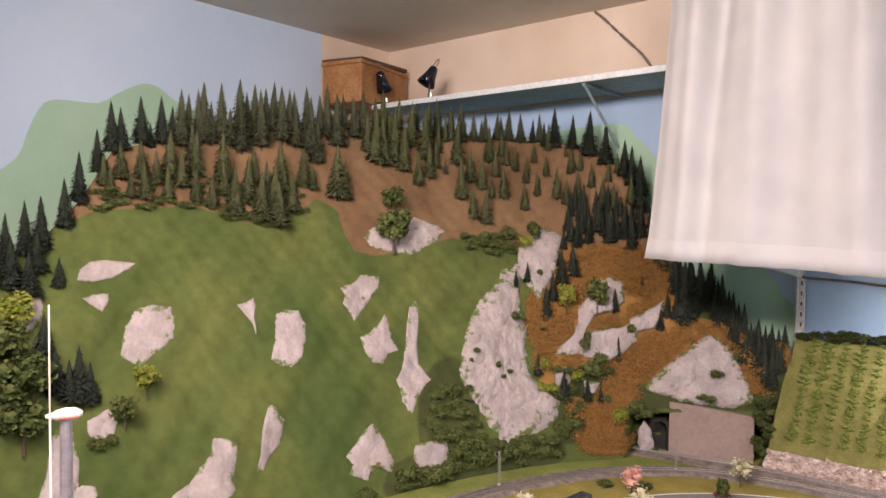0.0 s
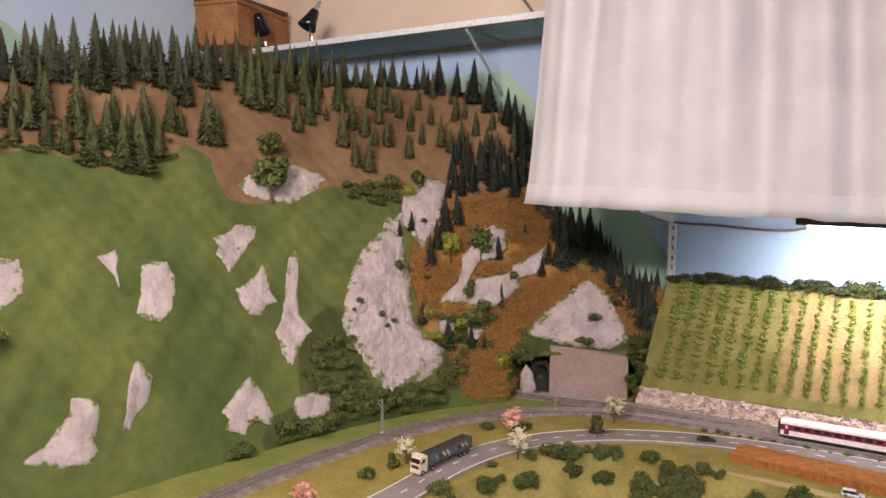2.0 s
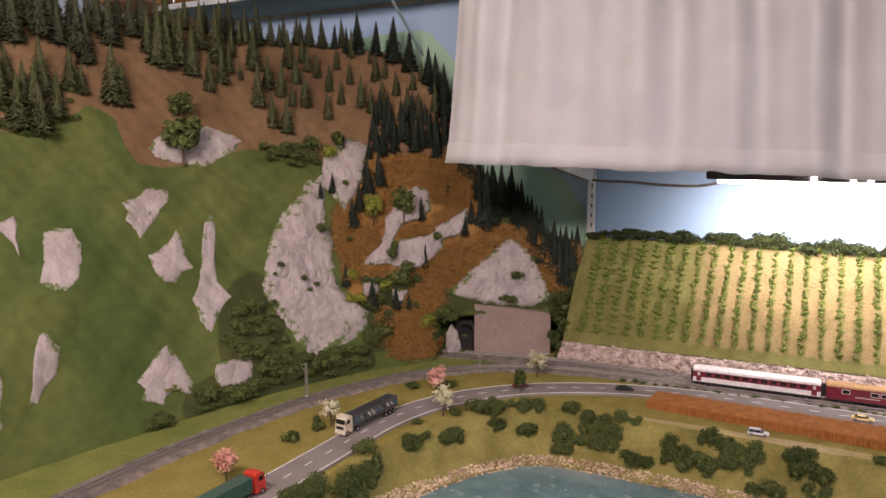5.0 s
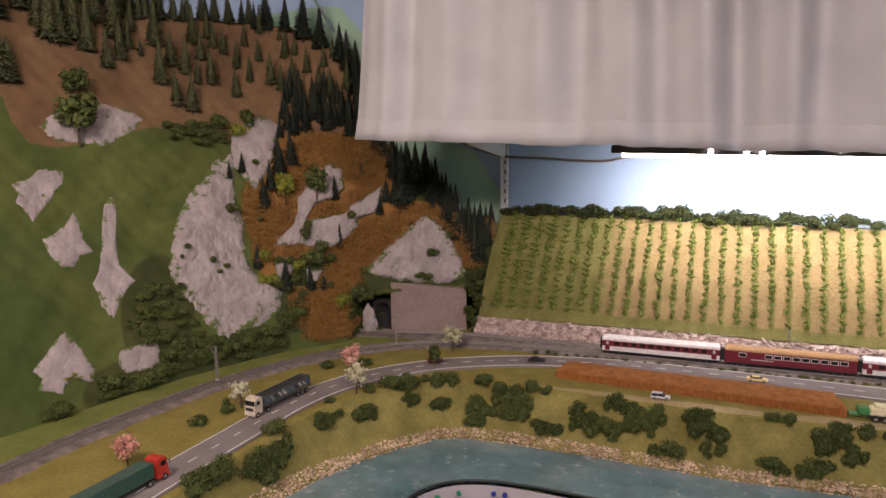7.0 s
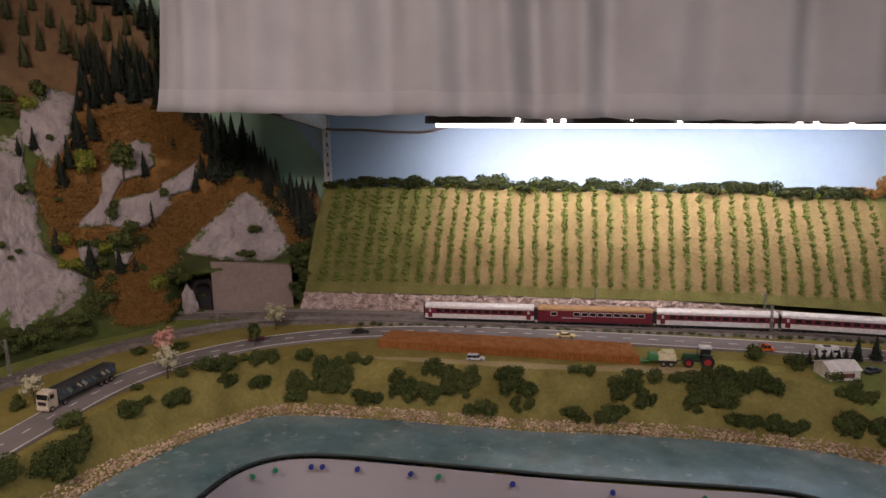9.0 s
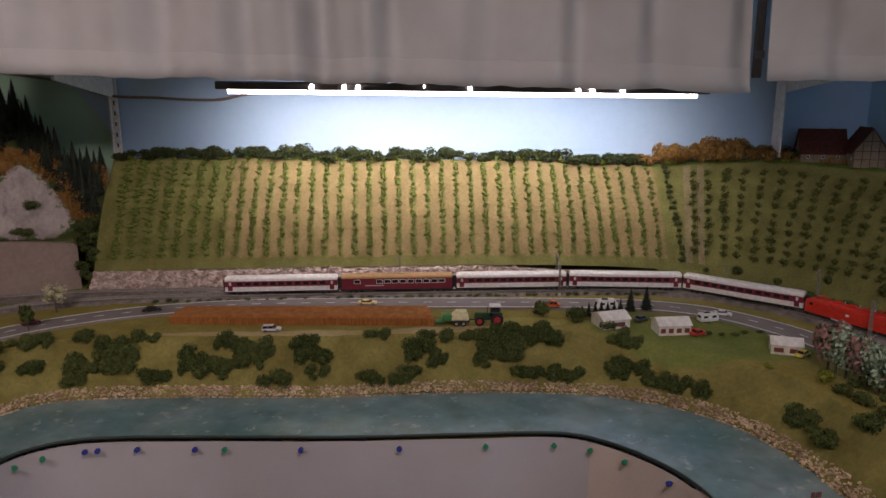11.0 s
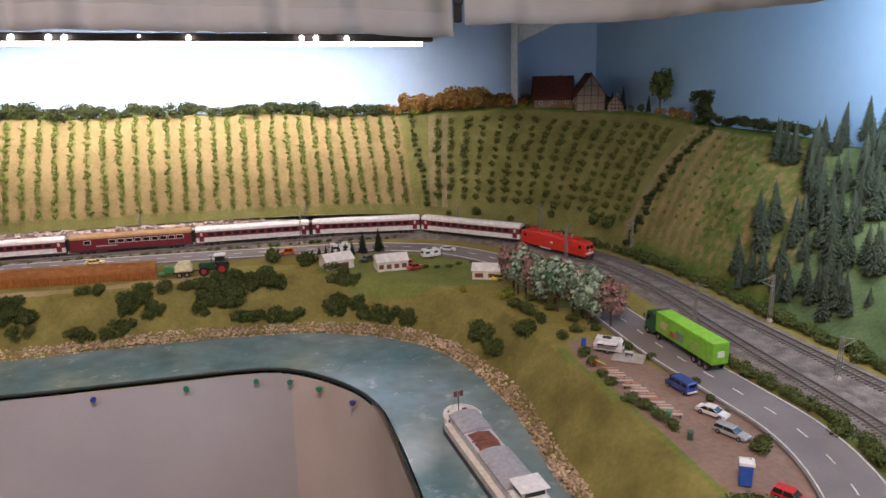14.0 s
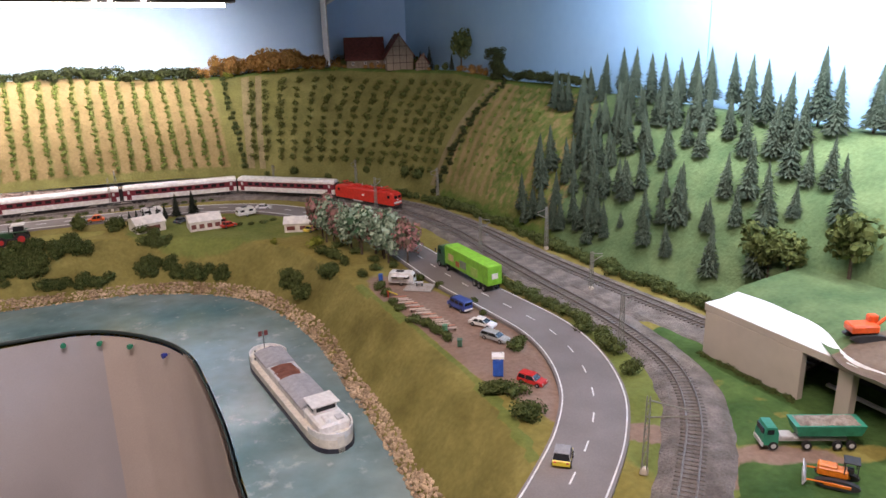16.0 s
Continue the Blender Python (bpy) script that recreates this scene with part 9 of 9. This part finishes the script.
# ---- stones of the shore and the wall behind the track ----
def stone_mesh(seed):
    r = random.Random(seed)
    bm = bmnew()
    bmesh.ops.create_icosphere(bm, subdivisions=1, radius=1.0)
    for v in bm.verts:
        v.co *= r.uniform(0.72, 1.15)
        v.co.z *= 0.75
    return finish("stone", bm, M_STONE)


def shore_stones():
    protos = [stone_mesh(k) for k in range(6)]
    root = tagged(new("shore_riprap"), "band of loose tan stones along the river bank", "stones", kind="structure")
    r = random.Random(23)
    verts, faces = [], []
    data = [(np.array([v.co for v in me.vertices]), [tuple(p.vertices) for p in me.polygons]) for me in protos]
    near = 0
    spots = [(r.uniform(0.05, SHORE.length - 0.02), r.random()) for _ in range(8200)]
    Q = np.array([SHORE.off(s, -0.003 + 0.022 * o) for s, o in spots])
    ds, ss = plan_distance(Q, SHORE)
    db, _ = plan_distance(Q, BANK)
    Z = np.where(ss < 0, -0.1, -0.10 + 0.10 * smooth(ds / (ds + db), -0.15, 1.12))
    for (s, o), q, z in zip(spots, Q, Z):
        k = r.uniform(0.0017, 0.0038)
        i = r.randrange(6)
        m = Matrix.Translation((q[0], q[1], max(z, -0.102) + k * 0.25)) @ Euler((r.uniform(-0.6, 0.6), r.uniform(-0.6, 0.6), r.uniform(0, 6.28))).to_matrix().to_4x4() @ Matrix.Diagonal((k * r.uniform(1, 1.5), k, k, 1))
        if near < 300 and 0.70 < q[1] < 1.0 and q[0] > 0.5:
            near += 1
            shared("stone", protos[i], root, m)
        else:
            v, f = data[i]
            M = np.array(m)
            n0 = len(verts)
            verts.extend((v @ M[:3, :3].T + M[:3, 3]).tolist())
            faces.extend([tuple(a + n0 for a in g) for g in f])
    me = bpy.data.meshes.new("stones_far")
    me.from_pydata(verts, [], faces)
    mm = M_STONE.copy()
    mm.name = "shore_stone_far"
    N, L = mm.node_tree.nodes, mm.node_tree.links
    geo = N.new("ShaderNodeNewGeometry")
    for n in N:
        if n.bl_idname == "ShaderNodeMapRange":
            L.new(geo.outputs["Random Per Island"], n.inputs["Value"])
    me.materials.append(mm)
    ob = new("stones_far", me)
    ob.parent = root
    tagged(ob, kind="stuff")


shore_stones()


def rubble_wall():
    """Low bank of broken rubble between the far track and the vineyard."""
    root = tagged(new("rubble_wall"), "low bank of pinkish grey broken rubble behind the railway", "stone wall", kind="structure")
    foot = Way([(-0.665, 2.166), (-0.3, 2.160), (0.2, 2.160), (0.6, 2.158), (0.86, 2.150), (0.98, 2.115)])
    bm = bmnew()
    rings = []
    for s in np.linspace(0, foot.length, 170):
        fade = 1 - 0.75 * float(smooth(s / foot.length, 0.60, 1.0))
        rings.append([(*foot.off(s, o + 0.003 * noise.noise((s * 40, z * 90, 3))), z * fade) for o, z in ((-0.020, -0.004), (-0.012, 0.018), (0.000, 0.040), (0.006, 0.047), (0.02, 0.048))])
    loft(bm, rings, caps=False, closed=False)
    part("backing", bm, M_WALLSTONE, root)
    r = random.Random(51)
    protos = []
    for k in range(7):
        b = bmnew()
        q = random.Random(k)
        bmesh.ops.create_icosphere(b, subdivisions=1, radius=0.6)
        for v in b.verts:
            v.co *= q.uniform(0.65, 1.25)
        protos.append(finish("stone", b, M_WALLSTONE))
    data = [(np.array([v.co for v in me.vertices]), [tuple(g.vertices) for g in me.polygons]) for me in protos]
    near, verts, faces = 0, [], []
    for _ in range(2400):
        s, h = r.uniform(0.0, foot.length), r.random()
        fade = 1 - 0.75 * float(smooth(s / foot.length, 0.60, 1.0))
        p = foot.off(s, -0.019 + 0.024 * h)
        k = r.uniform(0.005, 0.013)
        m = at(p[0], p[1], (0.002 + 0.046 * h) * fade, r.uniform(0, 360), 0) @ pose(0, 0, 0, r.uniform(-40, 40), r.uniform(-40, 40), 0) @ Matrix.Diagonal((k * r.uniform(1.0, 1.9), k, k * 0.62, 1))
        i = r.randrange(7)
        if near < 300 and 0.45 < p[0] < 0.98 and k > 0.007:
            near += 1
            shared("stone", protos[i], root, m)
        else:
            v, f = data[i]
            M = np.array(m)
            n0 = len(verts)
            verts.extend((v @ M[:3, :3].T + M[:3, 3]).tolist())
            faces.extend([tuple(a + n0 for a in g) for g in f])
    me = bpy.data.meshes.new("rubble_far")
    me.from_pydata(verts, [], faces)
    mm = M_WALLSTONE.copy()
    mm.name = "rubble_wall_stone_far"
    N, L = mm.node_tree.nodes, mm.node_tree.links
    geo = N.new("ShaderNodeNewGeometry")
    for n in N:
        if n.bl_idname == "ShaderNodeMapRange":
            L.new(geo.outputs["Random Per Island"], n.inputs["Value"])
    me.materials.append(mm)
    ob = new("rubble_far", me)
    ob.parent = root
    tagged(ob, kind="stuff")


rubble_wall()
